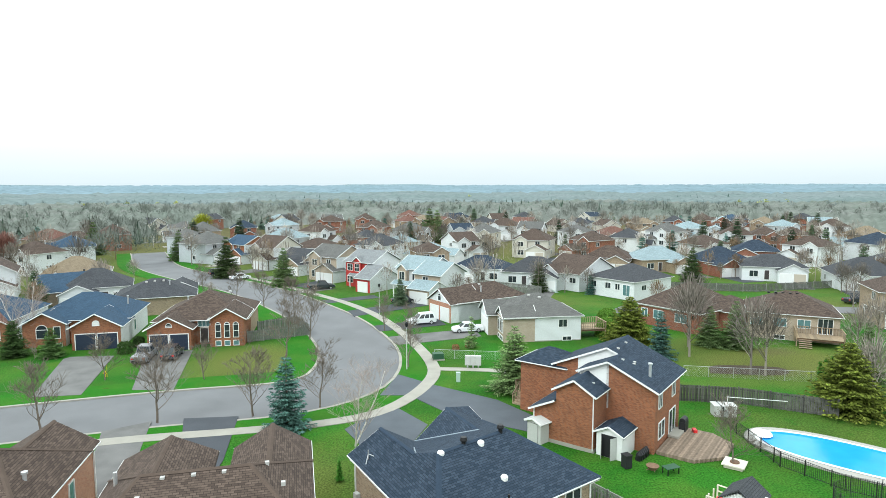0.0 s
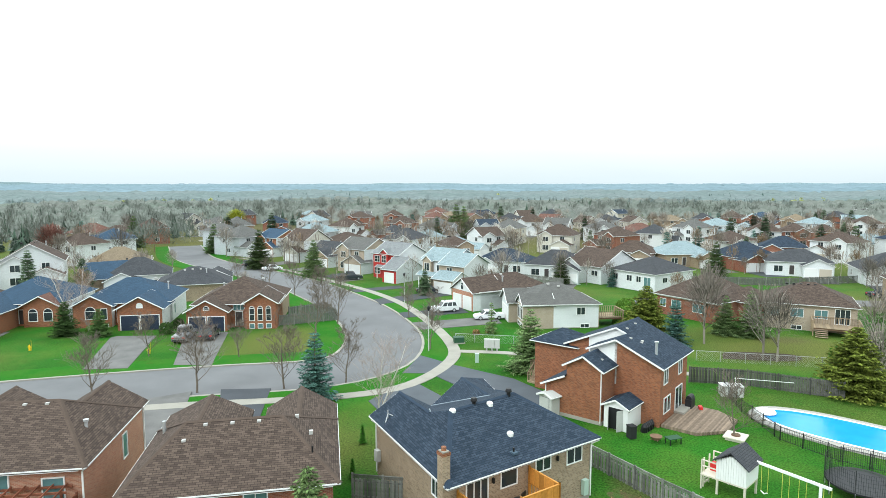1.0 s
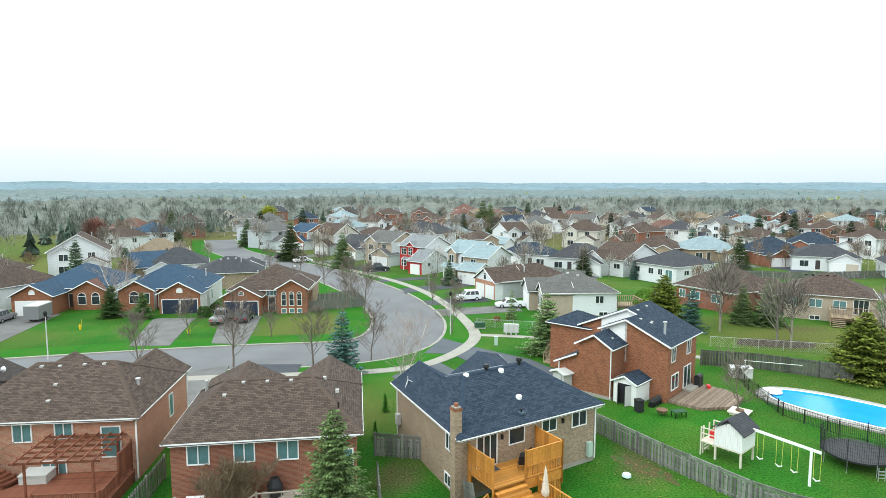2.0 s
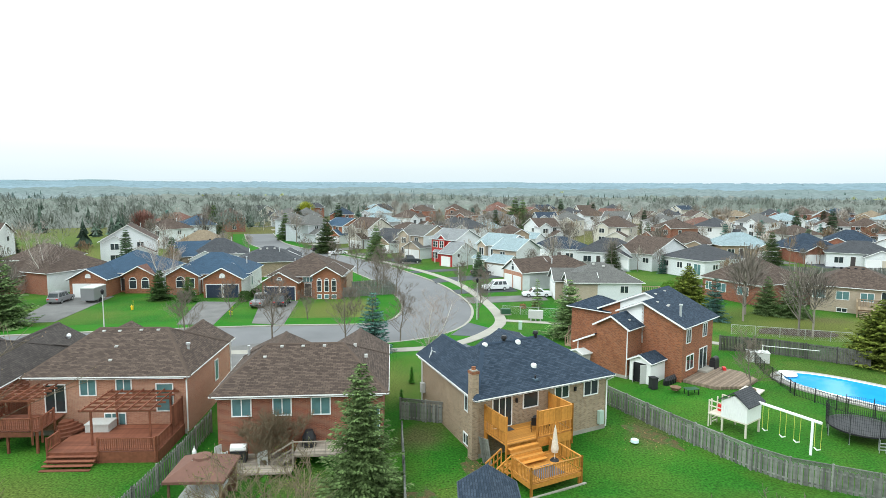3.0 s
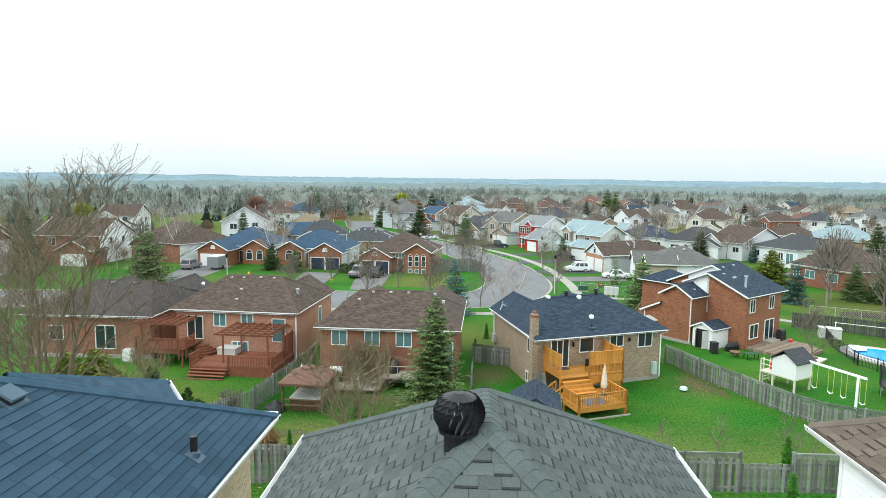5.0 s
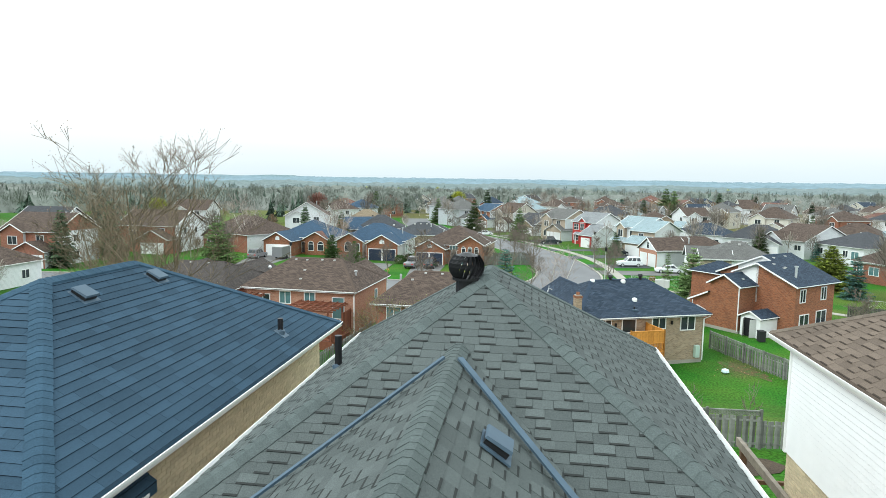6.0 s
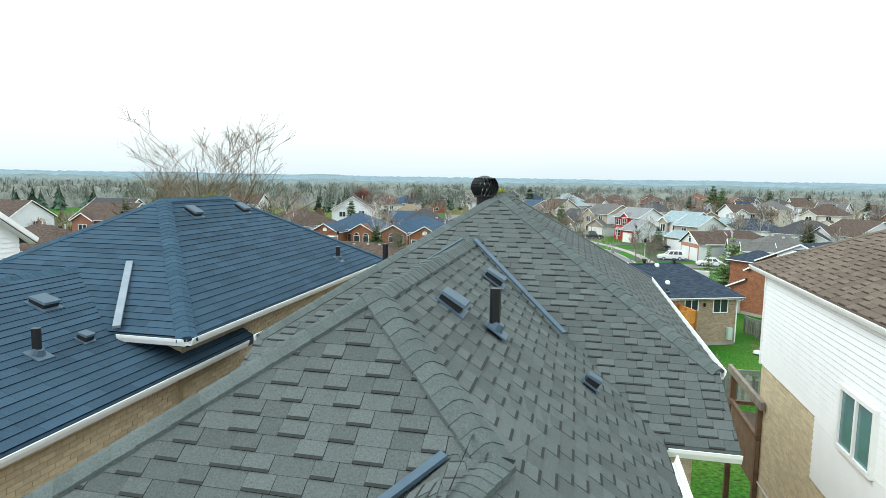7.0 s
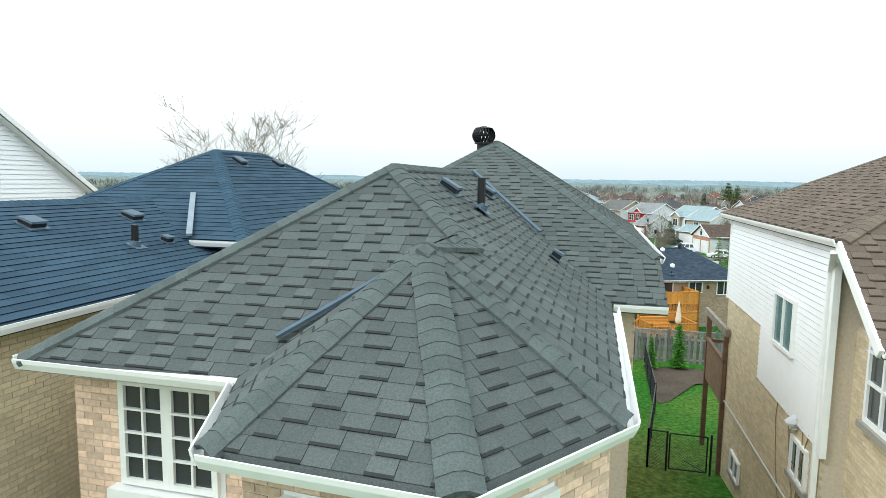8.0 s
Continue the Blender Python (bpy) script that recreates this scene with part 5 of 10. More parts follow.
def hip_bungalow(x, y, yaw, wall, label, size, ridge, gables, wins, vents, roof="roof_brown", eave=4.4):
    """Raised bungalow seen from the garden; origin at the rear wall corner. ridge: its two ends and height; gables: front wings as x0, x1, front and height."""
    h = base("house", at(x, y, yaw, 0), label, "house", "suburban houses")
    w, d = size
    E, o = eave, 0.4
    x0, x1, ry, zr = ridge
    A, B, C, D = (-o, -o, E), (w + o, -o, E), (w + o, d + o, E), (-o, d + o, E)
    p, q = (x0, ry, zr), (x1, ry, zr)
    planes, gut, rak, caps = [[A, B, q, p], [B, C, q], [C, D, p, q], [D, A, p]], [(A, B), (B, C), (D, A)], [], [(A, p), (B, q), (p, q), (C, q), (D, p)]
    k = (zr - E) / (d + o - ry)
    g = Geo()
    for (ax, ay), (bx, by) in zip(((0, 0), (w, 0), (w, d), (0, d)), ((w, 0), (w, d), (0, d), (0, 0))):
        g.face([(ax, ay, -0.3), (bx, by, -0.3), (bx, by, E - 0.02), (ax, ay, E - 0.02)])
    for gx0, gx1, gy, gz in gables:
        m = (gx0 + gx1) / 2
        yt = ry + (zr - gz) / k
        a, b, t, f = (gx0, gy, E), (gx1, gy, E), (m, gy, gz), (m, yt, gz)
        planes += [[(gx0, d + o, E), f, t, a][::-1], [(gx1, d + o, E), f, t, b]]
        gut += [((q_, gy, E), (q_, d, E)) for q_ in (gx0, gx1) if q_ < 0.5 or q_ > w - 0.5]
        rak += [(a, t), (t, b)]
        caps.append((t, f))
        u, v, e = gx0 + o, gx1 - o, gy - 0.3
        for (ax, ay), (bx, by) in zip(((v, d), (v, e), (u, e)), ((v, e), (u, e), (u, d))):
            g.face([(ax, ay, -0.3), (bx, by, -0.3), (bx, by, E - 0.02), (ax, ay, E - 0.02)])
        g.face([(v, e, E - 0.02), (u, e, E - 0.02), (m, e, gz - 0.28)])
    r = slab_roof(h, planes, roof, gut, rak)
    ridge_strip(r, roof, caps)
    g.ob("wall", wall, h)
    Geo().box(0, -o, E - 0.2, w, 0, E - 0.17).ob("soffit", "trim_white", h)
    Geo().box(-0.02, -0.03, -0.3, w + 0.02, 0.0, 0.35).ob("foundation", "concrete", h)
    s = ((0, 0), (1, 0))
    for a, z, ww, hh, m, n in wins:
        window(h, s, a, z, ww, hh, m, n)
    low_vents(h, [(vx, vy, (E + (zr - E) / (ry + o) * (vy + o) if vy <= ry else zr - k * (vy - ry))) for vx, vy in vents])
    return h


def brown_bungalow():
    h = hip_bungalow(-16.3, 25.5, 12.2, "brick_red", "red brick raised bungalow with a brown shingle hip roof", (10.7, 8.5), (2.4, 7.8, 4.3, 6.6), ((-0.3, 5.3, 11.6, 5.72), (6.2, 11.1, 11.8, 5.85)),
                     ((1.55, 2.95, 1.15, 1.1, "curtain_glass", 2), (4.15, 2.95, 1.1, 1.1, "curtain_glass", 2), (6.65, 2.95, 1.15, 1.1, "curtain_glass", 2), (9.7, 1.2, 1.5, 2.1, "curtain_glass", 2)),
                     ((3.5, 4.0), (5.0, 4.0), (6.5, 4.0), (8.9, 6.9), (8.6, 5.2), (9.5, 3.0), (2.5, 3.0)))
    Geo().tube([(0.6, 6.5, 5.0), (0.6, 6.5, 5.9)], [0.11, 0.11], 8).ob("vent_pipe", "metal_galv", h)
    Geo().tube([(9.6, 1.6, 5.2), (9.6, 1.6, 5.7)], [0.05, 0.05], 6).ob("vent_pipe", "metal_black", h)
    return h


def pergola_house():
    h = hip_bungalow(-31.35, 27.3, 10, "brick_pink", "pinkish brick raised bungalow with brown roof above two red-stained decks", (10.9, 8.8), (2.7, 7.9, 4.7, 6.75), ((-0.4, 5.4, 10.4, 6.0), (5.9, 11.3, 10.6, 6.05)),
                     ((4.05, 2.95, 1.05, 1.1, "curtain_glass", 2), (6.55, 3.1, 1.0, 0.95, "curtain_glass", 2), (1.75, 1.75, 1.35, 1.95, "glass_dark", 2), (9.4, 1.75, 1.1, 1.95, "curtain_glass", 1), (5.85, 0.7, 1.4, 0.85, "curtain_glass", 3)),
                     ((3.2, 4.3), (4.4, 4.3), (6.0, 4.4), (7.3, 4.4), (4.9, 2.6), (5.1, 1.2)))
    rear_pipe(h, 9.9, 3.4, 5.0)
    window(h, ((10.9, 0), (0, 1)), 6.6, 1.9, 0.7, 1.6, "curtain_glass", 1)
    downspout(h, [(11.2, -0.25, 4.3), (10.96, -0.04, 4.0), (10.96, -0.04, 0.2)])
    downspout(h, [(11.2, 10.2, 4.3), (10.96, 10.3, 4.0), (10.96, 10.3, 0.2)])
    return h


def dark_bungalow():
    h = hip_bungalow(-43.6, 23.2, 14, "brick_red", "brick bungalow with a dark brown shingle hip roof", (11.0, 10.5), (3.4, 8.4, 5.2, 6.1), ((-0.4, 5.2, 13.0, 5.3), (6.0, 11.8, 13.6, 5.5)),
                     ((7.0, 0.9, 1.7, 2.0, "glass_dark", 2), (2.6, 1.6, 1.2, 1.2, "glass_dark", 1)), ((5, 4.8), (7, 4.8), (9.4, 8.0)), "roof_umber", 3.9)
    g = Geo().tube([(10.7, 11.5, 4.1), (10.7, 11.5, 4.7)], [0.03, 0.03], 6).ob("antenna", "metal_galv", h)
    Geo().tube([(10.7, 11.45, 4.7), (10.65, 11.3, 4.75)], [0.27, 0.05], 10).ob("dish", "metal_galv", g)
    Geo().box(8.9, -0.85, 0.0, 9.7, -0.1, 1.0).ob("air_conditioner", "plastic_white", h)


def orange_brick_house():
    h = base("house", at(17.8, 46.15, 52.5, 0), "two-storey orange brick house with dark blue roof and white cheeks", "house", "suburban houses")
    B, R = "brick_orange", "roof_navy"
    E, top, ry = 5.2, 7.55, 4.9
    k = (top - E) / (ry + 0.4)
    fy, fz, bx = 3.85, 5.2 + k * 4.25, 2.1
    fl, bl = 6.6, 10.1
    n0, n1 = (-0.4, -0.4, E), (7.4, -0.4, E)
    fp, fq = (-0.4, fy, fz), (bx, fy, fz)
    bp, bq = (bx, ry, top), (7.4, ry, top)
    fe = (-0.4, fl, fz - k * (fl - fy))
    be = (bx, bl, top - k * (bl - ry))
    r = slab_roof(h, [[n0, n1, bq, bp, fq, fp], [fe, fp, fq, (bx, fl, fe[2])], [bp, bq, (7.4, bl, be[2]), be]], R, [(n0, n1)],
                  [(n0, fp), (fp, fe), ((bx, fy, fz + 0.03), bp), (bp, be), (n1, bq), (bq, (7.4, bl, be[2]))])
    ridge_strip(r, R, [(fp, fq), (bp, bq)])
    g = Geo()
    g.face([(0, 0, -0.3), (6.9, 0, -0.3), (6.9, 0, E + 0.1), (0, 0, E + 0.1)])
    g.face([(0, 4.05, -0.3), (0, 0, -0.3), (0, 0, E + 0.02), (0, fy, fz - 0.16), (0, 4.05, fz - 0.2)])
    g.face([(6.9, 0, -0.3), (6.9, 9.7, -0.3), (6.9, 9.7, be[2]), (6.9, ry, top - 0.16), (6.9, 0, E + 0.02)])
    g.face([(bx + 0.3, 9.7, -0.3), (bx + 0.3, 6.4, -0.3), (bx + 0.3, 6.4, top - k * 1.5 - 0.2), (bx + 0.3, 9.7, be[2] + 0.02)])
    g.face([(6.9, 9.7, -0.3), (bx + 0.3, 9.7, -0.3), (bx + 0.3, 9.7, be[2]), (6.9, 9.7, be[2])])
    g.ob("wall", B, h)
    g = Geo()
    g.face([(0, 6.4, 3), (0, fy, 3), (0, fy, fz - 0.16), (0, 6.4, fe[2])])
    g.face([(bx + 0.25, 7.6, 3), (bx + 0.25, 3.6, 3), (bx + 0.25, 3.6, fz - 0.2), (bx + 0.25, ry, top - 0.14), (bx + 0.25, 7.6, top - k * 2.7 - 0.14)])
    g.ob("cheek", "trim_white", h)
    # lower wing with its own gable, and the lean-to beside it
    we, wp, wy = 4.75, 5.85, 5.65
    wa, wb, wc = (-2.95, 3.7, we), (-2.95, 7.6, we), (-2.95, wy, wp)
    r2 = slab_roof(h, [[wa, (0.1, 3.7, we), (0.1, wy, wp), wc], [(bx, 7.6, we), wb, wc, (bx, wy, wp)], [(-2.95, 7.3, 3.85), (bx, 7.3, 3.85), (bx, 9.7, 2.7), (-2.95, 9.7, 2.7)][::-1]], R,
                   [(wa, (0.0, 3.7, we)), ((-2.95, 9.7, 2.7), (bx, 9.7, 2.7))], [(wa, wc), (wc, wb), ((-2.97, 7.3, 3.85), (-2.97, 9.7, 2.7))])
    ridge_strip(r2, R, [(wc, (0.1, wy, wp))])
    g = Geo()
    g.face([(-2.6, 4.0, -0.3), (0, 4.0, -0.3), (0, 4.0, we), (-2.6, 4.0, we)])
    g.face([(-2.6, 9.4, -0.3), (-2.6, 4.0, -0.3), (-2.6, 4.0, we), (-2.6, wy, wp - 0.2), (-2.6, 7.3, we), (-2.6, 7.3, 3.7), (-2.6, 9.4, 2.7)])
    g.face([(bx, 9.4, -0.3), (-2.6, 9.4, -0.3), (-2.6, 9.4, 2.7), (bx, 9.4, 2.7)])
    g.ob("wall", B, h)
    block(h, (2.6, 6.5, 9.0, 13.5), -0.3, 4.9, "hip", 0.5, B, R)
    vent_pipe(h, 1.6, 1.0, E + k * 1.4, 1.0, 0.12)
    low_vents(h, [(x, y, E + k * (y + 0.4)) for x, y in ((3.2, 4.3), (5.4, 4.4), (1.6, 3.3), (2.1, 2.5), (2.5, 2.6))] + [(-1.2, 4.7, we + 0.55)])
    Geo().box(-2.64, 3.96, -0.3, 0.0, 9.4, 0.3).ob("foundation", "concrete", h)
    s = ((0, 0), (1, 0))
    window(h, s, 1.2, 3.55, 0.85, 1.2, "glass_dark", 2)
    window(h, s, 4.9, 3.55, 0.85, 1.2, "glass_dark", 2)
    window(h, s, 1.7, 0.95, 1.5, 1.3, "glass_dark", 2)
    window(h, s, 4.7, 0.35, 1.7, 2.05, "glass_dark", 2)
    downspout(h, [(-2.66, 4.06, 4.6), (-2.66, 4.06, 0.2)])
    downspout(h, [(-2.66, 9.3, 2.6), (-2.66, 9.3, 0.2)])
    # timber steps up to the side door
    st = base("garden_steps", at(9.6, 58.8, 52.5, 0), "weathered timber steps with handrails beside a brick house", "steps")
    for j in range(5):
        Geo().box(-1.6 + 0.3 * j, -0.6, 0.18 * j, -1.3 + 0.3 * j, 0.6, 0.18 * (j + 1)).ob("step", "wood_tan", st)
    Geo().box(-0.1, -1.0, 0.0, 2.0, 1.2, 0.92).ob("landing", "wood_tan", st)
    for yy in (-0.65, 0.65):
        Geo().bar((-1.6, yy, 0.95), (-0.1, yy, 1.85), 0.08, 0.1).ob("handrail", "wood_tan", st)
        for j in range(4):
            Geo().box(-1.55 + 0.45 * j, yy - 0.04, 0.0, -1.47 + 0.45 * j, yy + 0.04, 1.0 + 0.27 * j).ob("baluster", "wood_tan", st)
    for j in range(9):
        Geo().box(-0.1 + 0.25 * j, 1.14, 0.9, -0.04 + 0.25 * j, 1.2, 1.85).ob("baluster", "wood_tan", st)
    Geo().bar((-0.1, 1.17, 1.87), (2.0, 1.17, 1.87), 0.09, 0.06).ob("top_rail", "wood_tan", st)


tan_bungalow()
brown_bungalow()
pergola_house()
dark_bungalow()
orange_brick_house()


# ---- fences ----
def fence(pts, height, label, mat="fence_grey", lattice=False, singles=60, gap=0.145, group="garden fences", sag=True):
    """Board fence: posts, rails and upright boards on both sides of the rails, following the ground."""
    a0 = Vector(pts[0])
    e = base("fence", pose(a0.x, a0.y, land(a0.x, a0.y)), label, "fence", group)
    rnd = random.Random(int(a0.x * 10 + a0.y))
    top = height - (0.24 if lattice else 0)
    board = Geo().box(-0.062, -0.012, 0.06, 0.062, 0.012, top)
    board = board.mesh("board", mat)
    n, rest = 0, Geo()
    z0 = land(a0.x, a0.y)
    for p, q in zip(pts, pts[1:]):
        p, q = Vector(p), Vector(q)
        d, ln = (q - p).normalized(), (q - p).length
        yaw = math.degrees(math.atan2(d.y, d.x))
        k = max(1, round(ln / 2.4))
        for i in range(k + 1):
            c = p + d * ln * i / k
            zc = land(c.x, c.y) - z0
            Geo().box(-0.055, -0.055, -0.3, 0.055, 0.055, height + 0.08).ob("post", mat, e, at=pose(c.x - a0.x, c.y - a0.y, zc, 0, 0, yaw))
            if i == k:
                break
            f = p + d * ln * (i + 1) / k
            zf = land(f.x, f.y) - z0
            A, B = Vector((c.x - a0.x, c.y - a0.y, zc)), Vector((f.x - a0.x, f.y - a0.y, zf))
            for hh in (0.25, top - 0.2):
                Geo().bar(A + Vector((0, 0, hh)), B + Vector((0, 0, hh)), 0.04, 0.09).ob("rail", mat, e)
            if lattice:
                g = Geo()
                m = int(2.4 / 0.14)
                for j in range(m):
                    for s in (0, 1):
                        t0, t1 = j / m, min((j + 2.2) / m, 1)
                        if s:
                            t0, t1 = t1, t0
                        g.bar(A.lerp(B, t0) + Vector((0, 0, top + 0.02)), A.lerp(B, t1) + Vector((0, 0, height - 0.03)), 0.012, 0.035)
                g.bar(A + Vector((0, 0, height)), B + Vector((0, 0, height)), 0.06, 0.05)
                g.ob("lattice", mat, e)
        m = int(ln / gap)
        side = Vector((-d.y, d.x))
        for j in range(m):
            c = p + d * (j + 0.5) * gap + side * (0.03 if j % 2 else -0.03)
            zc = land(c.x, c.y) - z0 + rnd.uniform(-0.02, 0.02)
            mt = pose(c.x - a0.x, c.y - a0.y, zc, rnd.gauss(0, 0.4), 0, yaw + rnd.gauss(0, 1))
            if n < singles:
                o = new("board", board)
                o.parent = e
                o.matrix_local = mt
                n += 1
            else:
                b = len(rest.v)
                rest.v += [tuple(mt @ Vector(v.co)) for v in board.vertices]
                rest.f += [tuple(b + i for i in pl.vertices) for pl in board.polygons]
                rest.s += [0] * len(board.polygons)
    if rest.f:
        rest.ob("boarding", mat, e)["kind"] = "stuff"
    return e


fence([to_xy(1.9, 6.45), to_xy(13.4, 6.55)], 1.75, "weathered grey board fence with a lattice top strip", lattice=True, singles=160)
fence([to_xy(15.6, 6.6), to_xy(36, 6.7)], 1.75, "weathered grey board fence with a lattice top strip", lattice=True, singles=60)
fence([to_xy(13.4, 6.55), to_xy(15.6, 6.6)], 1.3, "low grey board fence between taller runs")
fence([to_xy(1.9, 6.4), to_xy(-6, 6.2), to_xy(-16, 6.3), to_xy(-40, 6.4)], 1.75, "weathered grey board fence along the back gardens", singles=110)
fence([(10.3, 39.4), (14.0, 33.8), (17.8, 28.8), (22.8, 24.1), (32, 15.6)], 1.6, "long weathered grey board fence between two lawns", lattice=True, singles=120)
fence([(-4.9, 29.5), (-3.6, 23.7), (-2.35, 17.7), (-0.9, 11.7), (0.2, 6.8)], 1.6, "old grey board fence seen edge-on", singles=60)
fence([(-19.0, 29.6), (-18.1, 23.8), (-17.6, 18.5), (-16.9, 12), (-16.3, 3.0)], 1.6, "grey board fence between two gardens", singles=60)
fence([(-5.9, 33.9), (-1.9, 33.4)], 1.7, "grey board fence beside the tan bungalow", lattice=True)
fence([(24.8, 58.2), (30.2, 57.2), (37.6, 53.4)], 1.7, "dark weathered board fence behind the pool lawn", "fence_dark")
fence([(-25.3, 88.5), (-20.4, 92.5), (-17.4, 86.5), (-25.0, 82.5)], 1.6, "pale grey board fence round a corner garden", singles=50)
fence([(31, 134), (46, 124), (66, 120), (84, 124)], 1.6, "grey board fence behind far lawns", singles=20)
fence([(16, 112), (22, 118), (10, 128)], 1.7, "grey board fence behind far lawns", singles=20)


def link_fence(pts, height, label, mat="metal_galv", group="wire fences", mesh=0.22):
    """Posts, top rail and thin crossing wires."""
    a0 = Vector(pts[0])
    z0 = land(a0.x, a0.y)
    e = base("wire_fence", pose(a0.x, a0.y, z0), label, "fence", group)
    w = Geo()
    for p, q in zip(pts, pts[1:]):
        p, q = Vector(p), Vector(q)
        ln, d = (q - p).length, (q - p).normalized()
        k = max(1, round(ln / 2.6))
        P = [p + d * ln * i / k for i in range(k + 1)]
        L = [Vector((c.x - a0.x, c.y - a0.y, land(c.x, c.y) - z0)) for c in P]
        for c in L:
            Geo().tube([c - Vector((0, 0, 0.3)), c + Vector((0, 0, height + 0.04))], [0.03, 0.03], 6).ob("post", mat, e)
        for A, B in zip(L, L[1:]):
            Geo().tube([A + Vector((0, 0, height)), B + Vector((0, 0, height))], [0.02, 0.02], 5).ob("rail", mat, e)
            m = int((B - A).length / mesh)
            r = height / (B - A).length
            for j in range(-int(height / mesh), m + 1):
                for s in (1, -1):
                    t0, t1 = j / m, j / m + r
                    za, zb = 0.03, height
                    if t0 < 0:
                        za, t0 = za + (0 - t0) / r * height, 0
                    if t1 > 1:
                        zb, t1 = zb - (t1 - 1) / r * height, 1
                    if t1 <= t0:
                        continue
                    if s < 0:
                        za, zb = height - za, height - zb
                    w.bar(A.lerp(B, t0) + Vector((0, 0, za)), A.lerp(B, t1) + Vector((0, 0, zb)), 0.006)
    w.ob("wire_mesh", mat, e)["kind"] = "stuff"
    return e


link_fence([(0.6, 74.2), (10.5, 72.6), (19.8, 68.6)], 1.1, "thin galvanised wire fence across a lawn")
link_fence([(28.6, 66.2), (41.5, 63.6), (47, 62)], 1.2, "thin galvanised wire fence behind the gardens")


def nxy(u, v):
    return (u * NC - v * NS, u * NS + v * NC)


link_fence([nxy(7.35, 5.2), nxy(7.1, -2.5), nxy(6.35, -8.2), nxy(6.85, -8.3)], 1.15, "black chain-link fence along a side yard", "metal_black", mesh=0.09)


def wire_gate():
    e = base("wire_gate", near(7.42, -8.3, near_land(7.4, -8.3)), "low black chain-link gate across a side yard", "gate")
    fr = Geo()
    pts = [(-0.5, 0, 0.08), (0.5, 0, 0.08), (0.5, 0, 1.12), (-0.5, 0, 1.12)]
    for i in range(4):
        fr.tube([pts[i], pts[(i + 1) % 4]], [0.022, 0.022], 6)
    fr.ob("gate_frame", "metal_black", e)
    w = Geo()
    for j in range(-12, 13):
        for s in (1, -1):
            x0, x1, z0, z1 = j * 0.085, j * 0.085 + 1.0, 0.08, 1.1
            if s < 0:
                x0, x1 = -x0, -x1
            a, b = Vector((x0, 0, z0)), Vector((x1, 0, z1))
            lo, hi = -0.5, 0.5
            t0, t1 = sorted(((lo - a.x) / (b.x - a.x), (hi - a.x) / (b.x - a.x)))
            t0, t1 = max(t0, 0), min(t1, 1)
            if t1 > t0:
                w.bar(a.lerp(b, t0), a.lerp(b, t1), 0.005)
    w.ob("wire_mesh", "metal_black", e)["kind"] = "stuff"
    Geo().tube([(0.6, 0, -0.2), (0.6, 0, 1.2)], [0.03, 0.03], 6).ob("post", "metal_black", e)
    Geo().bar((-0.1, 0.02, 0.35), (0.45, 0.02, 0.1), 0.02).ob("brace", "metal_black", e)


wire_gate()


def iron_fence(pts, height, label):
    a0 = Vector(pts[0])
    e = base("iron_fence", pose(a0.x, a0.y, land(a0.x, a0.y)), label, "fence", "pool fences")
    bar = Geo().box(-0.009, -0.009, 0.1, 0.009, 0.009, height - 0.02).mesh("bar", "metal_black")
    for p, q in zip(pts, pts[1:]):
        p, q = Vector(p), Vector(q)
        ln, d = (q - p).length, (q - p).normalized()
        yaw = math.degrees(math.atan2(d.y, d.x))
        A, B = Vector((p.x - a0.x, p.y - a0.y, 0)), Vector((q.x - a0.x, q.y - a0.y, 0))
        for z in (0.14, height - 0.06):
            Geo().bar(A + Vector((0, 0, z)), B + Vector((0, 0, z)), 0.03).ob("rail", "metal_black", e)
        for j in range(int(ln / 1.8) + 1):
            c = A.lerp(B, min(j * 1.8 / ln, 1))
            Geo().box(-0.03, -0.03, -0.2, 0.03, 0.03, height + 0.06).ob("post", "metal_black", e, at=pose(c.x, c.y, 0, 0, 0, yaw))
        for j in range(int(ln / 0.13)):
            c = A + (B - A).normalized() * (j + 0.5) * 0.13
            o = new("bar", bar)
            o.parent = e
            o.matrix_local = pose(c.x, c.y, 0, 0, 0, yaw)


iron_fence([(27.0, 55.0), (26.4, 50.0), (26.6, 43.8), (29.0, 40.0), (33, 37.0)], 1.2, "black metal picket fence round the pool lawn")


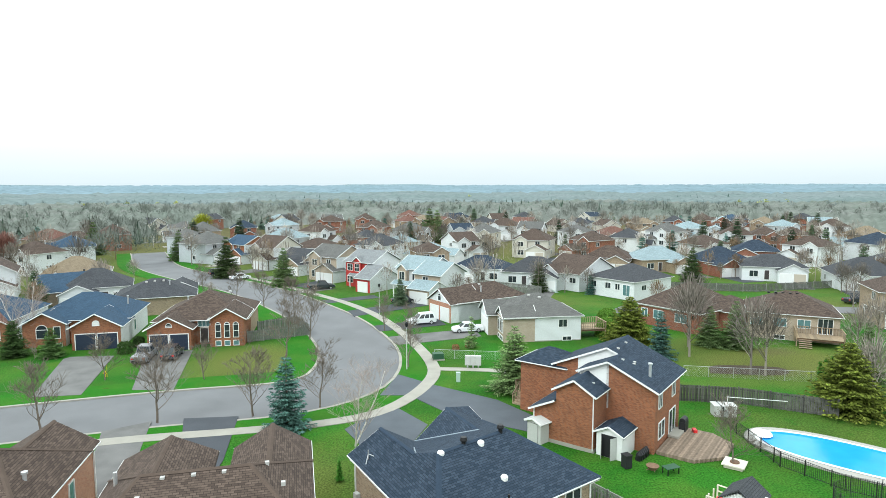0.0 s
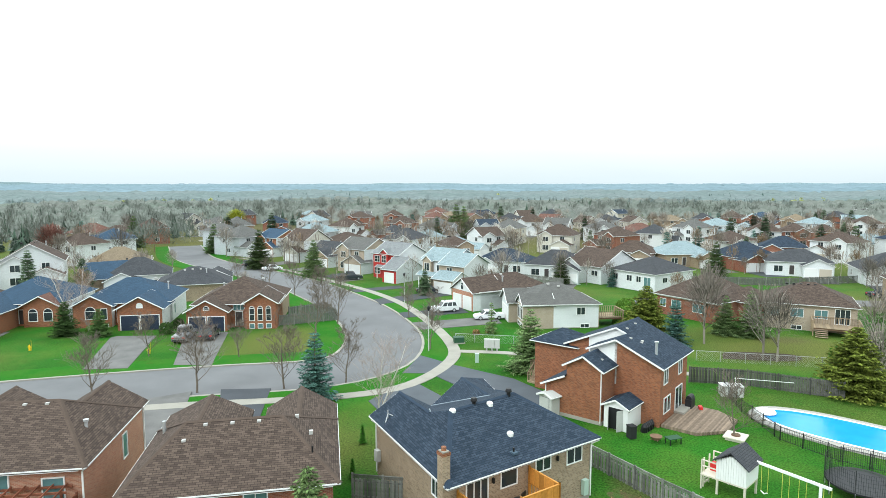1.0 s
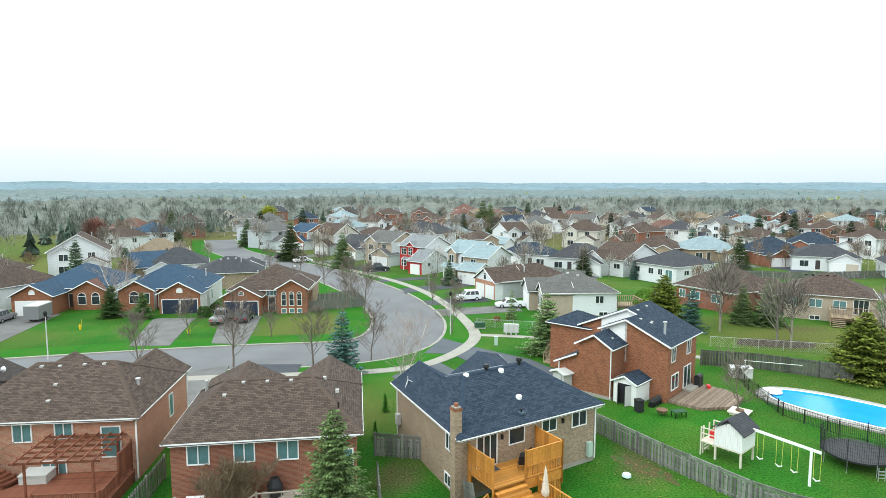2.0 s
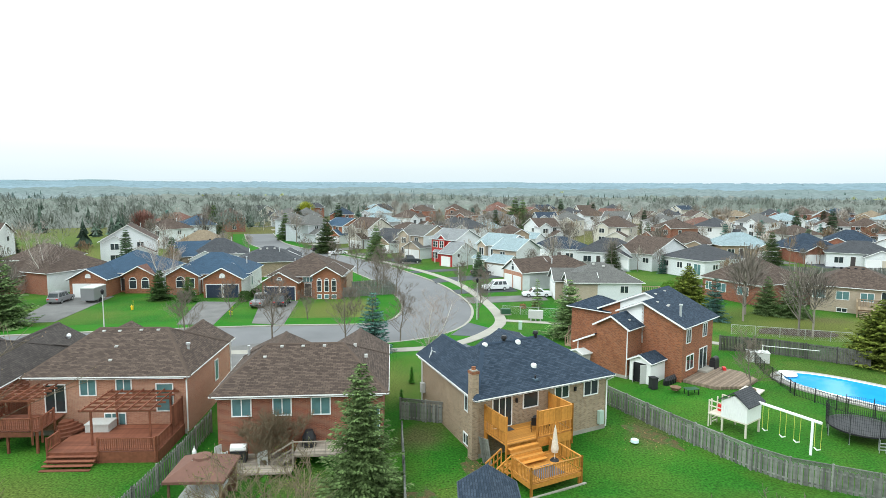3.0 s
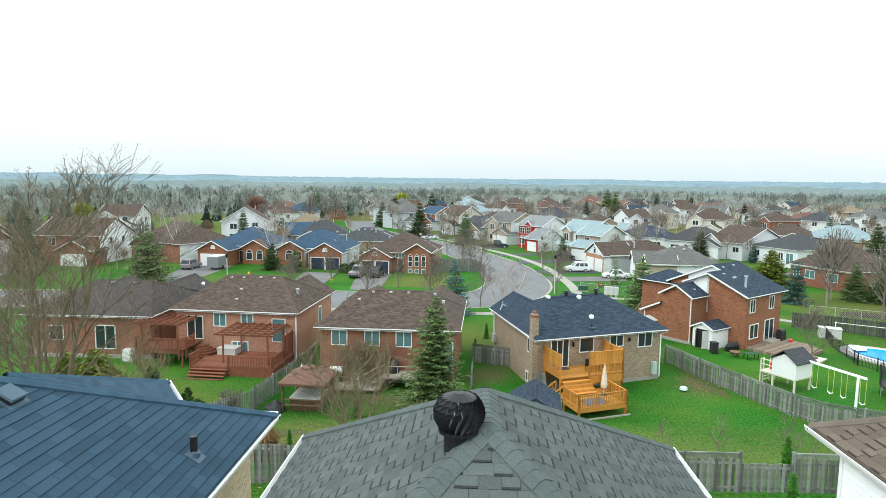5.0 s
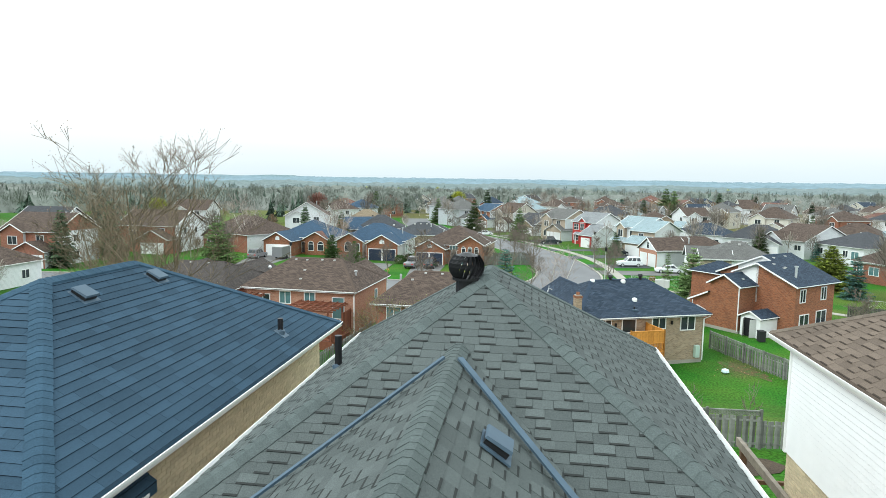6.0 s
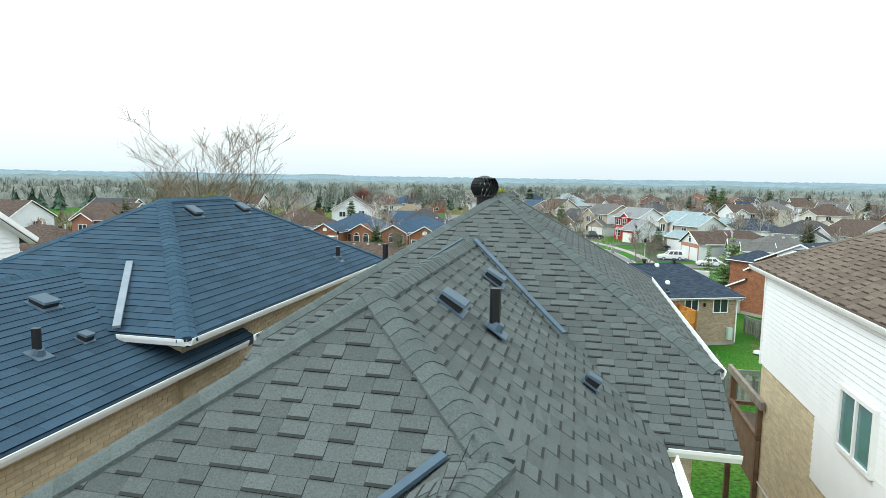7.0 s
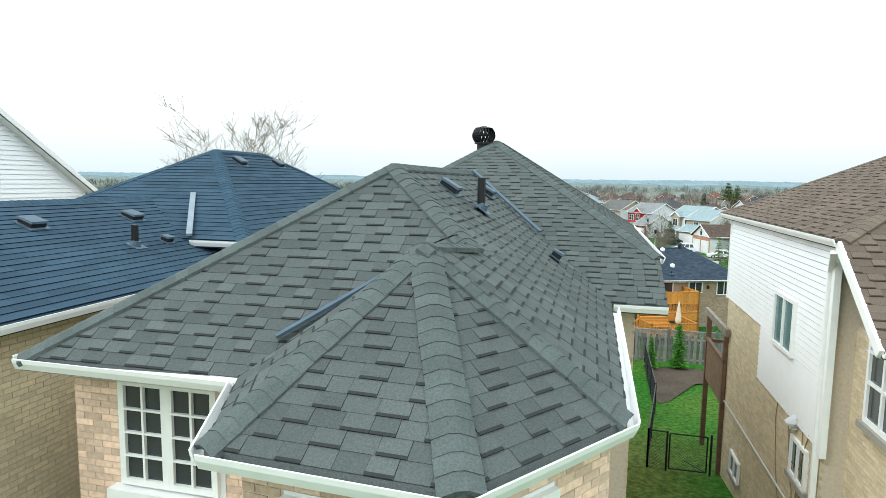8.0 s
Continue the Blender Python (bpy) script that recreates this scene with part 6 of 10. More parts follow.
# ---- houses across the street ----
def navy_house():
    h = base("house", at(-45.7, 85.0, 12, 0), "orange brick bungalow with a blue roof and two dark garage doors", "house", "suburban houses")
    O, W, R = "brick_orange", "siding_white", "roof_blue"
    top = block(h, (-9.0, 3.6, -1.6, 9.0), -0.3, 3.3, "hip", 0.52, [O, W, W, W], R)
    g = (-2.3, 3.6, -5.7, 0)
    block(h, g, -0.3, 3.0, "gable_y", 0.55, [O, W, W, O], R, O)
    for k in (-1, 1):
        garage_door(h, SIDES["s"](g), 2.95 + k * 1.32, 2.35, 2.1, "garage_navy")
    window(h, SIDES["s"](g), 2.95, 3.2, 0.75, 0.25, "garage_white", arch=True)
    g = (-9.0, -3.9, -3.0, 0)
    block(h, g, -0.3, 3.1, "gable_y", 0.55, [O, W, W, O], R, O)
    s = SIDES["s"](g)
    window(h, s, 2.3, 1.25, 1.3, 1.1, "glass_dark", arch=True)
    window(h, s, 4.1, 1.2, 0.75, 1.5, "glass_dark")
    window(h, s, 4.2, 0.0, 0.8, 0.45, "glass_dark")
    entry_door(h, ((-3.9, -1.65), (1, 0)), 0.8, 0.3, mat="trim_white")
    window(h, SIDES["e"]((-9, 3.6, -1.6, 9)), 3.0, 0.9, 0.8, 1.5, "curtain_glass")
    vent_pipe(h, 2.4, 3.2, top - 1.6, 0.8, 0.1)
    roof_vents(h, [(0.3, 4.5, top - 0.4)], "vent_pale")


def arch_window_house():
    h = base("house", at(-30.4, 86.5, 8, 0), "orange brick house with brown roof and tall arched windows", "house", "suburban houses")
    O, R = "brick_orange", "roof_brown"
    top = block(h, (-7.2, 4.6, -4.6, 7.5), -0.3, 3.4, "hip", 0.5, [O, "brick_tan", "brick_tan", "brick_tan"], R)
    g = (-7.4, -2.0, -7.2, 0)
    block(h, g, -0.3, 2.8, "gable_y", 0.55, O, R)
    for k in (-1, 1):
        garage_door(h, SIDES["s"](g), 2.7 + k * 1.25, 2.2, 2.1, "garage_navy")
    window(h, SIDES["s"](g), 2.7, 3.1, 0.7, 0.12, "glass_dark", arch=True)
    g = (0.3, 4.6, -6.2, 0)
    block(h, g, -0.3, 3.7, "gable_y", 0.6, O, R)
    s = SIDES["s"](g)
    for k in (-1, 0, 1):
        window(h, s, 2.1 + k * 1.15, 1.25, 0.62, 1.7, "glass_dark", arch=True, rows=2)
        window(h, s, 2.1 + k * 1.15, 0.15, 0.62, 0.6, "curtain_glass")
    window(h, ((-2.0, -4.6), (1, 0)), 1.15, 2.5, 1.5, 0.75, "curtain_glass", 3)
    entry_door(h, ((-2.0, -4.6), (1, 0)), 1.15, 0.2)
    for a in (0.35, 4.25):
        for j in range(7):
            Geo().box(a - 0.22 + 0.3 - 0.3, -6.235, 0.2 + j * 0.5, a + 0.22, -6.2, 0.45 + j * 0.5).ob("quoin", "brick_red", h)
    vent_pipe(h, -4.4, 2.2, top - 1.9, 0.7, 0.1)
    roof_vents(h, [(1.5, 2.0, top - 0.5)], "vent_pale")


def blue_side_house():
    h = base("house", at(-63.0, 84, 10, 0), "orange brick bungalow with blue roof and white garage door", "house", "suburban houses")
    O, W, R = "brick_orange", "siding_white", "roof_blue"
    block(h, (-5.8, 5.6, -2.5, 9.5), -0.3, 3.3, "hip", 0.52, [O, W, W, W], R)
    g = (-5.8, -0.2, -7.3, 0)
    block(h, g, -0.3, 2.9, "gable_y", 0.55, O, R)
    garage_door(h, SIDES["s"](g), 2.9, 4.6, 2.15, "garage_white")
    window(h, SIDES["s"](g), 2.9, 3.2, 0.7, 0.2, "garage_white", arch=True)
    g = (1.0, 5.6, -3.6, 0)
    block(h, g, -0.3, 3.1, "gable_y", 0.55, O, "roof_rust")
    for k in (-1, 1):
        window(h, SIDES["s"](g), 2.3 + k * 1.0, 0.9, 1.1, 1.2, "glass_dark", arch=True)
    entry_door(h, ((-0.2, -2.5), (1, 0)), 0.6, 0.3)


def brown_left_houses():
    h = base("house", at(-77.0, 82.5, -16, 0), "white-sided house with brown roof and a brick front gable", "house", "suburban houses")
    block(h, (-6, 6, -4, 8), -0.3, 3.6, "hip", 0.55, ["brick_red", "siding_white", "siding_white", "siding_white"], "roof_brown")
    g = (-5.5, 0.5, -6.5, 0)
    block(h, g, -0.3, 3.0, "gable_y", 0.6, "brick_red", "roof_brown")
    for k in (-1, 1):
        window(h, SIDES["s"](g), 3.0 + k * 0.9, 0.9, 1.1, 1.4, "glass_dark", arch=True)
    window(h, SIDES["e"]((-6, 6, -4, 8)), 5, 1.0, 1.2, 1.1, bars=2)
    h = base("house", at(-91.5, 73.5, 14, 0), "two-storey white-sided house with brown roof and brick porch", "house", "suburban houses")
    b = (-6, 6, -4, 7)
    block(h, b, -0.3, 5.2, "gable_x", 0.5, ["brick_red", "siding_white", "siding_white", "siding_white"], "roof_brown", "siding_white")
    for k in (-1, 1):
        window(h, SIDES["s"](b), 6 + k * 3, 3.4, 1.5, 1.3, bars=2)
        window(h, SIDES["e"](b), 5.5 + k * 2, 3.4, 0.9, 1.2)
    block(h, (0, 6, -7, -2), -0.3, 2.8, "gable_y", 0.55, "brick_red", "roof_brown")
    garage_door(h, ((0, -7), (1, 0)), 3, 4.6)


def dark_roof_house():
    h = base("house", at(-47, 104.5, 20, 0), "tan brick bungalow with a low dark blue roof", "house", "suburban houses")
    b = (-6, 6.2, -3.5, 7)
    top = block(h, b, -0.3, 3.0, "hip", 0.45, "brick_tan", "roof_charcoal")
    block(h, (1.5, 6.2, 4, 10.5), -0.3, 3.0, "gable_y", 0.5, "brick_tan", "roof_charcoal")
    roof_vents(h, [(-1.5, 0.6, top - 0.5), (-0.2, 0.8, top - 0.4), (1.2, 0.7, top - 0.4)], "vent_pale")
    vent_pipe(h, 2.2, -0.4, top - 1.1, 0.8, 0.1)
    h = base("house", at(-66, 112, 40, 0), "tan brick house with a blue roof behind a pool fence", "house", "suburban houses")
    b = (-5, 5, -5, 5)
    block(h, b, -0.3, 3.1, "gable_x", 0.5, "brick_tan", "roof_blue", "siding_white")
    for k in (-1, 1):
        window(h, SIDES["s"](b), 5 + k * 2.2, 1.0, 1.1, 1.1, bars=2)


def red_front_house():
    h = base("house", at(-13.0, 127.0, -38, 0), "two-storey house, red front, white sides and grey roof", "house", "suburban houses")
    W = "siding_white"
    b = (-6.4, 1.4, 0, 8.5)
    block(h, b, -0.3, 5.4, "gable_x", 0.5, ["siding_red", W, W, W], "roof_lightgrey", W)
    s = SIDES["s"](b)
    block(h, (-3.8, -1.6, -0.35, 3), 2.9, 5.5, "gable_y", 0.8, ["siding_red", "siding_red", W, "siding_red"], "roof_lightgrey", "siding_red", 0.25)
    window(h, ((-3.8, -0.35), (1, 0)), 1.1, 3.5, 1.2, 1.5, bars=2, rows=2)
    for a, z in ((1.3, 3.5), (6.5, 3.5), (1.3, 0.9), (6.5, 0.9)):
        window(h, s, a, z, 1.5, 1.3, bars=2, rows=2)
    block(h, (-4.2, -1.2, -1.4, 0), 2.45, 2.6, "gable_x", 0.5, "trim_white", "roof_lightgrey", None, 0.2)
    for a in (-4.0, -1.4):
        Geo().box(a - 0.08, -1.3, 0, a + 0.08, -1.14, 2.5).ob("porch_post", "trim_white", h)
    entry_door(h, s, 3.7, 0.3, mat="red_plastic")
    g = (0.6, 4.6, -4.2, 4.0)
    block(h, g, -0.3, 2.8, "gable_x", 0.55, ["siding_red", W, W, "siding_red"], "roof_lightgrey", W, 0.3)
    garage_door(h, SIDES["s"](g), 2.0, 2.6, 2.1, "garage_white")


def pale_roof_house():
    h = base("house", at(-3.6, 110.8, -38, 0), "two-storey white-sided house with pale blue-grey roof and stone front", "house", "suburban houses")
    W, R, S = "siding_white", "roof_lightblue", "brick_beige"
    b = (-7.0, 0.8, 4.5, 12.5)
    block(h, b, -0.3, 5.5, "gable_x", 0.5, [W, W, W, W], R, W)
    c = (-1.5, 4.6, 3.2, 11.0)
    block(h, c, -0.3, 5.0, "gable_x", 0.5, [S, W, W, S], R, W)
    g = (-0.4, 4.4, 0, 5)
    block(h, g, -0.3, 2.7, "gable_x", 0.5, [S, W, W, S], R, W, 0.3)
    garage_door(h, SIDES["s"](g), 2.4, 4.0, 2.1, "garage_white")
    e = (-6.2, -4.0, 3.7, 6)
    block(h, e, -0.3, 5.4, "gable_y", 0.8, S, R, S, 0.25)
    window(h, SIDES["s"](e), 1.1, 3.4, 1.2, 1.5, bars=2)
    window(h, SIDES["s"](c), 2.6, 3.5, 1.2, 1.0, bars=2)
    window(h, SIDES["s"](b), 4.4, 3.4, 1.0, 1.4, bars=2)
    block(h, (-6.6, -1.0, 2.4, 4.6), 2.5, 2.65, "gable_x", 0.5, W, R, None, 0.2)
    for a in (-6.3, -3.7, -1.3):
        Geo().box(a - 0.09, 2.5, 0, a + 0.09, 2.68, 2.5).ob("porch_post", "trim_white", h)
    entry_door(h, ((-7, 4.5), (1, 0)), 4.2, 0.3)


def brown_garage_house():
    h = base("house", at(3.3, 93.3, -58, 0), "white-sided bungalow with brown roof and brick garage front", "house", "suburban houses")
    W, R, S = "siding_white", "roof_brown", "brick_pink"
    b = (-7.2, 0, 1.5, 15.0)
    top = block(h, b, -0.3, 3.1, "hip", 0.55, [S, W, W, W], R)
    g = (-6.4, 0, 0, 6)
    block(h, g, -0.3, 3.0, "gable_y", 0.6, [S, W, W, S], R, W, 0.35)
    for k in (-1, 1):
        garage_door(h, SIDES["s"](g), 3.2 + k * 1.5, 2.4, 2.2, "garage_white")
    window(h, SIDES["s"](g), 3.2, 3.2, 0.8, 0.7, "glass_dark", arch=True)
    vent_pipe(h, -1.6, 7.0, 4.1, 0.9, 0.12)
    roof_vents(h, [(-3.2, 7.8, top - 0.2)], "vent_pale")


def stone_front_house():
    h = base("house", at(10.5, 81.5, -83.4, 0), "white-sided bungalow with grey shingle roof and stone front", "house", "suburban houses")
    W, R, S = "siding_white", "roof_grey", "brick_beige"
    b = (-9.2, 0, 0, 10.6)
    top = block(h, b, -0.3, 3.5, "hip", 0.5, [S, W, W, W], R)
    g = (-9.6, -4.4, -1.6, 6)
    block(h, g, -0.3, 3.0, "gable_y", 0.6, [W, S, W, S], R, W, 0.35)
    garage_door(h, SIDES["s"](g), 2.6, 4.4, 2.2, "garage_white")
    c = (-3.9, 0.05, -0.35, 4)
    block(h, c, -0.3, 3.4, "gable_y", 0.6, S, R, W, 0.3)
    for k in (-1, 0, 1):
        window(h, SIDES["s"](c), 1.9 + k * 1.0, 1.2, 0.8, 1.5, "glass_dark", arch=True)
        window(h, SIDES["s"](c), 1.9 + k * 1.0, 0.1, 0.8, 0.5, "glass_dark")
    e = SIDES["e"](b)
    window(h, e, 8.0, 1.95, 1.15, 1.0, "glass_dark", 2)
    window(h, e, 8.6, 0.05, 1.2, 0.5, "glass_dark", 2)
    Geo().box(-0.02, 0, -0.3, 0.03, 10.6, 0.1).ob("foundation", "concrete", h)
    roof_vents(h, [(-3.4, 5.6, top - 0.5), (-4.0, 4.2, top - 0.25)], "vent_pale")
    d = base("deck", at(10.5, 81.5, -83.4, 0), "brown wooden rear deck with slatted rail", "deck")
    boards_mid(d, -4.2, -0.6, 10.75, 14.6, 1.3)


def boards_mid(d, x0, x1, y0, y1, z):
    """A far deck: boards, joists under it, posts and a slatted rail."""
    n = int((x1 - x0) / 0.4)
    for i in range(n):
        a = x0 + (x1 - x0) * i / n
        Geo().box(a + 0.01, y0, z - 0.05, a + (x1 - x0) / n - 0.01, y1, z).ob("board", "wood_tan", d)
    Geo().box(x0 + 0.1, y0 + 0.1, z - 0.3, x1 - 0.1, y1 - 0.1, z - 0.06).ob("joists", "wood_brown", d)
    for x in (x0 + 0.1, x1 - 0.1):
        for y in (y0 + 0.1, y1 - 0.1):
            Geo().box(x - 0.07, y - 0.07, -0.2, x + 0.07, y + 0.07, z + 0.95).ob("post", "wood_tan", d)
    for a, b in (((x0, y1), (x1, y1)), ((x1, y0), (x1, y1)), ((x0, y0), (x0, y1))):
        Geo().bar((*a, z + 0.95), (*b, z + 0.95), 0.1, 0.06).ob("top_rail", "wood_tan", d)
        k = int(math.hypot(b[0] - a[0], b[1] - a[1]) / 0.3)
        for i in range(k):
            p = Vector((*a, 0)).lerp(Vector((*b, 0)), (i + 0.5) / k)
            Geo().box(p.x - 0.03, p.y - 0.03, z, p.x + 0.03, p.y + 0.03, z + 0.93).ob("baluster", "wood_tan", d)


def right_houses():
    h = base("house", at(32.7, 93.3, -55, 0), "red brick bungalow with a steep brown shingle roof", "house", "suburban houses")
    b = (0, 10.5, 0, 11)
    top = block(h, b, -0.3, 3.2, "hip", 0.62, "brick_red", "roof_brown")
    block(h, (7, 13, 5, 12), -0.3, 3.0, "hip", 0.55, "brick_red", "roof_brown")
    for a, w in ((1.2, 1.0), (3.6, 1.6), (7.4, 1.8)):
        window(h, SIDES["s"](b), a, 1.3, w, 1.2, "curtain_glass", 2)
    Geo().box(-0.05, -0.06, 2.9, 10.55, 0.02, 3.15).ob("trim_board", "trim_white", h)
    h = base("house", at(45.2, 83.8, -26, 0), "beige brick bungalow with brown roof and patio door", "house", "suburban houses")
    b = (0, 11.0, 0, 9.5)
    block(h, b, -0.3, 3.7, "hip", 0.5, "brick_beige", "roof_brown")
    s = SIDES["s"](b)
    for a, w in ((1.0, 1.5), (3.9, 1.5), (6.8, 1.5)):
        window(h, s, a, 1.9, w, 1.1, "curtain_glass", 2)
    window(h, s, 9.3, 1.3, 1.7, 2.0, "glass_dark", 3)
    window(h, s, 3.9, 0.1, 1.2, 0.5, "glass_dark", 2)
    roof_vents(h, [(2.6 + 0.9 * k, 4.2, 5.9) for k in range(5)])
    d = base("deck", at(45.2, 83.8, -26, 0), "weathered wooden deck with steps behind a bungalow", "deck")
    boards_mid(d, 5.6, 11.2, -3.2, -0.1, 1.2)
    for k in range(5):
        Geo().box(5.9, -3.4 - 0.28 * k, 1.0 - 0.2 * k - 0.05, 7.4, -3.1 - 0.28 * k, 1.0 - 0.2 * k).ob("step", "wood_tan", d)
    h = base("house", at(31.8, 119.3, -54, 0), "white-sided bungalow with a charcoal shingle roof", "house", "suburban houses")
    b = (0, 10.5, 0, 12)
    block(h, b, -0.3, 3.6, "hip", 0.45, "siding_white", "roof_charcoal")
    for a, w in ((1.2, 1.2), (4.6, 1.2), (6.8, 1.0)):
        window(h, SIDES["s"](b), a, 1.7, w, 1.1, bars=2)
    window(h, SIDES["s"](b), 8.8, 0.8, 1.5, 2.0, "curtain_glass", 2)
    window(h, SIDES["e"](b), 3.0, 1.8, 1.4, 0.9, bars=2)
    h = base("house", at(24.6, 128.5, -54, 0), "white-sided house with arched gable windows and brown roof", "house", "suburban houses")
    b = (0, 9.5, 0, 12)
    block(h, b, -0.3, 3.6, "gable_x", 0.5, "siding_white", "roof_brown", "siding_white")
    g = (0.6, 5.6, -2.0, 4)
    block(h, g, -0.3, 3.6, "gable_y", 0.6, "siding_white", "roof_brown", "siding_white")
    for k in (-1, 0, 1):
        window(h, SIDES["s"](g), 2.5 + k * 1.2, 1.4, 0.9, 1.6, arch=k == 0)
    window(h, SIDES["s"](b), 7.8, 1.7, 1.6, 1.0, bars=2)
    d = base("deck", at(24.6, 128.5, -54, 0), "mint green painted deck with stairs", "deck")
    Geo().box(0.8, -4.6, 0.9, 5.4, -2.05, 1.05).ob("platform", "utility_mint", d)
    for x in (0.9, 5.3):
        Geo().box(x - 0.08, -4.55, -0.2, x + 0.08, -4.4, 2.0).ob("post", "utility_mint", d)
    for k in range(18):
        Geo().box(0.95 + k * 0.25, -4.55, 1.05, 1.0 + k * 0.25, -4.48, 1.95).ob("baluster", "utility_mint", d)
    Geo().bar((0.8, -4.5, 1.97), (5.4, -4.5, 1.97), 0.1).ob("top_rail", "utility_mint", d)
    for k in range(6):
        Geo().box(5.4 + 0.28 * k, -4.5, 0.75 - 0.15 * k, 5.7 + 0.28 * k, -3.3, 0.8 - 0.15 * k).ob("step", "utility_mint", d)


coursed("roof_lightgrey", (0.24, 0.25, 0.255), (0.19, 0.2, 0.205), (0.09, 0.09, 0.095), 0.33, 0.145, 0.012, 0.95, 0.5, 0.16)
navy_house()
arch_window_house()
blue_side_house()
brown_left_houses()
dark_roof_house()
plain_house(-80, 31, 14, 13, 10, 1, "roof_brown", "siding_white", -1, seed=301, label="white-sided bungalow with a wide brown hip roof")
plain_house(-93, 52, 14, 10, 10, 2, "roof_brown", "brick_red", 1, "siding_white", "gable_x", 302, "two-storey brick-fronted white-sided house with brown roof")
plain_house(-112, 66, 14, 10, 10, 2, "roof_charcoal", "siding_white", 1, None, "gable_x", 303, "two-storey white-sided house with a charcoal roof")
plain_house(-98, 28, 14, 11, 10, 1, "roof_brown", "brick_red", 1, None, "hip", 321, "one-storey red brick house with a wide brown roof")
plain_house(-112, 44, 14, 10, 10, 2, "roof_brown", "siding_white", -1, None, "gable_x", 322, "two-storey white-sided house with a brown gable roof")
plain_house(-126, 22, 14, 10, 10, 2, "roof_charcoal", "brick_tan", 1, None, "hip", 323, "two-storey tan brick house with a charcoal roof")
plain_house(-142, 48, 14, 10, 10, 1, "roof_grey", "siding_white", 1, None, "hip", 324, "white-sided bungalow with a grey shingle roof")
plain_house(-96, 6, 14, 11, 10, 1, "roof_charcoal", "siding_white", 1, None, "hip", 325, "white-sided bungalow with a charcoal roof")
plain_house(-118, 2, 14, 10, 10, 2, "roof_brown", "brick_red", -1, None, "gable_x", 326, "two-storey red brick house with a brown roof")
plain_house(-106, 84, 14, 10, 10, 1, "roof_brown", "brick_red", 1, None, "hip", 304, "one-storey red brick house with a brown roof")
plain_house(-122, 100, 20, 10, 10, 1, "roof_blue", "brick_red", -1, None, "hip", 305, "one-storey red brick house with a blue roof")
plain_house(-128, 122, 20, 10, 10, 2, "roof_brown", "siding_white", 1, None, "gable_x", 306, "two-storey white-sided house with a brown roof")
plain_house(-92, 100, 20, 11, 10, 1, "roof_brown", "siding_white", 1, None, "hip", 307, "white-sided bungalow with a brown shingle roof")
plain_house(-86, 118, 30, 11, 10, 2, "roof_brown", "siding_white", 1, None, "gable_y", 308, "two-storey white-sided house with brown gable roof")
for hx, hy, st_, rf_, wl2, sd_, lb_ in ((-21.5, 141.5, 2, "roof_grey", "brick_beige", 311, "two-storey pale brick house with grey roof and white garage"), (-31.5, 152.5, 1, "roof_charcoal", "brick_tan", 312, "tan brick house with a charcoal gable roof"),
                                          (-41, 163.5, 2, "roof_brown", "siding_cream", 313, "two-storey cream-sided house with brown roof"), (-52, 175, 2, "roof_blue", "brick_orange", 314, "two-storey orange brick house with blue roof")):
    plain_house(hx, hy, -38, 9.0, 9.0, st_, rf_, wl2, 1, "siding_white", "gable_x", sd_, lb_)
red_front_house()
pale_roof_house()
brown_garage_house()
stone_front_house()
right_houses()

ROWS_A = [(-134, 217, 1, "tan_b", "rust"), (-121, 211, 1, "tan_b", "brown"), (-108, 210, 2, "red_b", "brown"), (-98, 153, 2, "white", "brown"), (-99, 170, 2, "white", "blue"),
          (-76, 132, 1, "white", "tan"), (-62, 114, 1, "white", "charcoal"), (-98, 245, 2, "grey", "grey"),
          (-84, 228, 2, "tan_b", "grey"), (-78, 198, 2, "grey", "grey"), (-64, 177, 2, "grey", "grey"), (-74, 244, 2, "red_b", "navy"), (-62, 258, 2, "grey", "lightblue"),
          (-46, 196, 2, "grey", "lightblue")]
ROWS_B = [(-14, 172, 2, "white", "charcoal"), (-34, 185, 1, "red_b", "brown"), (-46, 286, 2, "red_b", "brown"), (-32, 305, 2, "red_b", "brown"),
          (-22, 245, 2, "red_b", "brown"), (-11, 339, 2, "red_b", "rust"), (-7, 220, 2, "grey", "grey"), (0, 168, 1, "white", "lightblue"), (16, 319, 2, "grey", "navy"),
          (19, 213, 2, "cream", "grey"), (31, 250, 2, "white", "brown")]
ROWS_C = [(32, 185, 2, "cream", "brown"), (12, 138, 1, "white", "navy"), (23, 131, 1, "white", "charcoal"), (53, 217, 2, "white", "grey"), (49, 182, 2, "red_b", "brown"), (70, 231, 1, "red_b", "rust"), (94, 266, 2, "tan_b", "tan"), (64, 194, 2, "white", "charcoal"),
          (47, 157, 1, "tan_b", "brown"), (58, 154, 1, "tan_b", "lightblue"), (85, 216, 2, "white", "grey"), (72, 149, 1, "red_b", "navy"), (87, 191, 1, "white", "brown")]
ROWS_D = [(93, 171, 1, "red_b", "navy"), (113, 202, 2, "red_b", "brown"), (103, 202, 2, "white", "brown"),
          (104, 163, 2, "white", "brown"), (79, 138, 1, "white", "charcoal"), (92, 126, 1, "white", "charcoal"), (110, 140, 1, "cream", "charcoal"), (75, 92, 2, "tan_b", "brown"), (123, 180, 1, "cream", "lightblue"), (126, 168, 2, "white", "navy"),
          (147, 264, 2, "tan_b", "tan"), (164, 244, 2, "white", "brown"), (138, 228, 1, "red_b", "brown"), (166, 227, 1, "tan_b", "tan"), (144, 287, 2, "red_b", "blue"),
          (130, 287, 2, "red_b", "brown"), (99, 230, 2, "white", "lightblue")]
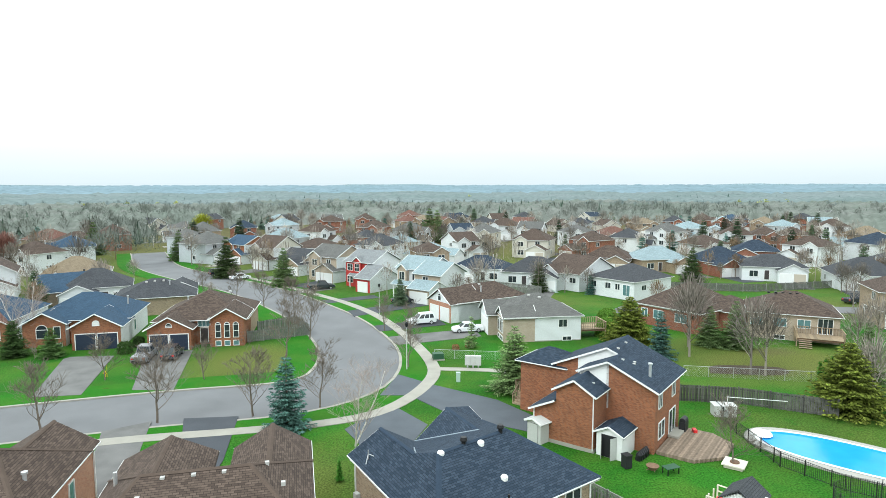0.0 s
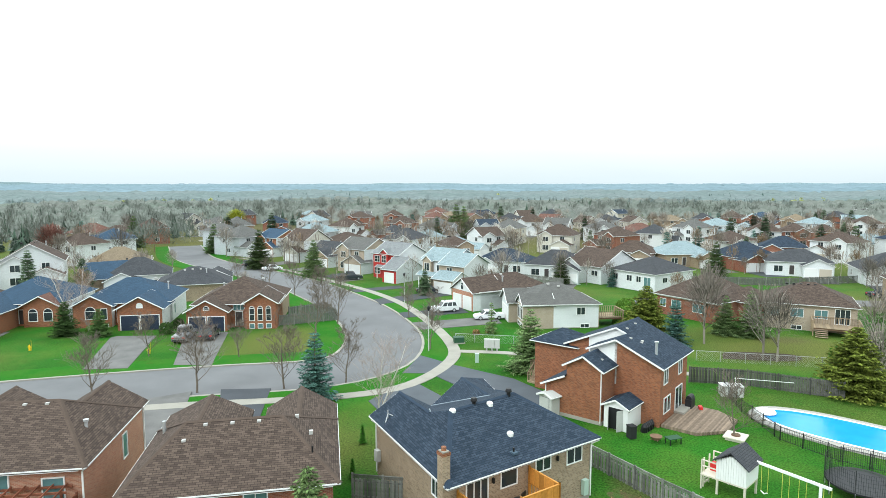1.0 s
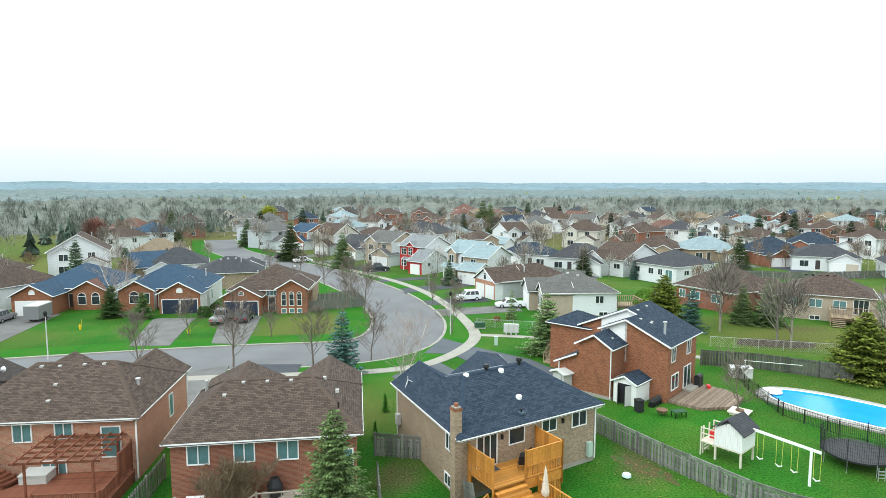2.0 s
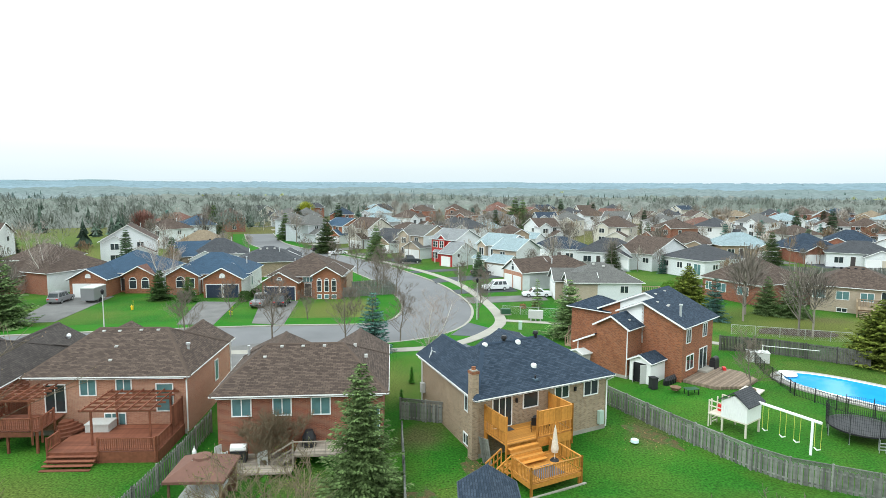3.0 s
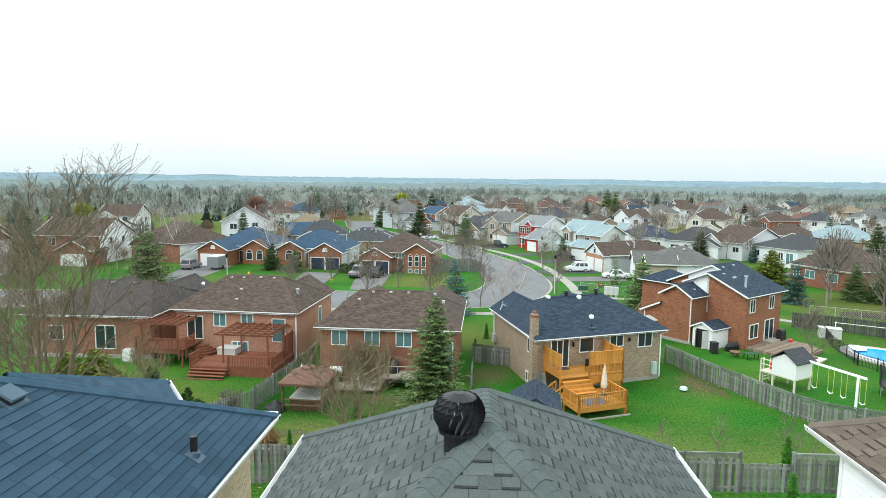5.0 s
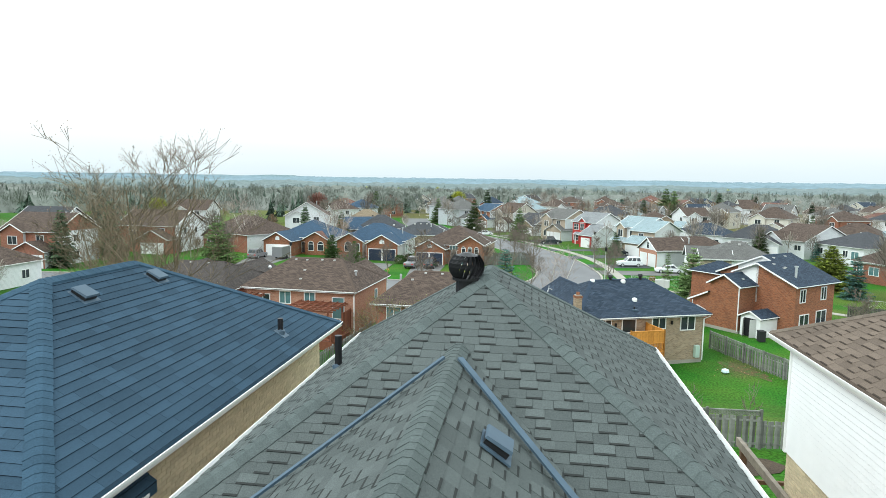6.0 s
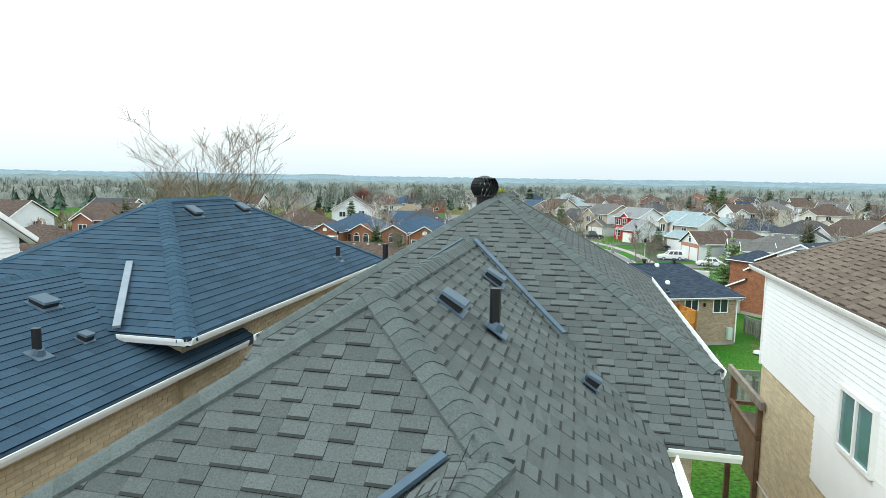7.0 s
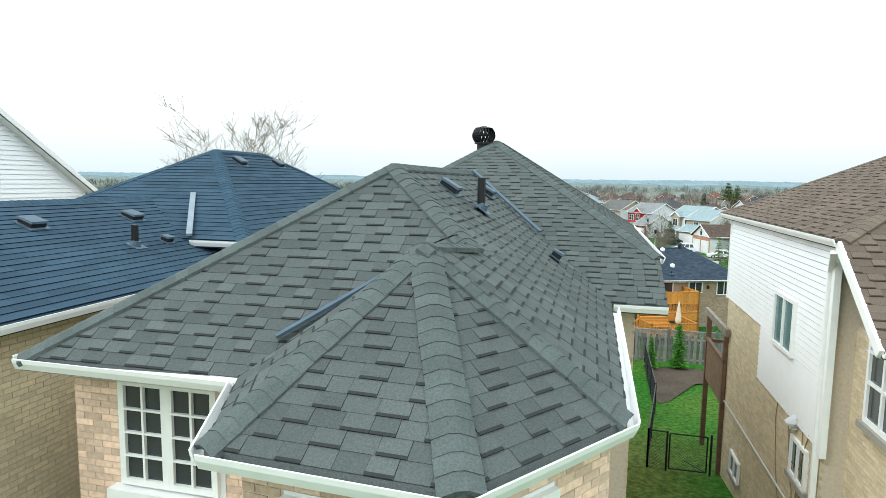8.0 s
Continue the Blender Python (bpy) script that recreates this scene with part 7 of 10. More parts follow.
WALLS = {"tan_b": "brick_tan", "red_b": "brick_red", "org_b": "brick_orange", "white": "siding_white", "cream": "siding_cream", "grey": "siding_grey", "red": "siding_red"}
WORDS = {"tan_b": "tan brick", "red_b": "red brick", "org_b": "orange brick", "white": "white-sided", "cream": "cream-sided", "grey": "pale grey-sided", "red": "red-fronted"}
hr = random.Random(11)
for i, (x, y, st, wl_, rf) in enumerate(ROWS_A + ROWS_B + ROWS_C + ROWS_D):
    yaw = hr.choice((-25, 10, 15, 60, -60)) if y > 140 else {True: 25, False: -20}[x < 0]
    plain_house(x, y, yaw, hr.uniform(9, 11.5) + (2 if st == 1 else 0), hr.uniform(9, 11), st, "roof_" + rf, WALLS[wl_], hr.choice((-1, 1)), seed=i,
                label="%s-storey %s house with a %s shingle roof" % ("one" if st == 1 else "two", WORDS[wl_], rf if rf != "lightblue" else "pale blue-grey"))

# more of the estate beyond, street behind street
taken = [(x, y) for x, y, *r in ROWS_A + ROWS_B + ROWS_C + ROWS_D] + [(-44, 84), (-31, 87), (-60, 86), (-73, 77), (-88, 69), (-47, 105), (-66, 112), (-12, 130), (-1, 118), (8, 100), (15, 87), (40, 92), (51, 85), (41, 120), (32, 128), (-92, 100), (-86, 118), (-106, 84), (-98, 28), (-112, 44), (-126, 22), (-142, 48), (-96, 6), (-118, 2), (-80, 31), (-93, 52), (-112, 66), (-122, 100), (-128, 122), (-21.5, 141.5), (-31.5, 152.5), (-41, 163.5), (-52, 175)]
fh = random.Random(23)
EXTRA = []
for k in range(900):
    y = fh.uniform(140, 330)
    x = fh.uniform(-0.42 * y - 10, 0.68 * y)
    if near_road(x, y) < 15 or min(math.hypot(x - p, y - q) for p, q in taken) < 14.5 or (y < 175 and 0 < x < 60):
        continue
    taken.append((x, y))
    EXTRA.append((x, y))
    if len(EXTRA) >= 38:
        break
tones = ("brown", "brown", "charcoal", "grey", "rust", "navy", "lightblue", "tan")
for i, (x, y) in enumerate(EXTRA):
    wl_, rf, st = fh.choice(("red_b", "red_b", "tan_b", "white", "white", "cream", "grey")), fh.choice(tones), fh.choice((1, 2, 2))
    plain_house(x, y, fh.choice((-25, 15, 60, -60, 30)), fh.uniform(7.5, 9.5), fh.uniform(8, 9.5), st, "roof_" + rf, WALLS[wl_], fh.choice((-1, 1)), None, fh.choice(("hip", "gable_x", "gable_y")), seed=400 + i,
                label="%s-storey %s house with a %s shingle roof" % ("one" if st == 1 else "two", WORDS[wl_], rf if rf != "lightblue" else "pale blue-grey"))


# ---- decks and garden things ----
def boards_deck(e, x0, x1, y0, y1, z, mat, along="x", wide=0.14, name="board"):
    """Deck floor of single boards on one shared mesh."""
    if along == "x":
        b = Geo().box(x0, 0.004, z - 0.035, x1, wide - 0.004, z).mesh(name, mat)
        for k in range(int(round((y1 - y0) / wide))):
            o = new(name, b)
            o.parent = e
            o.matrix_local = Matrix.Translation((0, y0 + k * wide, 0))
    else:
        b = Geo().box(0.004, y0, z - 0.035, wide - 0.004, y1, z).mesh(name, mat)
        for k in range(int(round((x1 - x0) / wide))):
            o = new(name, b)
            o.parent = e
            o.matrix_local = Matrix.Translation((x0 + k * wide, 0, 0))


def railing(e, a, b, z, height, mat, gap=0.13, panel=0.0):
    """Posts, rails and balusters from a to b, or a closed board screen above the balusters."""
    a, b = Vector((*a, z)), Vector((*b, z))
    d, ln = (b - a).normalized(), (b - a).length
    yaw = math.degrees(math.atan2(d.y, d.x))
    up = Vector((0, 0, 1))
    for p in (a, b):
        Geo().box(-0.05, -0.05, -z if z < 1.0 else -0.9, 0.05, 0.05, height + panel + 0.1).ob("post", mat, e, at=Matrix.Translation(p) @ pose(0, 0, 0, 0, 0, yaw))
    for hh in (0.12, height):
        Geo().bar(a + up * hh, b + up * hh, 0.09, 0.05).ob("rail", mat, e)
    bal = Geo().box(-0.02, -0.02, 0.12, 0.02, 0.02, height).mesh("baluster", mat)
    n = max(1, int(ln / gap))
    for j in range(1, n):
        o = new("baluster", bal)
        o.parent = e
        o.matrix_local = Matrix.Translation(a + d * ln * j / n) @ pose(0, 0, 0, 0, 0, yaw)
    if panel:
        m = max(1, round(ln / 0.45))
        pb = Geo().box(-ln / m / 2 + 0.008, -0.02, height, ln / m / 2 - 0.008, 0.02, height + panel).mesh("screen_board", mat)
        for j in range(m):
            o = new("screen_board", pb)
            o.parent = e
            o.matrix_local = Matrix.Translation(a + d * ln * (j + 0.5) / m) @ pose(0, 0, 0, 0, 0, yaw)
        Geo().bar(a + up * (height + panel), b + up * (height + panel), 0.09, 0.05).ob("rail", mat, e)


def steps(e, x0, x1, y0, z, n, mat, run=0.28, rise=0.18, sign=-1):
    for k in range(n):
        Geo().box(x0, y0 + sign * run * (k + 1), z - rise * (k + 1) - 0.04, x1, y0 + sign * run * k, z - rise * (k + 1)).ob("step", mat, e)


def cedar_deck():
    e = base("deck", at(0.45, 27.99, 35.5, 0), "bright cedar two-level deck with privacy screens and steps", "deck")
    c, U, L = "wood_cedar", 1.82, 0.8
    boards_deck(e, 0.5, 5.78, -2.6, -0.05, U, c)
    boards_deck(e, 0.1, 3.85, -5.8, -2.6, L, c)
    Geo().box(0.5, -2.62, U - 0.62, 5.78, -2.58, U - 0.04).ob("skirt", c, e)
    Geo().box(5.76, -2.6, U - 0.3, 5.8, -0.05, U - 0.04).ob("skirt", c, e)
    Geo().box(0.1, -5.82, L - 0.3, 3.85, -5.78, L - 0.04).ob("skirt", c, e)
    Geo().box(3.83, -5.8, L - 0.3, 3.87, -2.6, L - 0.04).ob("skirt", c, e)
    Geo().box(0.08, -5.8, L - 0.3, 0.12, -3.9, L - 0.04).ob("skirt", c, e)
    for x, y, z in ((0.2, -5.7, L), (3.75, -5.7, L), (0.2, -2.7, L), (3.75, -2.7, L), (5.68, -2.5, U), (5.68, -0.2, U), (0.6, -0.2, U)):
        Geo().box(x - 0.06, y - 0.06, -0.2, x + 0.06, y + 0.06, z - 0.04).ob("leg", c, e)
    # slatted screen closing the space under the upper level
    for k in range(9):
        Geo().box(3.95 + 0.2 * k, -2.56, 0.02, 4.12 + 0.2 * k, -2.53, U - 0.1).ob("slat", c, e)
    railing(e, (0.52, -0.1), (0.52, -2.6), U, 0.8, c, panel=0.95)
    railing(e, (2.9, -2.6), (5.76, -2.6), U, 0.8, c, panel=0.95)
    railing(e, (5.76, -2.6), (5.76, -0.1), U, 0.8, c, panel=0.95)
    steps(e, 0.6, 2.85, -2.6, U, 4, c, 0.3, 0.2)
    for k in range(4):
        Geo().box(0.6, -2.6 - 0.3 * k - 0.02, U - 0.2 * (k + 1), 2.85, -2.6 - 0.3 * k, U - 0.2 * k - 0.04).ob("riser", c, e)
    railing(e, (0.1, -5.8), (3.85, -5.8), L, 0.9, c)
    railing(e, (3.85, -5.8), (3.85, -2.7), L, 0.9, c)
    railing(e, (0.1, -3.9), (0.1, -5.8), L, 0.9, c)
    for k in range(4):
        Geo().box(0.1 - 0.28 * (k + 1), -3.8, 0.6 - 0.18 * k, 0.1 - 0.28 * k, -2.7, 0.64 - 0.18 * k).ob("step", c, e)
    for y in (-3.8, -2.7):
        for z in (0.45, 0.95):
            Geo().bar((0.1, y, 0.8 + z), (-1.05, y, 0.1 + z), 0.06, 0.08).ob("handrail", c, e)
        for k in range(5):
            x = 0.1 - 0.28 * k
            Geo().box(x - 0.03, y - 0.03, 0.6 - 0.17 * k, x + 0.03, y + 0.03, 1.72 - 0.17 * k).ob("baluster", c, e)
    Geo().box(-0.2, -6.0, -0.05, 4.1, -5.86, 0.08).ob("edging", "concrete", e)
    m = at(0.45, 27.99, 35.5, 0)
    rug = Geo().box(-0.9, -0.7, 0, 0.9, 0.7, 0.012).ob("outdoor_rug", "rug_blue")
    rug.matrix_world = m @ pose(1.9, -4.9, 0.802, 0, 0, 4)
    tagged(rug, "dark patterned outdoor rug on a cedar deck", "rug")
    u = base("parasol", m @ pose(3.3, -3.9, 0.8), "closed cream striped parasol standing on a deck", "parasol")
    Geo().tube([(0, 0, 0), (0, 0, 2.3)], [0.025, 0.025], 6).ob("pole", "trim_cream", u)
    Geo().tube([(0, 0, 0.55), (0, 0, 0.75), (0, 0, 2.0), (0, 0, 2.25)], [0.2, 0.24, 0.08, 0.02], 12).ob("canopy", "canvas_cream", u)
    Geo().tube([(0, 0, 0), (0, 0, 0.12)], [0.3, 0.2], 12).ob("stand", "plastic_black", u)
    for x, y, yaw in ((4.6, -1.2, 20), (3.5, -1.5, 150)):
        ch = base("patio_chair", m @ pose(x, y, 1.82, 0, 0, yaw), "dark metal patio chair on the upper deck", "chair", "patio chairs")
        Geo().box(-0.24, -0.24, 0.42, 0.24, 0.24, 0.46).ob("seat", "metal_black", ch)
        Geo().box(-0.24, 0.21, 0.46, 0.24, 0.25, 0.95).ob("backrest", "metal_black", ch)
        for a in (-0.22, 0.22):
            for b in (-0.22, 0.22):
                Geo().box(a - 0.015, b - 0.015, 0, a + 0.015, b + 0.015, 0.42).ob("leg", "metal_black", ch)
    t = base("patio_table", m @ pose(4.05, -1.2, 1.82), "small dark round patio table on the upper deck", "table")
    Geo().tube([(0, 0, 0.68), (0, 0, 0.71)], [0.4, 0.4], 16).ob("tabletop", "metal_black", t)
    Geo().tube([(0, 0, 0), (0, 0, 0.68)], [0.03, 0.03], 6).ob("leg", "metal_black", t)
    b = Geo().box(-0.5, -0.3, 0.0, 0.5, 0.3, 0.012).ob("door_mat", "asphalt_dark")
    b.matrix_world = m @ pose(1.9, -0.5, 1.822)
    tagged(b, "dark door mat before the patio door", "door mat")
    o = base("old_fence", m @ pose(0.0, -0.7, 0.0, 14, 0, -70), "old grey fence panel leaning beside the deck", "fence panel")
    for k in range(5):
        Geo().box(0.16 * k, 0, 0, 0.16 * k + 0.14, 0.03, 2.0).ob("board", "fence_grey", o)


material("rug_blue", (0.09, 0.1, 0.13), 0.95, grain=0.4, scale=6)
material("canvas_cream", (0.62, 0.55, 0.45), 0.85, grain=0.2, scale=6)


def red_deck():
    m = at(-31.75, 26.9, 10, 0)
    e = base("deck", m, "red-stained garden deck with balustrade, curved steps and pergola", "deck", "red decks")
    c = "wood_red"
    boards_deck(e, 4.2, 11.2, -4.3, 0.3, 0.75, c)
    Geo().box(4.2, -4.3, 0.0, 11.2, -4.25, 0.72).ob("skirt", c, e)
    Geo().box(11.15, -4.3, 0.0, 11.2, 0.3, 0.72).ob("skirt", c, e)
    railing(e, (7.4, -4.3), (11.0, -4.3), 0.75, 0.9, c)
    railing(e, (11.1, -4.2), (11.1, -1.8), 0.75, 0.9, c)
    railing(e, (11.1, -1.8), (11.1, 0.2), 0.75, 0.5, c, panel=1.5)
    railing(e, (4.2, -4.3), (4.2, -2.9), 0.75, 0.9, c)
    for k in range(4):
        Geo().box(4.3, -4.3 - 0.3 * (k + 1), 0.57 - 0.17 * k - 0.04, 7.4, -4.3 - 0.3 * k, 0.57 - 0.17 * k).ob("step", c, e)
    # raised left deck
    f = base("deck", m @ pose(0.2, -2.6, 0), "raised red-stained deck with balustrade and pergola", "deck", "red decks")
    boards_deck(f, -1.6, 2.6, -0.2, 3.0, 1.55, c)
    railing(f, (-1.6, -0.2), (2.2, -0.2), 1.55, 0.9, c)
    railing(f, (2.6, 0.2), (2.6, 1.6), 1.55, 0.9, c)
    railing(f, (2.2, -0.2), (2.6, 0.2), 1.55, 0.9, c)
    railing(f, (-1.6, 2.9), (-1.6, -0.2), 1.55, 0.9, c)
    Geo().box(-1.6, -0.24, 1.2, 2.3, -0.2, 1.5).ob("skirt", c, f)
    for x in (-1.5, 0.5, 2.4):
        Geo().box(x - 0.07, -0.1, -0.2, x + 0.07, 0.04, 1.5).ob("leg", c, f)
    for k in range(5):
        r = 0.5 + 0.3 * (k + 1)
        pts = [(2.7 + math.cos(t) * r, 2.4 + math.sin(t) * r) for t in [radians(-80 + 16 * j) for j in range(6)]] + [(2.7, 2.4)]
        Geo().slab(pts, 0.0, 1.55 - 0.16 * (k + 1)).ob("step", c, f)
    for nm, o, x0, x1, y0, y1, z, par in (("pergola", e, 6.2, 10.6, -3.6, 0.2, 3.05, m), ("pergola", f, -1.4, 2.4, -2.8, 0.4, 3.5, m)):
        p = base(nm, m if o is e else m, "open red-stained timber pergola above a deck", "pergola", "pergolas")
        base_z = 0.75 if o is e else 1.55
        for x in (x0 + 0.3, x1 - 0.3):
            Geo().box(x - 0.06, y0 + 0.3, base_z, x + 0.06, y0 + 0.42, z).ob("post", c, p)
            Geo().box(x - 0.06, y1 - 0.1, base_z, x + 0.06, y1 + 0.02, z).ob("post", c, p)
        for k in range(6):
            y = y0 + (y1 - y0) * k / 5
            Geo().box(x0 - 0.3, y - 0.03, z + 0.1, x1 + 0.3, y + 0.03, z + 0.24).ob("beam", c, p)
        for k in range(7):
            x = x0 + (x1 - x0) * k / 6
            Geo().box(x - 0.025, y0 - 0.3, z + 0.24, x + 0.025, y1 + 0.1, z + 0.34).ob("rafter", c, p)
    hot = base("hot_tub", m @ pose(5.7, -0.5, 0.75), "pale boxed hot tub with a grey cover on the red deck", "hot tub")
    Geo().box(-0.8, -0.6, 0, 0.8, 0.6, 0.5).ob("body", "utility_grey", hot)
    Geo().box(-0.84, -0.64, 0.5, 0.84, 0.64, 0.58).ob("cover", "utility_grey", hot)


def grey_deck():
    m = at(-16.7, 25.1, 12.2, 0)
    e = base("deck", m, "weathered grey timber deck with handrails behind a brick bungalow", "deck")
    c = "wood_grey"
    boards_deck(e, 5.6, 9.0, -1.8, 0.35, 1.0, c)
    boards_deck(e, 0.6, 5.6, -2.6, 0.35, 0.3, c)
    railing(e, (5.6, -1.8), (9.0, -1.8), 1.0, 0.95, c, gap=0.6)
    railing(e, (9.0, -1.8), (9.0, 0.2), 1.0, 0.95, c, gap=0.6)
    for k in range(4):
        Geo().box(5.6 - 0.3 * (k + 1), -1.7, 0.78 - 0.18 * k, 5.6 - 0.3 * k, -0.6, 0.82 - 0.18 * k).ob("step", c, e)
    for z in (0.5, 0.95):
        Geo().bar((5.6, -1.75, 1.0 + z), (4.3, -1.75, 0.2 + z), 0.05, 0.09).ob("handrail", c, e)
    la = Geo()
    for k in range(14):
        la.box(1.4 + 0.1 * k, -2.72, 0.1, 1.43 + 0.1 * k, -2.7, 1.3)
        la.box(1.4, -2.735, 0.1 + 0.09 * k, 2.75, -2.72, 0.13 + 0.09 * k)
    la.ob("lattice", c, e)
    bq = base("barbecue", m @ pose(2.0, -0.6, 0.3), "white and dark garden barbecue on wheels", "barbecue")
    Geo().box(-0.5, -0.3, 0.0, 0.5, 0.3, 0.75).ob("body", "plastic_black", bq)
    Geo().tube([(-0.5, 0, 0.85), (0.5, 0, 0.85)], [0.28, 0.28], 12).ob("hood", "plastic_white", bq)
    cv = Geo().tube([(0, 0, 0), (0, 0, 0.6), (0, 0, 1.05)], [0.45, 0.45, 0.25], 10).ob("covered_barbecue", "plastic_black")
    cv.matrix_world = m @ pose(6.4, -0.2, 1.0)
    tagged(cv, "barbecue under a black cover on the grey deck", "barbecue")
    for x, y, yaw in ((1.2, -1.8, 10), (3.6, -1.2, 200), (0.9, -0.6, 60)):
        ch = base("garden_chair", m @ pose(x, y, 0.3, 0, 0, yaw), "pale garden armchair on a low deck", "chair", "garden chairs")
        Geo().box(-0.28, -0.28, 0.38, 0.28, 0.28, 0.44).ob("seat", "utility_grey", ch)
        Geo().box(-0.28, 0.24, 0.44, 0.28, 0.3, 1.0).ob("backrest", "utility_grey", ch)
        for a in (-0.25, 0.25):
            Geo().box(a - 0.03, -0.28, 0, a + 0.03, -0.22, 0.62).ob("leg", "utility_grey", ch)
            Geo().box(a - 0.03, 0.22, 0, a + 0.03, 0.28, 0.4).ob("leg", "utility_grey", ch)
    gz = base("gazebo", at(-14.4, 20.2, 10, land(-14.4, 20.2)), "brown canvas-roofed gazebo standing over a covered hot tub", "gazebo")
    k = 1.38
    for a in (-k, k):
        for b in (-k, k):
            Geo().box(a - 0.06, b - 0.06, -0.1, a + 0.06, b + 0.06, 2.1).ob("post", "wood_brown", gz)
    g = Geo()
    o, z0, z1, t = k + 0.25, 2.1, 2.75, 0.45
    for (ax, ay), (bx, by) in (((-1, -1), (1, -1)), ((1, -1), (1, 1)), ((1, 1), (-1, 1)), ((-1, 1), (-1, -1))):
        g.face([(ax * o, ay * o, z0), (bx * o, by * o, z0), (bx * t, by * t, z1), (ax * t, ay * t, z1)])
        g.face([(ax * o, ay * o, z0 - 0.15), (bx * o, by * o, z0 - 0.15), (bx * o, by * o, z0), (ax * o, ay * o, z0)])
    g.ob("canopy", "gazebo_canvas", gz)
    Geo().tube([(0, 0, 2.7), (0, 0, 2.85), (0, 0, 2.98)], [0.55, 0.5, 0.1], 12).ob("skylight", "gazebo_canvas", gz)
    for y in (-k, k):
        for z in (0.5, 0.9):
            Geo().box(-k, y - 0.03, z, k, y + 0.03, z + 0.08).ob("rail", "wood_brown", gz)
    Geo().box(-k, k - 0.02, 0, k, k, 1.9).ob("curtain", "gazebo_canvas", gz)
    tub = base("hot_tub", at(-14.4, 20.2, 10, land(-14.4, 20.2)), "square hot tub with a pale grey cover in a gazebo", "hot tub")
    Geo().box(-1.0, -1.0, 0, 1.0, 1.0, 0.8).ob("body", "wood_brown", tub)
    Geo().box(-1.05, -1.05, 0.8, 1.05, 1.05, 0.92).ob("cover", "utility_grey", tub)
    ps = base("parasol", at(-16.3, 22.6, 0), "closed white parasol beside a gazebo", "parasol")
    Geo().tube([(0, 0, 0), (0, 0, 2.2)], [0.025, 0.025], 6).ob("pole", "trim_white", ps)
    Geo().tube([(0, 0, 0.7), (0, 0, 1.9), (0, 0, 2.1)], [0.2, 0.12, 0.03], 10).ob("canopy", "plastic_white", ps)
    y = Geo().tube([(0, 0, 0), (0, 0, 0.35), (0, 0, 0.45)], [0.15, 0.2, 0.08], 10).ob("plastic_tub", "yellow_plastic")
    y.matrix_world = at(-15.8, 16.8, 0)
    tagged(y, "yellow plastic tub lying on the lawn", "tub")
    wp = Geo().tube([(0, 0, 0), (0.2, 0.1, 0.4), (0.1, 0, 0.75)], [0.8, 0.6, 0.1], 9).ob("covered_heap", "plastic_black")
    wp.matrix_world = at(-16.2, 18.6, 30)
    tagged(wp, "garden heap under a black cover by the fence", "covered heap")


def garden_shed(m, w, d, h, pitch, label, wall, roof, doors=True, win=False, open_door=False, edge="trim_white"):
    e = base("shed", m, label, "shed", "garden sheds")
    x = w / 2
    top = block(e, (-x, x, 0, d), -0.1, h, "gable_y", pitch, wall, roof, over=0.2, trim=edge)
    s = ((-x, 0), (1, 0))
    if win:
        window(e, s, w / 2, 0.75, 0.75, 0.6, "glass_dark", 2, casing="metal_black")
    if doors:
        k = w * 0.3
        # black panel across the opening stands in for the unlit inside
        Geo().box(-k, -0.02, 0, k, 0.02, h - 0.15).ob("doorway", "plastic_black", e)
        for sgn in (-1, 1):
            dm = Matrix.Translation((sgn * k, -0.03, 0)) @ pose(0, 0, 0, 0, 0, 65 * sgn if open_door else 0)
            Geo().box(-k if sgn > 0 else 0, -0.03, 0.02, 0 if sgn > 0 else k, 0.0, h - 0.17).ob("door", "utility_grey", e, at=dm)
    return e


cedar_deck()
red_deck()
grey_deck()
garden_shed(at(2.05, 15.3, 8), 2.5, 2.9, 1.95, 0.62, "white-sided garden shed with a blue shingle roof", "siding_white", "roof_navy", doors=False, win=True, edge="garage_navy")
garden_shed(pose(14.05, 45.75, 0.02, 0, 0, -40), 2.1, 3.0, 1.95, 0.5, "white metal garden shed with its doors standing open", "trim_white", "roof_navy", open_door=True)
garden_shed(pose(8.66, 48.81, 0.05, 0, 0, -51), 1.45, 1.9, 1.75, 0.35, "small pale plastic garden shed beside the house", "utility_grey", "utility_grey")

# timber heap round the lawn shed
rr = random.Random(14)
heap = Geo()
for k in range(70):
    a = rr.uniform(0, 6.28)
    x, y = rr.uniform(-1.9, 1.9), rr.uniform(-1.0, -0.2) if rr.random() < 0.7 else rr.uniform(-0.5, 1.2)
    if abs(x) < 1.3 and y > -0.15:
        x = math.copysign(rr.uniform(1.35, 2.0), x)
    L = rr.uniform(0.3, 0.9)
    z = rr.uniform(0.03, 0.3)
    heap.bar((x, y, z), (x + math.cos(a) * L, y + math.sin(a) * L * 0.5, z + rr.uniform(-0.05, 0.2)), rr.uniform(0.03, 0.1))
hp = heap.ob("timber_heap", "wood_brown")
hp.matrix_world = at(2.05, 15.2, 8)
tagged(hp, "untidy heap of brown branches and scrap timber round a shed", "timber heap", kind="stuff")


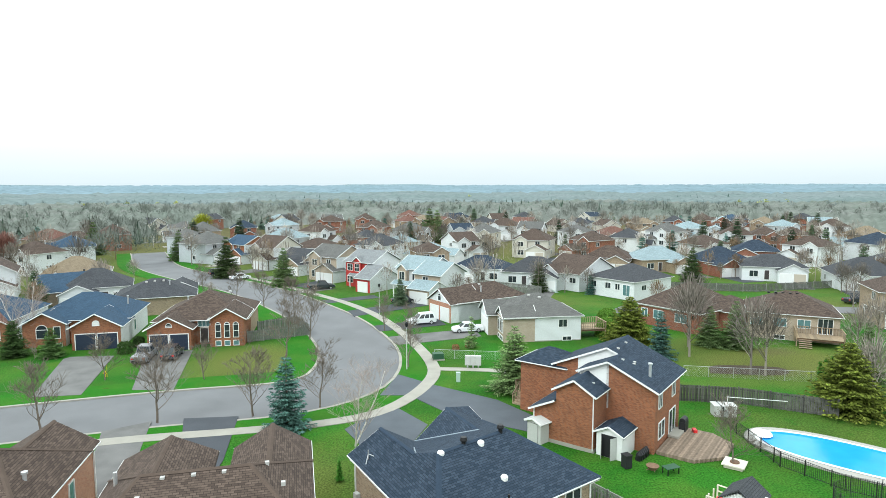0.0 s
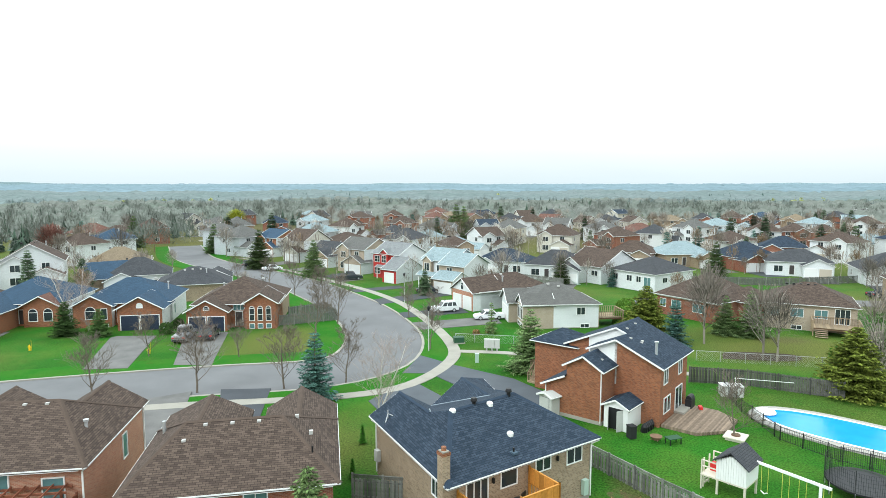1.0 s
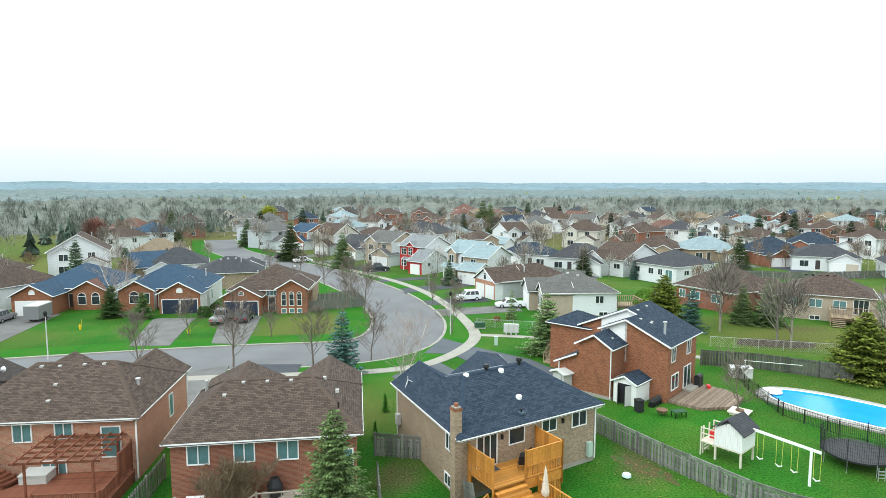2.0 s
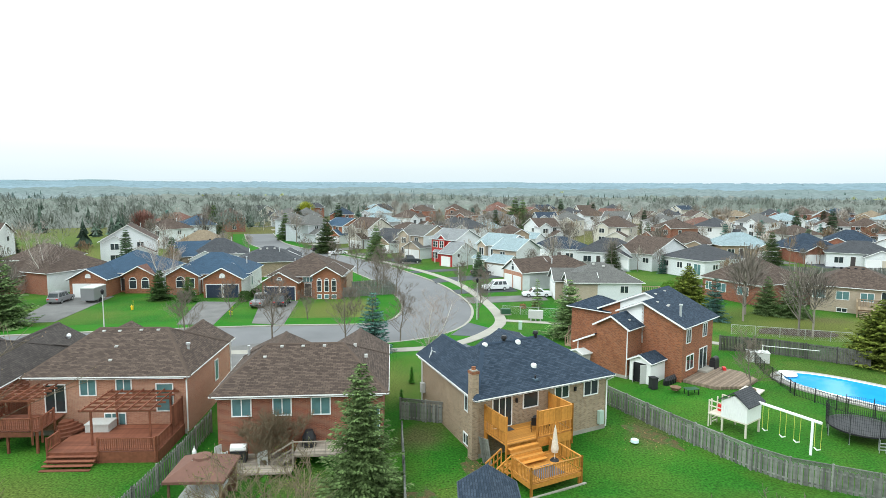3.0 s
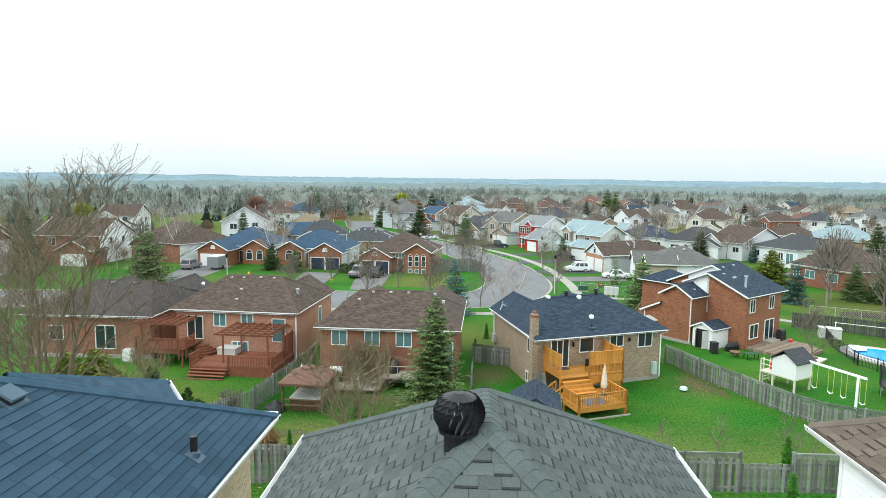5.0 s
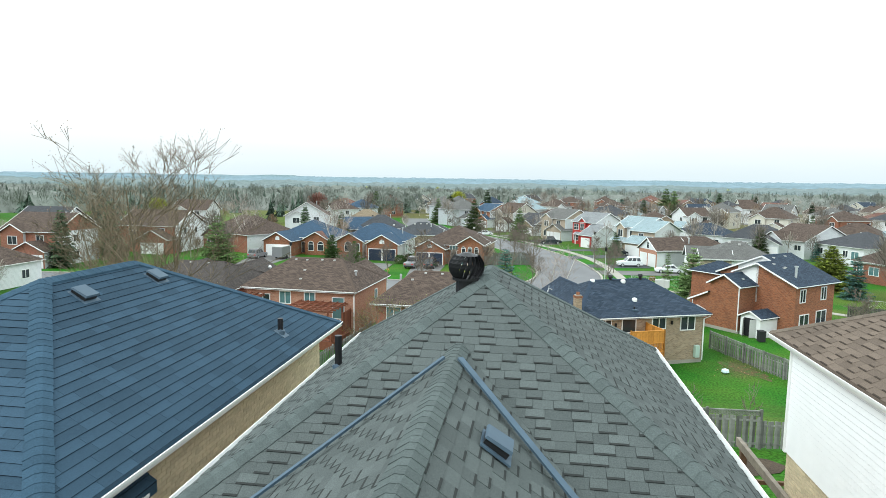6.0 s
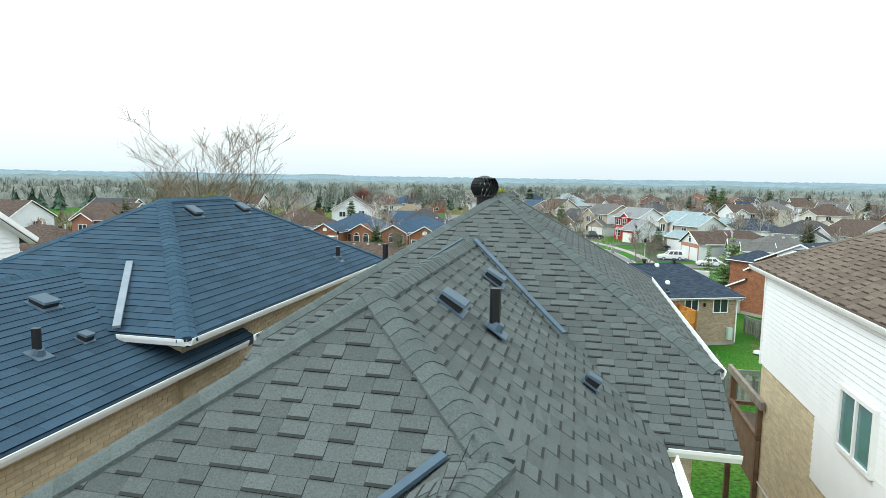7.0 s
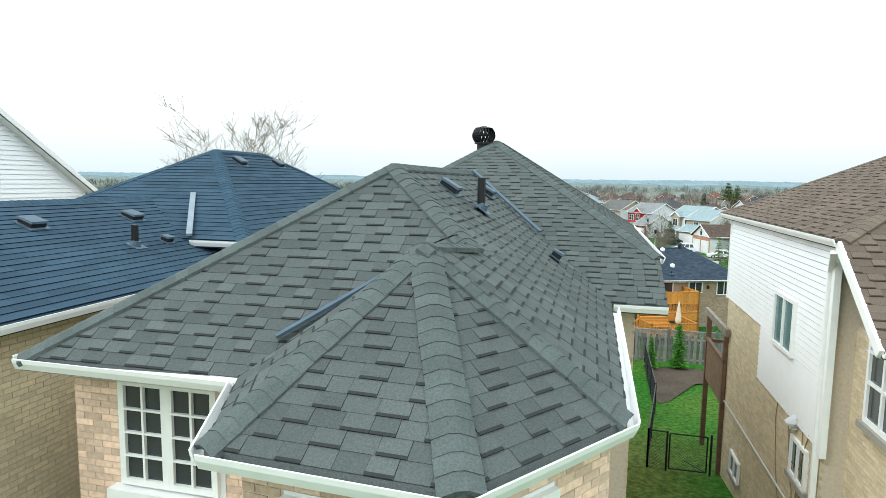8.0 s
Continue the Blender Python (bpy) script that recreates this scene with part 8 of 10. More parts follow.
def pool():
    e = base("swimming_pool", pose(33.3, 44.8, 0.0, 0, 0, -42), "oval swimming pool with bright blue water", "swimming pool")
    n = 48
    A, B = 7.0, 2.7

    def oval(a, b, z):
        return [(math.copysign(abs(math.cos(t)) ** 0.85, math.cos(t)) * a, math.copysign(abs(math.sin(t)) ** 0.85, math.sin(t)) * b, z) for t in [2 * math.pi * k / n for k in range(n)]]

    def ringed(name, i, o, mat):
        g = Geo()
        for k in range(n):
            g.face([i[k], o[k], o[(k + 1) % n], i[(k + 1) % n]])
        return g.ob(name, mat, e)
    w = Geo()
    w.face(oval(A, B, 0.10))
    w.ob("water", "pool_water", e)
    b = Geo()
    b.face(oval(A, B, 0.06))
    b.ob("basin", "pool_liner", e)
    ringed("coping", oval(A - 0.02, B - 0.02, 0.2), oval(A + 0.3, B + 0.3, 0.2), "trim_white")
    ringed("liner", oval(A - 0.02, B - 0.02, 0.06), oval(A - 0.02, B - 0.02, 0.2), "pool_liner")
    ringed("paving", oval(A + 0.3, B + 0.3, 0.17), oval(A + 1.1, B + 1.0, 0.15), "pool_edge")
    ringed("paving_edge", oval(A + 1.1, B + 1.0, 0.15), oval(A + 1.1, B + 1.0, -0.2), "pool_edge")
    Geo().tube([(-A + 0.1, 0.2, 0.2), (-A + 0.1, 0.2, 0.35)], [0.9, 0.8], 14).ob("step_unit", "plastic_white", e)
    lad = Geo()
    for y in (-0.25, 0.25):
        lad.tube([(A - 2.6 + y, B + 0.3, 0.2), (A - 2.6 + y, B + 0.2, 0.9), (A - 2.6 + y, B - 0.1, 0.95), (A - 2.6 + y, B - 0.25, 0.1)], [0.03] * 4, 6)
    lad.ob("ladder", "plastic_white", e)


material("pool_water", (0.02, 0.3, 0.68), 0.15, spec=0.12, grain=0.1, scale=0.6, bump=0.05, bump_scale=3)
pool()


def playhouse():
    e = base("playhouse", pose(19.3, 35.2, 0, 0, 0, -45), "raised white wooden playhouse with a dark shingle roof", "playhouse")
    w, d, z = 1.9, 2.1, 1.1
    for a in (-w / 2 + 0.08, w / 2 - 0.08):
        for b in (-d / 2 + 0.08, d / 2 - 0.08):
            Geo().box(a - 0.06, b - 0.06, -0.2, a + 0.06, b + 0.06, z).ob("post", "trim_cream", e)
    Geo().box(-w / 2 - 1.0, -d / 2, z - 0.1, w / 2, d / 2, z).ob("platform", "trim_cream", e)
    hh = 1.25
    for k in range(12):
        x0 = -w / 2 + w * k / 12
        Geo().box(x0 + 0.006, -d / 2, z, x0 + w / 12 - 0.006, -d / 2 + 0.03, z + hh + 0.55 * (1 - abs((k - 5.5) / 6))).ob("board", "trim_white", e)
    g = Geo()
    g.face([(w / 2, -d / 2, z), (w / 2, d / 2, z), (w / 2, d / 2, z + hh), (w / 2, -d / 2, z + hh)])
    g.face([(-w / 2, d / 2, z), (-w / 2, -d / 2, z), (-w / 2, -d / 2, z + hh), (-w / 2, d / 2, z + hh)])
    g.face([(w / 2, d / 2, z), (-w / 2, d / 2, z), (-w / 2, d / 2, z + hh), (0, d / 2, z + hh + 0.55), (w / 2, d / 2, z + hh)])
    g.ob("wall", "trim_white", e)
    rg, tr, gw, top = roof_geo(-w / 2, w / 2, -d / 2, d / 2, z + hh, "gable_y", 0.75, 0.2, 0.08)
    rg.ob("roof", "roof_charcoal", e)
    window(e, ((-w / 2, d / 2), (0, -1)), 1.0, z + 0.6, 0.5, 0.45, "glass_dark", 2, casing="metal_black")
    for k in range(4):
        Geo().box(-w / 2 - 1.05, -0.6, 0.2 + 0.25 * k, -w / 2 - 0.95, 0.2, 0.26 + 0.25 * k).ob("rung", "trim_cream", e)
    for y in (-d / 2 + 0.1, -0.6, 0.25, d / 2 - 0.1):
        Geo().box(-w / 2 - 1.02, y - 0.04, -0.1, -w / 2 - 0.94, y + 0.04, z + 0.95).ob("post", "trim_cream", e)
    for z2 in (0.5, 0.9):
        Geo().box(-w / 2 - 1.0, d / 2 - 0.12, z + z2, -w / 2, d / 2 - 0.06, z + z2 + 0.07).ob("rail", "trim_cream", e)
        Geo().box(-w / 2 - 1.0, -d / 2 + 0.06, z + z2, -w / 2, -d / 2 + 0.12, z + z2 + 0.07).ob("rail", "trim_cream", e)
    rd = Geo().box(-0.25, -0.25, 0, 0.25, 0.25, 0.5).ob("toy_box", "red_plastic")
    rd.matrix_world = pose(19.3, 35.2, z, 0, 0, -45) @ pose(-w / 2 - 0.5, 0.1, 0)
    tagged(rd, "red plastic toy on the playhouse platform", "toy")
    s = base("swing_set", pose(20.1, 35.2, 0, 0, 0, -53.5), "white timber swing beam with hanging swings", "swing set")
    Geo().box(0.3, -0.06, 2.3, 4.9, 0.06, 2.46).ob("beam", "trim_white", s)
    Geo().bar((4.3, 0, 2.35), (4.35, -0.1, -0.2), 0.16, 0.16).ob("post", "trim_white", s)
    for x in (1.0, 2.3, 3.3, 4.7):
        sw = Geo()
        for dx in (-0.22, 0.22):
            sw.tube([(x + dx, 0, 2.3), (x + dx * 0.9, 0, 0.55)], [0.014, 0.014], 5)
        sw = sw.ob("swing", "rope_yellow", s)
        Geo().tube([(x - 0.22, 0, 0.58), (x, 0, 0.45), (x + 0.22, 0, 0.58)], [0.035, 0.05, 0.035], 6).ob("seat", "plastic_white", sw)


material("rope_yellow", (0.6, 0.6, 0.12), 0.7)
playhouse()


def trampoline():
    e = base("trampoline", pose(27.6, 35.3, 0), "round black trampoline with safety net", "trampoline")
    R, n = 2.2, 32
    Geo().tube([(0, 0, 0.84), (0, 0, 0.86)], [R - 0.3, R - 0.3], n).ob("mat", "plastic_black", e)
    g = Geo()
    for k in range(n):
        a, b = 2 * math.pi * k / n, 2 * math.pi * (k + 1) / n
        for r0, r1, z0, z1 in ((R - 0.32, R, 0.88, 0.88), (R, R + 0.02, 0.88, 0.78)):
            g.face([(math.cos(a) * r0, math.sin(a) * r0, z0), (math.cos(a) * r1, math.sin(a) * r1, z1), (math.cos(b) * r1, math.sin(b) * r1, z1), (math.cos(b) * r0, math.sin(b) * r0, z0)])
    g.ob("pad", "metal_black", e)
    for k in range(8):
        a = 2 * math.pi * k / 8
        x, y = math.cos(a) * R, math.sin(a) * R
        Geo().tube([(x, y, 0), (x, y, 0.85)], [0.03, 0.03], 6).ob("leg", "metal_galv", e)
        Geo().tube([(x * 1.03, y * 1.03, 0.1), (x * 1.03, y * 1.03, 2.4)], [0.025, 0.025], 6).ob("pole", "plastic_black", e)
    g = Geo()
    m = 110
    for k in range(m):
        a = 2 * math.pi * k / m
        g.tube([(math.cos(a) * R, math.sin(a) * R, 0.86), (math.cos(a) * R * 1.02, math.sin(a) * R * 1.02, 2.25)], [0.011, 0.011], 3, cap=False)
    for z in (1.0, 1.25, 1.5, 1.75, 2.0, 2.25):
        pts = [(math.cos(2 * math.pi * k / n) * R * 1.01, math.sin(2 * math.pi * k / n) * R * 1.01, z) for k in range(n + 1)]
        g.tube(pts, [0.008] * (n + 1), 3, cap=False)
    g.ob("net", "plastic_black", e)["kind"] = "stuff"
    st = Geo()
    for k in range(3):
        st.box(-0.2, -R - 0.5, 0.2 + 0.22 * k, 0.2, -R - 0.44, 0.24 + 0.22 * k)
    for x in (-0.22, 0.2):
        st.box(x, -R - 0.5, 0, x + 0.03, -R - 0.46, 0.9)
    st.ob("ladder", "metal_galv", e)


trampoline()


def brick_deck():
    m = at(17.8, 46.15, 52.5, 0)
    e = base("deck", m, "low weathered brown timber deck beside an orange brick house", "deck")
    for k in range(34):
        y1 = -0.1 - 0.14 * k
        cut = max(0, (k - 20) * 0.16)
        Geo().box(0.2 + cut, y1 - 0.136, 0.02, 6.6 - cut * 0.6, y1, 0.28).ob("board", "wood_deck_brown", e)
    Geo().box(3.6, -0.9, 0.28, 5.8, -0.02, 0.45).ob("landing", "concrete", e)
    t = base("fire_table", m @ pose(1.6, -5.6, 0), "square pale fire table beside a deck", "fire pit")
    Geo().box(-0.65, -0.65, 0.0, 0.65, 0.65, 0.22).ob("base", "trim_cream", t)
    Geo().box(-0.8, -0.8, 0.22, 0.8, 0.8, 0.32).ob("top", "trim_cream", t)
    Geo().tube([(0, 0, 0.32), (0, 0, 0.42)], [0.35, 0.33], 14).ob("lid", "wood_brown", t)
    b = base("barbecue", m @ pose(5.9, -0.7, 0.28), "black gas barbecue beside the patio door", "barbecue")
    Geo().box(-0.5, -0.28, 0.0, 0.5, 0.28, 0.8).ob("body", "plastic_black", b)
    Geo().tube([(-0.45, 0, 0.88), (0.45, 0, 0.88)], [0.27, 0.27], 10).ob("hood", "plastic_black", b)
    r = Geo().box(-0.3, -0.15, 0, 0.3, 0.15, 0.25).ob("toy", "red_plastic")
    r.matrix_world = m @ pose(6.0, -1.6, 0.28, 0, 0, 30)
    tagged(r, "red toy lying on a deck", "toy")
    ta = base("garden_table", pose(17.9, 43.0, 0, 0, 0, 20), "small green garden table on the grass", "table")
    Geo().box(-0.6, -0.35, 0.5, 0.6, 0.35, 0.55).ob("tabletop", "utility_green", ta)
    for a in (-0.5, 0.5):
        for c in (-0.28, 0.28):
            Geo().box(a - 0.03, c - 0.03, 0, a + 0.03, c + 0.03, 0.5).ob("leg", "metal_black", ta)
    wb = base("wheelbarrow", pose(16.6, 43.2, 0, 0, 0, 60), "old wheelbarrow standing on the grass", "wheelbarrow")
    Geo().tube([(0, 0, 0.25), (0, 0, 0.55)], [0.3, 0.5], 8).ob("tray", "wood_brown", wb)
    Geo().tube([(0.55, -0.04, 0.18), (0.55, 0.04, 0.18)], [0.18, 0.18], 12).ob("wheel", "tyre", wb)
    Geo().bar((0.5, 0.1, 0.2), (-0.9, 0.3, 0.5), 0.04).ob("handle", "wood_brown", wb)
    Geo().bar((0.5, -0.1, 0.2), (-0.9, -0.3, 0.5), 0.04).ob("handle", "wood_brown", wb)
    rr = random.Random(3)
    for k in range(5):
        bag = Geo().tube([(0, 0, 0), (0, 0, 0.5), (rr.uniform(-.1, .1), 0, 0.8)], [0.3, 0.28, 0.05], 8).ob("folded_chair_stack", "metal_black")
        bag.matrix_world = pose(16.3 + 0.28 * k * 0.7, 45.3 + 0.3 * k * 0.7, 0, 8, 0, 40)
        tagged(bag, "dark folded garden seat leaning by a shed", "folded chair", "folded garden seats")
    bin_ = base("wheelie_bin", pose(14.9, 44.0, 0, 0, 0, 20), "dark wheeled bin before a shed", "bin")
    Geo().box(-0.28, -0.3, 0.05, 0.28, 0.3, 1.0).ob("body", "plastic_black", bin_)
    Geo().box(-0.31, -0.34, 1.0, 0.31, 0.33, 1.08).ob("lid", "plastic_black", bin_)
    sh = base("storage_box", pose(27.4, 54.4, 0, 0, 0, -8), "grey weathered storage box by the pool fence", "storage box")
    Geo().box(-1.0, -0.6, 0, 1.0, 0.6, 1.0).ob("body", "utility_grey", sh)
    Geo().box(-1.05, -0.65, 1.0, 1.05, 0.65, 1.06).ob("lid", "utility_grey", sh)
    cl = base("washing_line", pose(30.5, 54.4, 0, 0, 0, -15), "white washing line pole on the lawn", "washing line")
    Geo().tube([(-2.6, 0, 1.5), (2.6, 0, 1.5)], [0.03, 0.03], 6).ob("bar", "plastic_white", cl)
    Geo().tube([(-2.5, 0, -0.1), (-2.5, 0, 1.6)], [0.035, 0.035], 6).ob("post", "plastic_white", cl)


material("wood_deck_brown", (0.23, 0.17, 0.125), 0.85, grain=0.3, scale=4, rand=0.2)
brick_deck()

material("utility_pale", (0.6, 0.75, 0.75), 0.4)
ball = Geo().tube([(0, 0, 0), (0, 0, 0.12), (0, 0, 0.3), (0, 0, 0.38)], [0.1, 0.3, 0.26, 0.08], 14, ).ob("garden_dome", "utility_pale")
ball.matrix_world = at(11.2, 31.9, 0)
tagged(ball, "pale blue-white dome on the lawn", "garden dome")


# ---- raised deck and beds in the near side yard ----
def near_deck():
    z = near_land(8.2, -6)
    e = base("deck", near(8.3, -6.6, z), "tall brown timber deck with pergola rails on posts", "deck")
    c = "wood_brown"
    boards_deck(e, 0.0, 3.0, -1.5, 1.3, 2.6, c, "y")
    Geo().box(-0.05, -1.5, 2.2, 0.0, 1.3, 3.4).ob("screen", c, e)
    for y in (-1.4, 1.2):
        Geo().box(-0.08, y - 0.07, -0.2, 0.06, y + 0.07, 4.4).ob("post", c, e)
    Geo().bar((-0.05, -1.7, 4.35), (-0.05, 1.5, 4.35), 0.1, 0.2).ob("beam", "wood_grey", e)
    Geo().bar((-0.05, -1.5, 3.5), (-0.05, 1.3, 3.5), 0.1, 0.1).ob("rail", c, e)
    Geo().bar((0.05, 1.3, 3.4), (3.0, 1.3, 3.4), 0.08, 0.1).ob("rail", c, e)


near_deck()


def bed(pts, label, mat="soil", h=0.1):
    g = Geo()
    c = (sum(p[0] for p in pts) / len(pts), sum(p[1] for p in pts) / len(pts))
    line = spline([Vector(p) for p in pts + pts[:1]], 0.5)
    for a, b in zip(line, line[1:]):
        g.face([(a.x, a.y, land(a.x, a.y) + 0.03), (b.x, b.y, land(b.x, b.y) + 0.03), (c[0], c[1], land(*c) + h)])
    tagged(g.ob("flower_bed", mat), label, "flower bed", kind="structure")


bed([nxy(7.4, 5.2), nxy(13, 5.4), nxy(13, 4.0), nxy(9.4, 3.6), nxy(8.3, 1.6), nxy(8.05, -0.1), nxy(7.7, -0.9), nxy(7.25, -0.6)], "bare dark soil bed along a back fence", "soil", 0.06)
bed([(32, 67), (40, 66.2), (41, 69), (34, 70)], "overgrown brown garden bed with stones")


# ---- street things ----
def post_lamp():
    e = base("street_lamp", at(-2.7, 69.6, 0), "slender grey street lamp with a dark lantern head", "street lamp")
    Geo().tube([(0, 0, -0.2), (0, 0, 3.0), (0, 0, 5.0)], [0.07, 0.055, 0.045], 8).ob("pole", "utility_grey", e)
    Geo().tube([(0, 0, 5.0), (0, 0, 5.15), (0, 0, 5.5), (0, 0, 5.65)], [0.06, 0.16, 0.2, 0.05], 8).ob("lantern", "metal_black", e)
    return e


lampost = post_lamp()
copy_thing(lampost, at(-8.2, 98, 0))
copy_thing(lampost, at(-45.6, 54.2, 0))

cab = base("utility_cabinet", at(5.1, 70.0, -6), "grey metal cluster mailbox cabinet on a concrete pad", "mailbox")
for k in range(3):
    Geo().box(-0.96 + 0.64 * k, -0.25, 0.35, -0.34 + 0.64 * k, 0.25, 1.45).ob("box", "utility_grey", cab)
    for j in range(4):
        Geo().box(-0.92 + 0.64 * k, -0.27, 0.42 + 0.25 * j, -0.38 + 0.64 * k, -0.25, 0.62 + 0.25 * j).ob("door", "utility_grey", cab)
    Geo().box(-0.74 + 0.64 * k, -0.1, 0, -0.56 + 0.64 * k, 0.1, 0.35).ob("leg", "metal_galv", cab)
tf = base("transformer_box", at(1.0, 73.5, 10), "dark green pad transformer box on a lawn", "utility box")
Geo().box(-0.75, -0.6, 0, 0.75, 0.6, 0.15).ob("pad", "concrete", tf)
Geo().box(-0.65, -0.5, 0.15, 0.65, 0.5, 0.85).ob("body", "utility_green", tf)
pb = base("utility_pedestal", at(3.1, 64.9, 0), "small mint green utility pedestal on the grass", "utility box")
Geo().box(-0.22, -0.2, 0, 0.22, 0.2, 0.95).ob("body", "utility_mint", pb)
Geo().box(-0.24, -0.22, 0.95, 0.24, 0.22, 1.05).ob("cap", "utility_mint", pb)
for x, y in ((-36.6, 67.6), (-52, 68.6)):
    hy = base("hydrant", at(x, y, 0), "yellow fire hydrant on the grass verge", "hydrant", "hydrants")
    Geo().tube([(0, 0, 0), (0, 0, 0.6), (0, 0, 0.75)], [0.11, 0.11, 0.04], 8).ob("body", "yellow_plastic", hy)
    Geo().tube([(-0.2, 0, 0.45), (0.2, 0, 0.45)], [0.06, 0.06], 8).ob("outlet", "yellow_plastic", hy)
    Geo().tube([(0.25, 0, 0), (0.25, 0, 1.4)], [0.015, 0.015], 5).ob("marker_rod", "yellow_plastic", hy)


def car(m, paint, label, kind="sedan"):
    e = base("car", m, label, "car", "parked cars")
    L, W = (4.6, 1.78) if kind != "suv" else (4.4, 1.8)
    H, belt, sill = (1.42, 0.85, 0.28) if kind == "sedan" else (1.75, 1.0, 0.35)
    if kind == "truck":
        L, H, belt = 5.5, 1.85, 1.05
    cab = {"sedan": (-0.62, -0.3, 0.28, 0.55), "suv": (-0.95, -0.8, 0.12, 0.42), "truck": (-0.25, -0.2, 0.3, 0.5)}[kind]
    h = L / 2
    body = Geo()
    prof = [(-h, sill + 0.1), (-h, belt - 0.12), (-h + 0.12, belt), (h * cab[3], belt), (h - 0.3, belt - 0.12), (h, belt - 0.3), (h, sill + 0.05), (h - 0.1, sill), (-h + 0.1, sill)]
    for s in (-1, 1):
        pts = [(x, s * W / 2, z) for x, z in prof]
        body.face(pts if s < 0 else pts[::-1])
    for i in range(len(prof)):
        (a, b), (c, d) = prof[i], prof[(i + 1) % len(prof)]
        body.face([(a, -W / 2, b), (a, W / 2, b), (c, W / 2, d), (c, -W / 2, d)])
    body.ob("body", paint, e)
    x0, x1, x2, x3 = [h * c for c in cab]
    w2 = W / 2 - 0.18
    g = Geo()
    lo = [(x0, -W / 2 + 0.05), (x3, -W / 2 + 0.05), (x3, W / 2 - 0.05), (x0, W / 2 - 0.05)]
    hi = [(x1, -w2), (x2, -w2), (x2, w2), (x1, w2)]
    quads = []
    for i in range(4):
        j = (i + 1) % 4
        q = [Vector((*lo[i], belt - 0.01)), Vector((*lo[j], belt - 0.01)), Vector((*hi[j], H - 0.06)), Vector((*hi[i], H - 0.06))]
        g.face(q)
        quads.append(q)
    g.slab(hi, H - 0.07, H)
    g.weld().ob("cabin", paint, e)
    for i, q in enumerate(quads):
        nrm = (q[1] - q[0]).cross(q[3] - q[0]).normalized() * 0.014
        cuts = ((0.07, 0.33), (0.37, 0.64), (0.68, 0.92)) if i in (0, 2) and kind == "suv" else ((0.12, 0.48), (0.53, 0.86)) if i in (0, 2) else ((0.06, 0.94),)
        for u0, u1 in cuts:
            p = [q[0].lerp(q[1], u).lerp(q[3].lerp(q[2], u), v) + nrm for u, v in ((u0, 0.08), (u1, 0.08), (u1, 0.9), (u0, 0.9))]
            w = Geo()
            w.face(p)
            w.ob("car_window", "glass_dark", e)
    Geo().box(-h - 0.03, -W / 2 + 0.1, sill + 0.05, -h + 0.05, W / 2 - 0.1, sill + 0.25).ob("bumper", "plastic_black" if kind == "truck" else paint, e)
    Geo().box(h - 0.05, -W / 2 + 0.15, sill + 0.02, h + 0.03, W / 2 - 0.15, sill + 0.2).ob("bumper", "plastic_black" if kind == "truck" else paint, e)
    for a in (-h * 0.62, h * 0.64):
        for s in (-1, 1):
            wh = Geo().tube([(a, s * (W / 2 - 0.2), 0.32), (a, s * (W / 2 + 0.01), 0.32)], [0.32, 0.32], 16).ob("wheel", "tyre", e)
            Geo().tube([(a, s * (W / 2 - 0.02), 0.32), (a, s * (W / 2 + 0.02), 0.32)], [0.19, 0.19], 12).ob("rim", "metal_galv", wh)
    for s in (-1, 1):
        Geo().box(h - 0.03, s * 0.6 - 0.2, belt - 0.33, h + 0.015, s * 0.6 + 0.2, belt - 0.2).ob("headlight", "plastic_white", e)
        Geo().box(-h - 0.015, s * 0.65 - 0.15, belt - 0.3, -h + 0.03, s * 0.65 + 0.15, belt - 0.12).ob("tail_light", "red_plastic", e)
    return e


car(at(-1.3, 93.2, 200), "car_white", "white compact off-road car parked on a drive", "suv")
car(at(5.6, 88.0, 190), "car_white", "white saloon parked on a drive", "sedan")
car(at(-4.8, 110.8, 10), "car_dark", "dark blue saloon parked on a drive", "sedan")
car(at(-22.6, 126.2, 25), "car_dark", "black pickup parked before a house", "truck")
car(at(-35.3, 74.6, 98), "car_grey", "dark grey pickup parked nose-in on a drive", "truck")
car(at(-32.3, 75.4, 98), "car_dark", "dark red-brown car parked before a garage", "suv")
car(at(-66.3, 72.5, 100), "car_grey", "grey van parked on a drive", "suv")
car(at(-62, 176, 40), "car_dark", "dark car parked along the street", "sedan")
car(at(-51, 147, 40), "car_dark", "dark car parked along the street", "suv")
car(at(-44, 141, 35), "car_white", "white car parked before a house", "sedan")
car(at(78, 108, 20), "car_dark", "dark pickup parked on a drive", "truck")
car(at(85, 105, 15), "car_grey", "dark car parked on a drive", "sedan")
tra = base("utility_trailer", at(-61.6, 73.6, 100), "boxy grey cargo trailer parked on a drive", "trailer")
Geo().box(-1.9, -1.0, 0.5, 1.7, 1.0, 2.4).ob("body", "car_grey", tra)
Geo().box(-1.92, -1.02, 2.3, 1.72, 1.02, 2.42).ob("roof", "utility_grey", tra)
Geo().bar((1.7, 0, 0.55), (2.9, 0, 0.5), 0.1).ob("tow_bar", "metal_black", tra)
for s in (-1, 1):
    Geo().tube([(-0.2, s * 0.95, 0.35), (-0.2, s * 1.08, 0.35)], [0.35, 0.35], 14).ob("wheel", "tyre", tra)

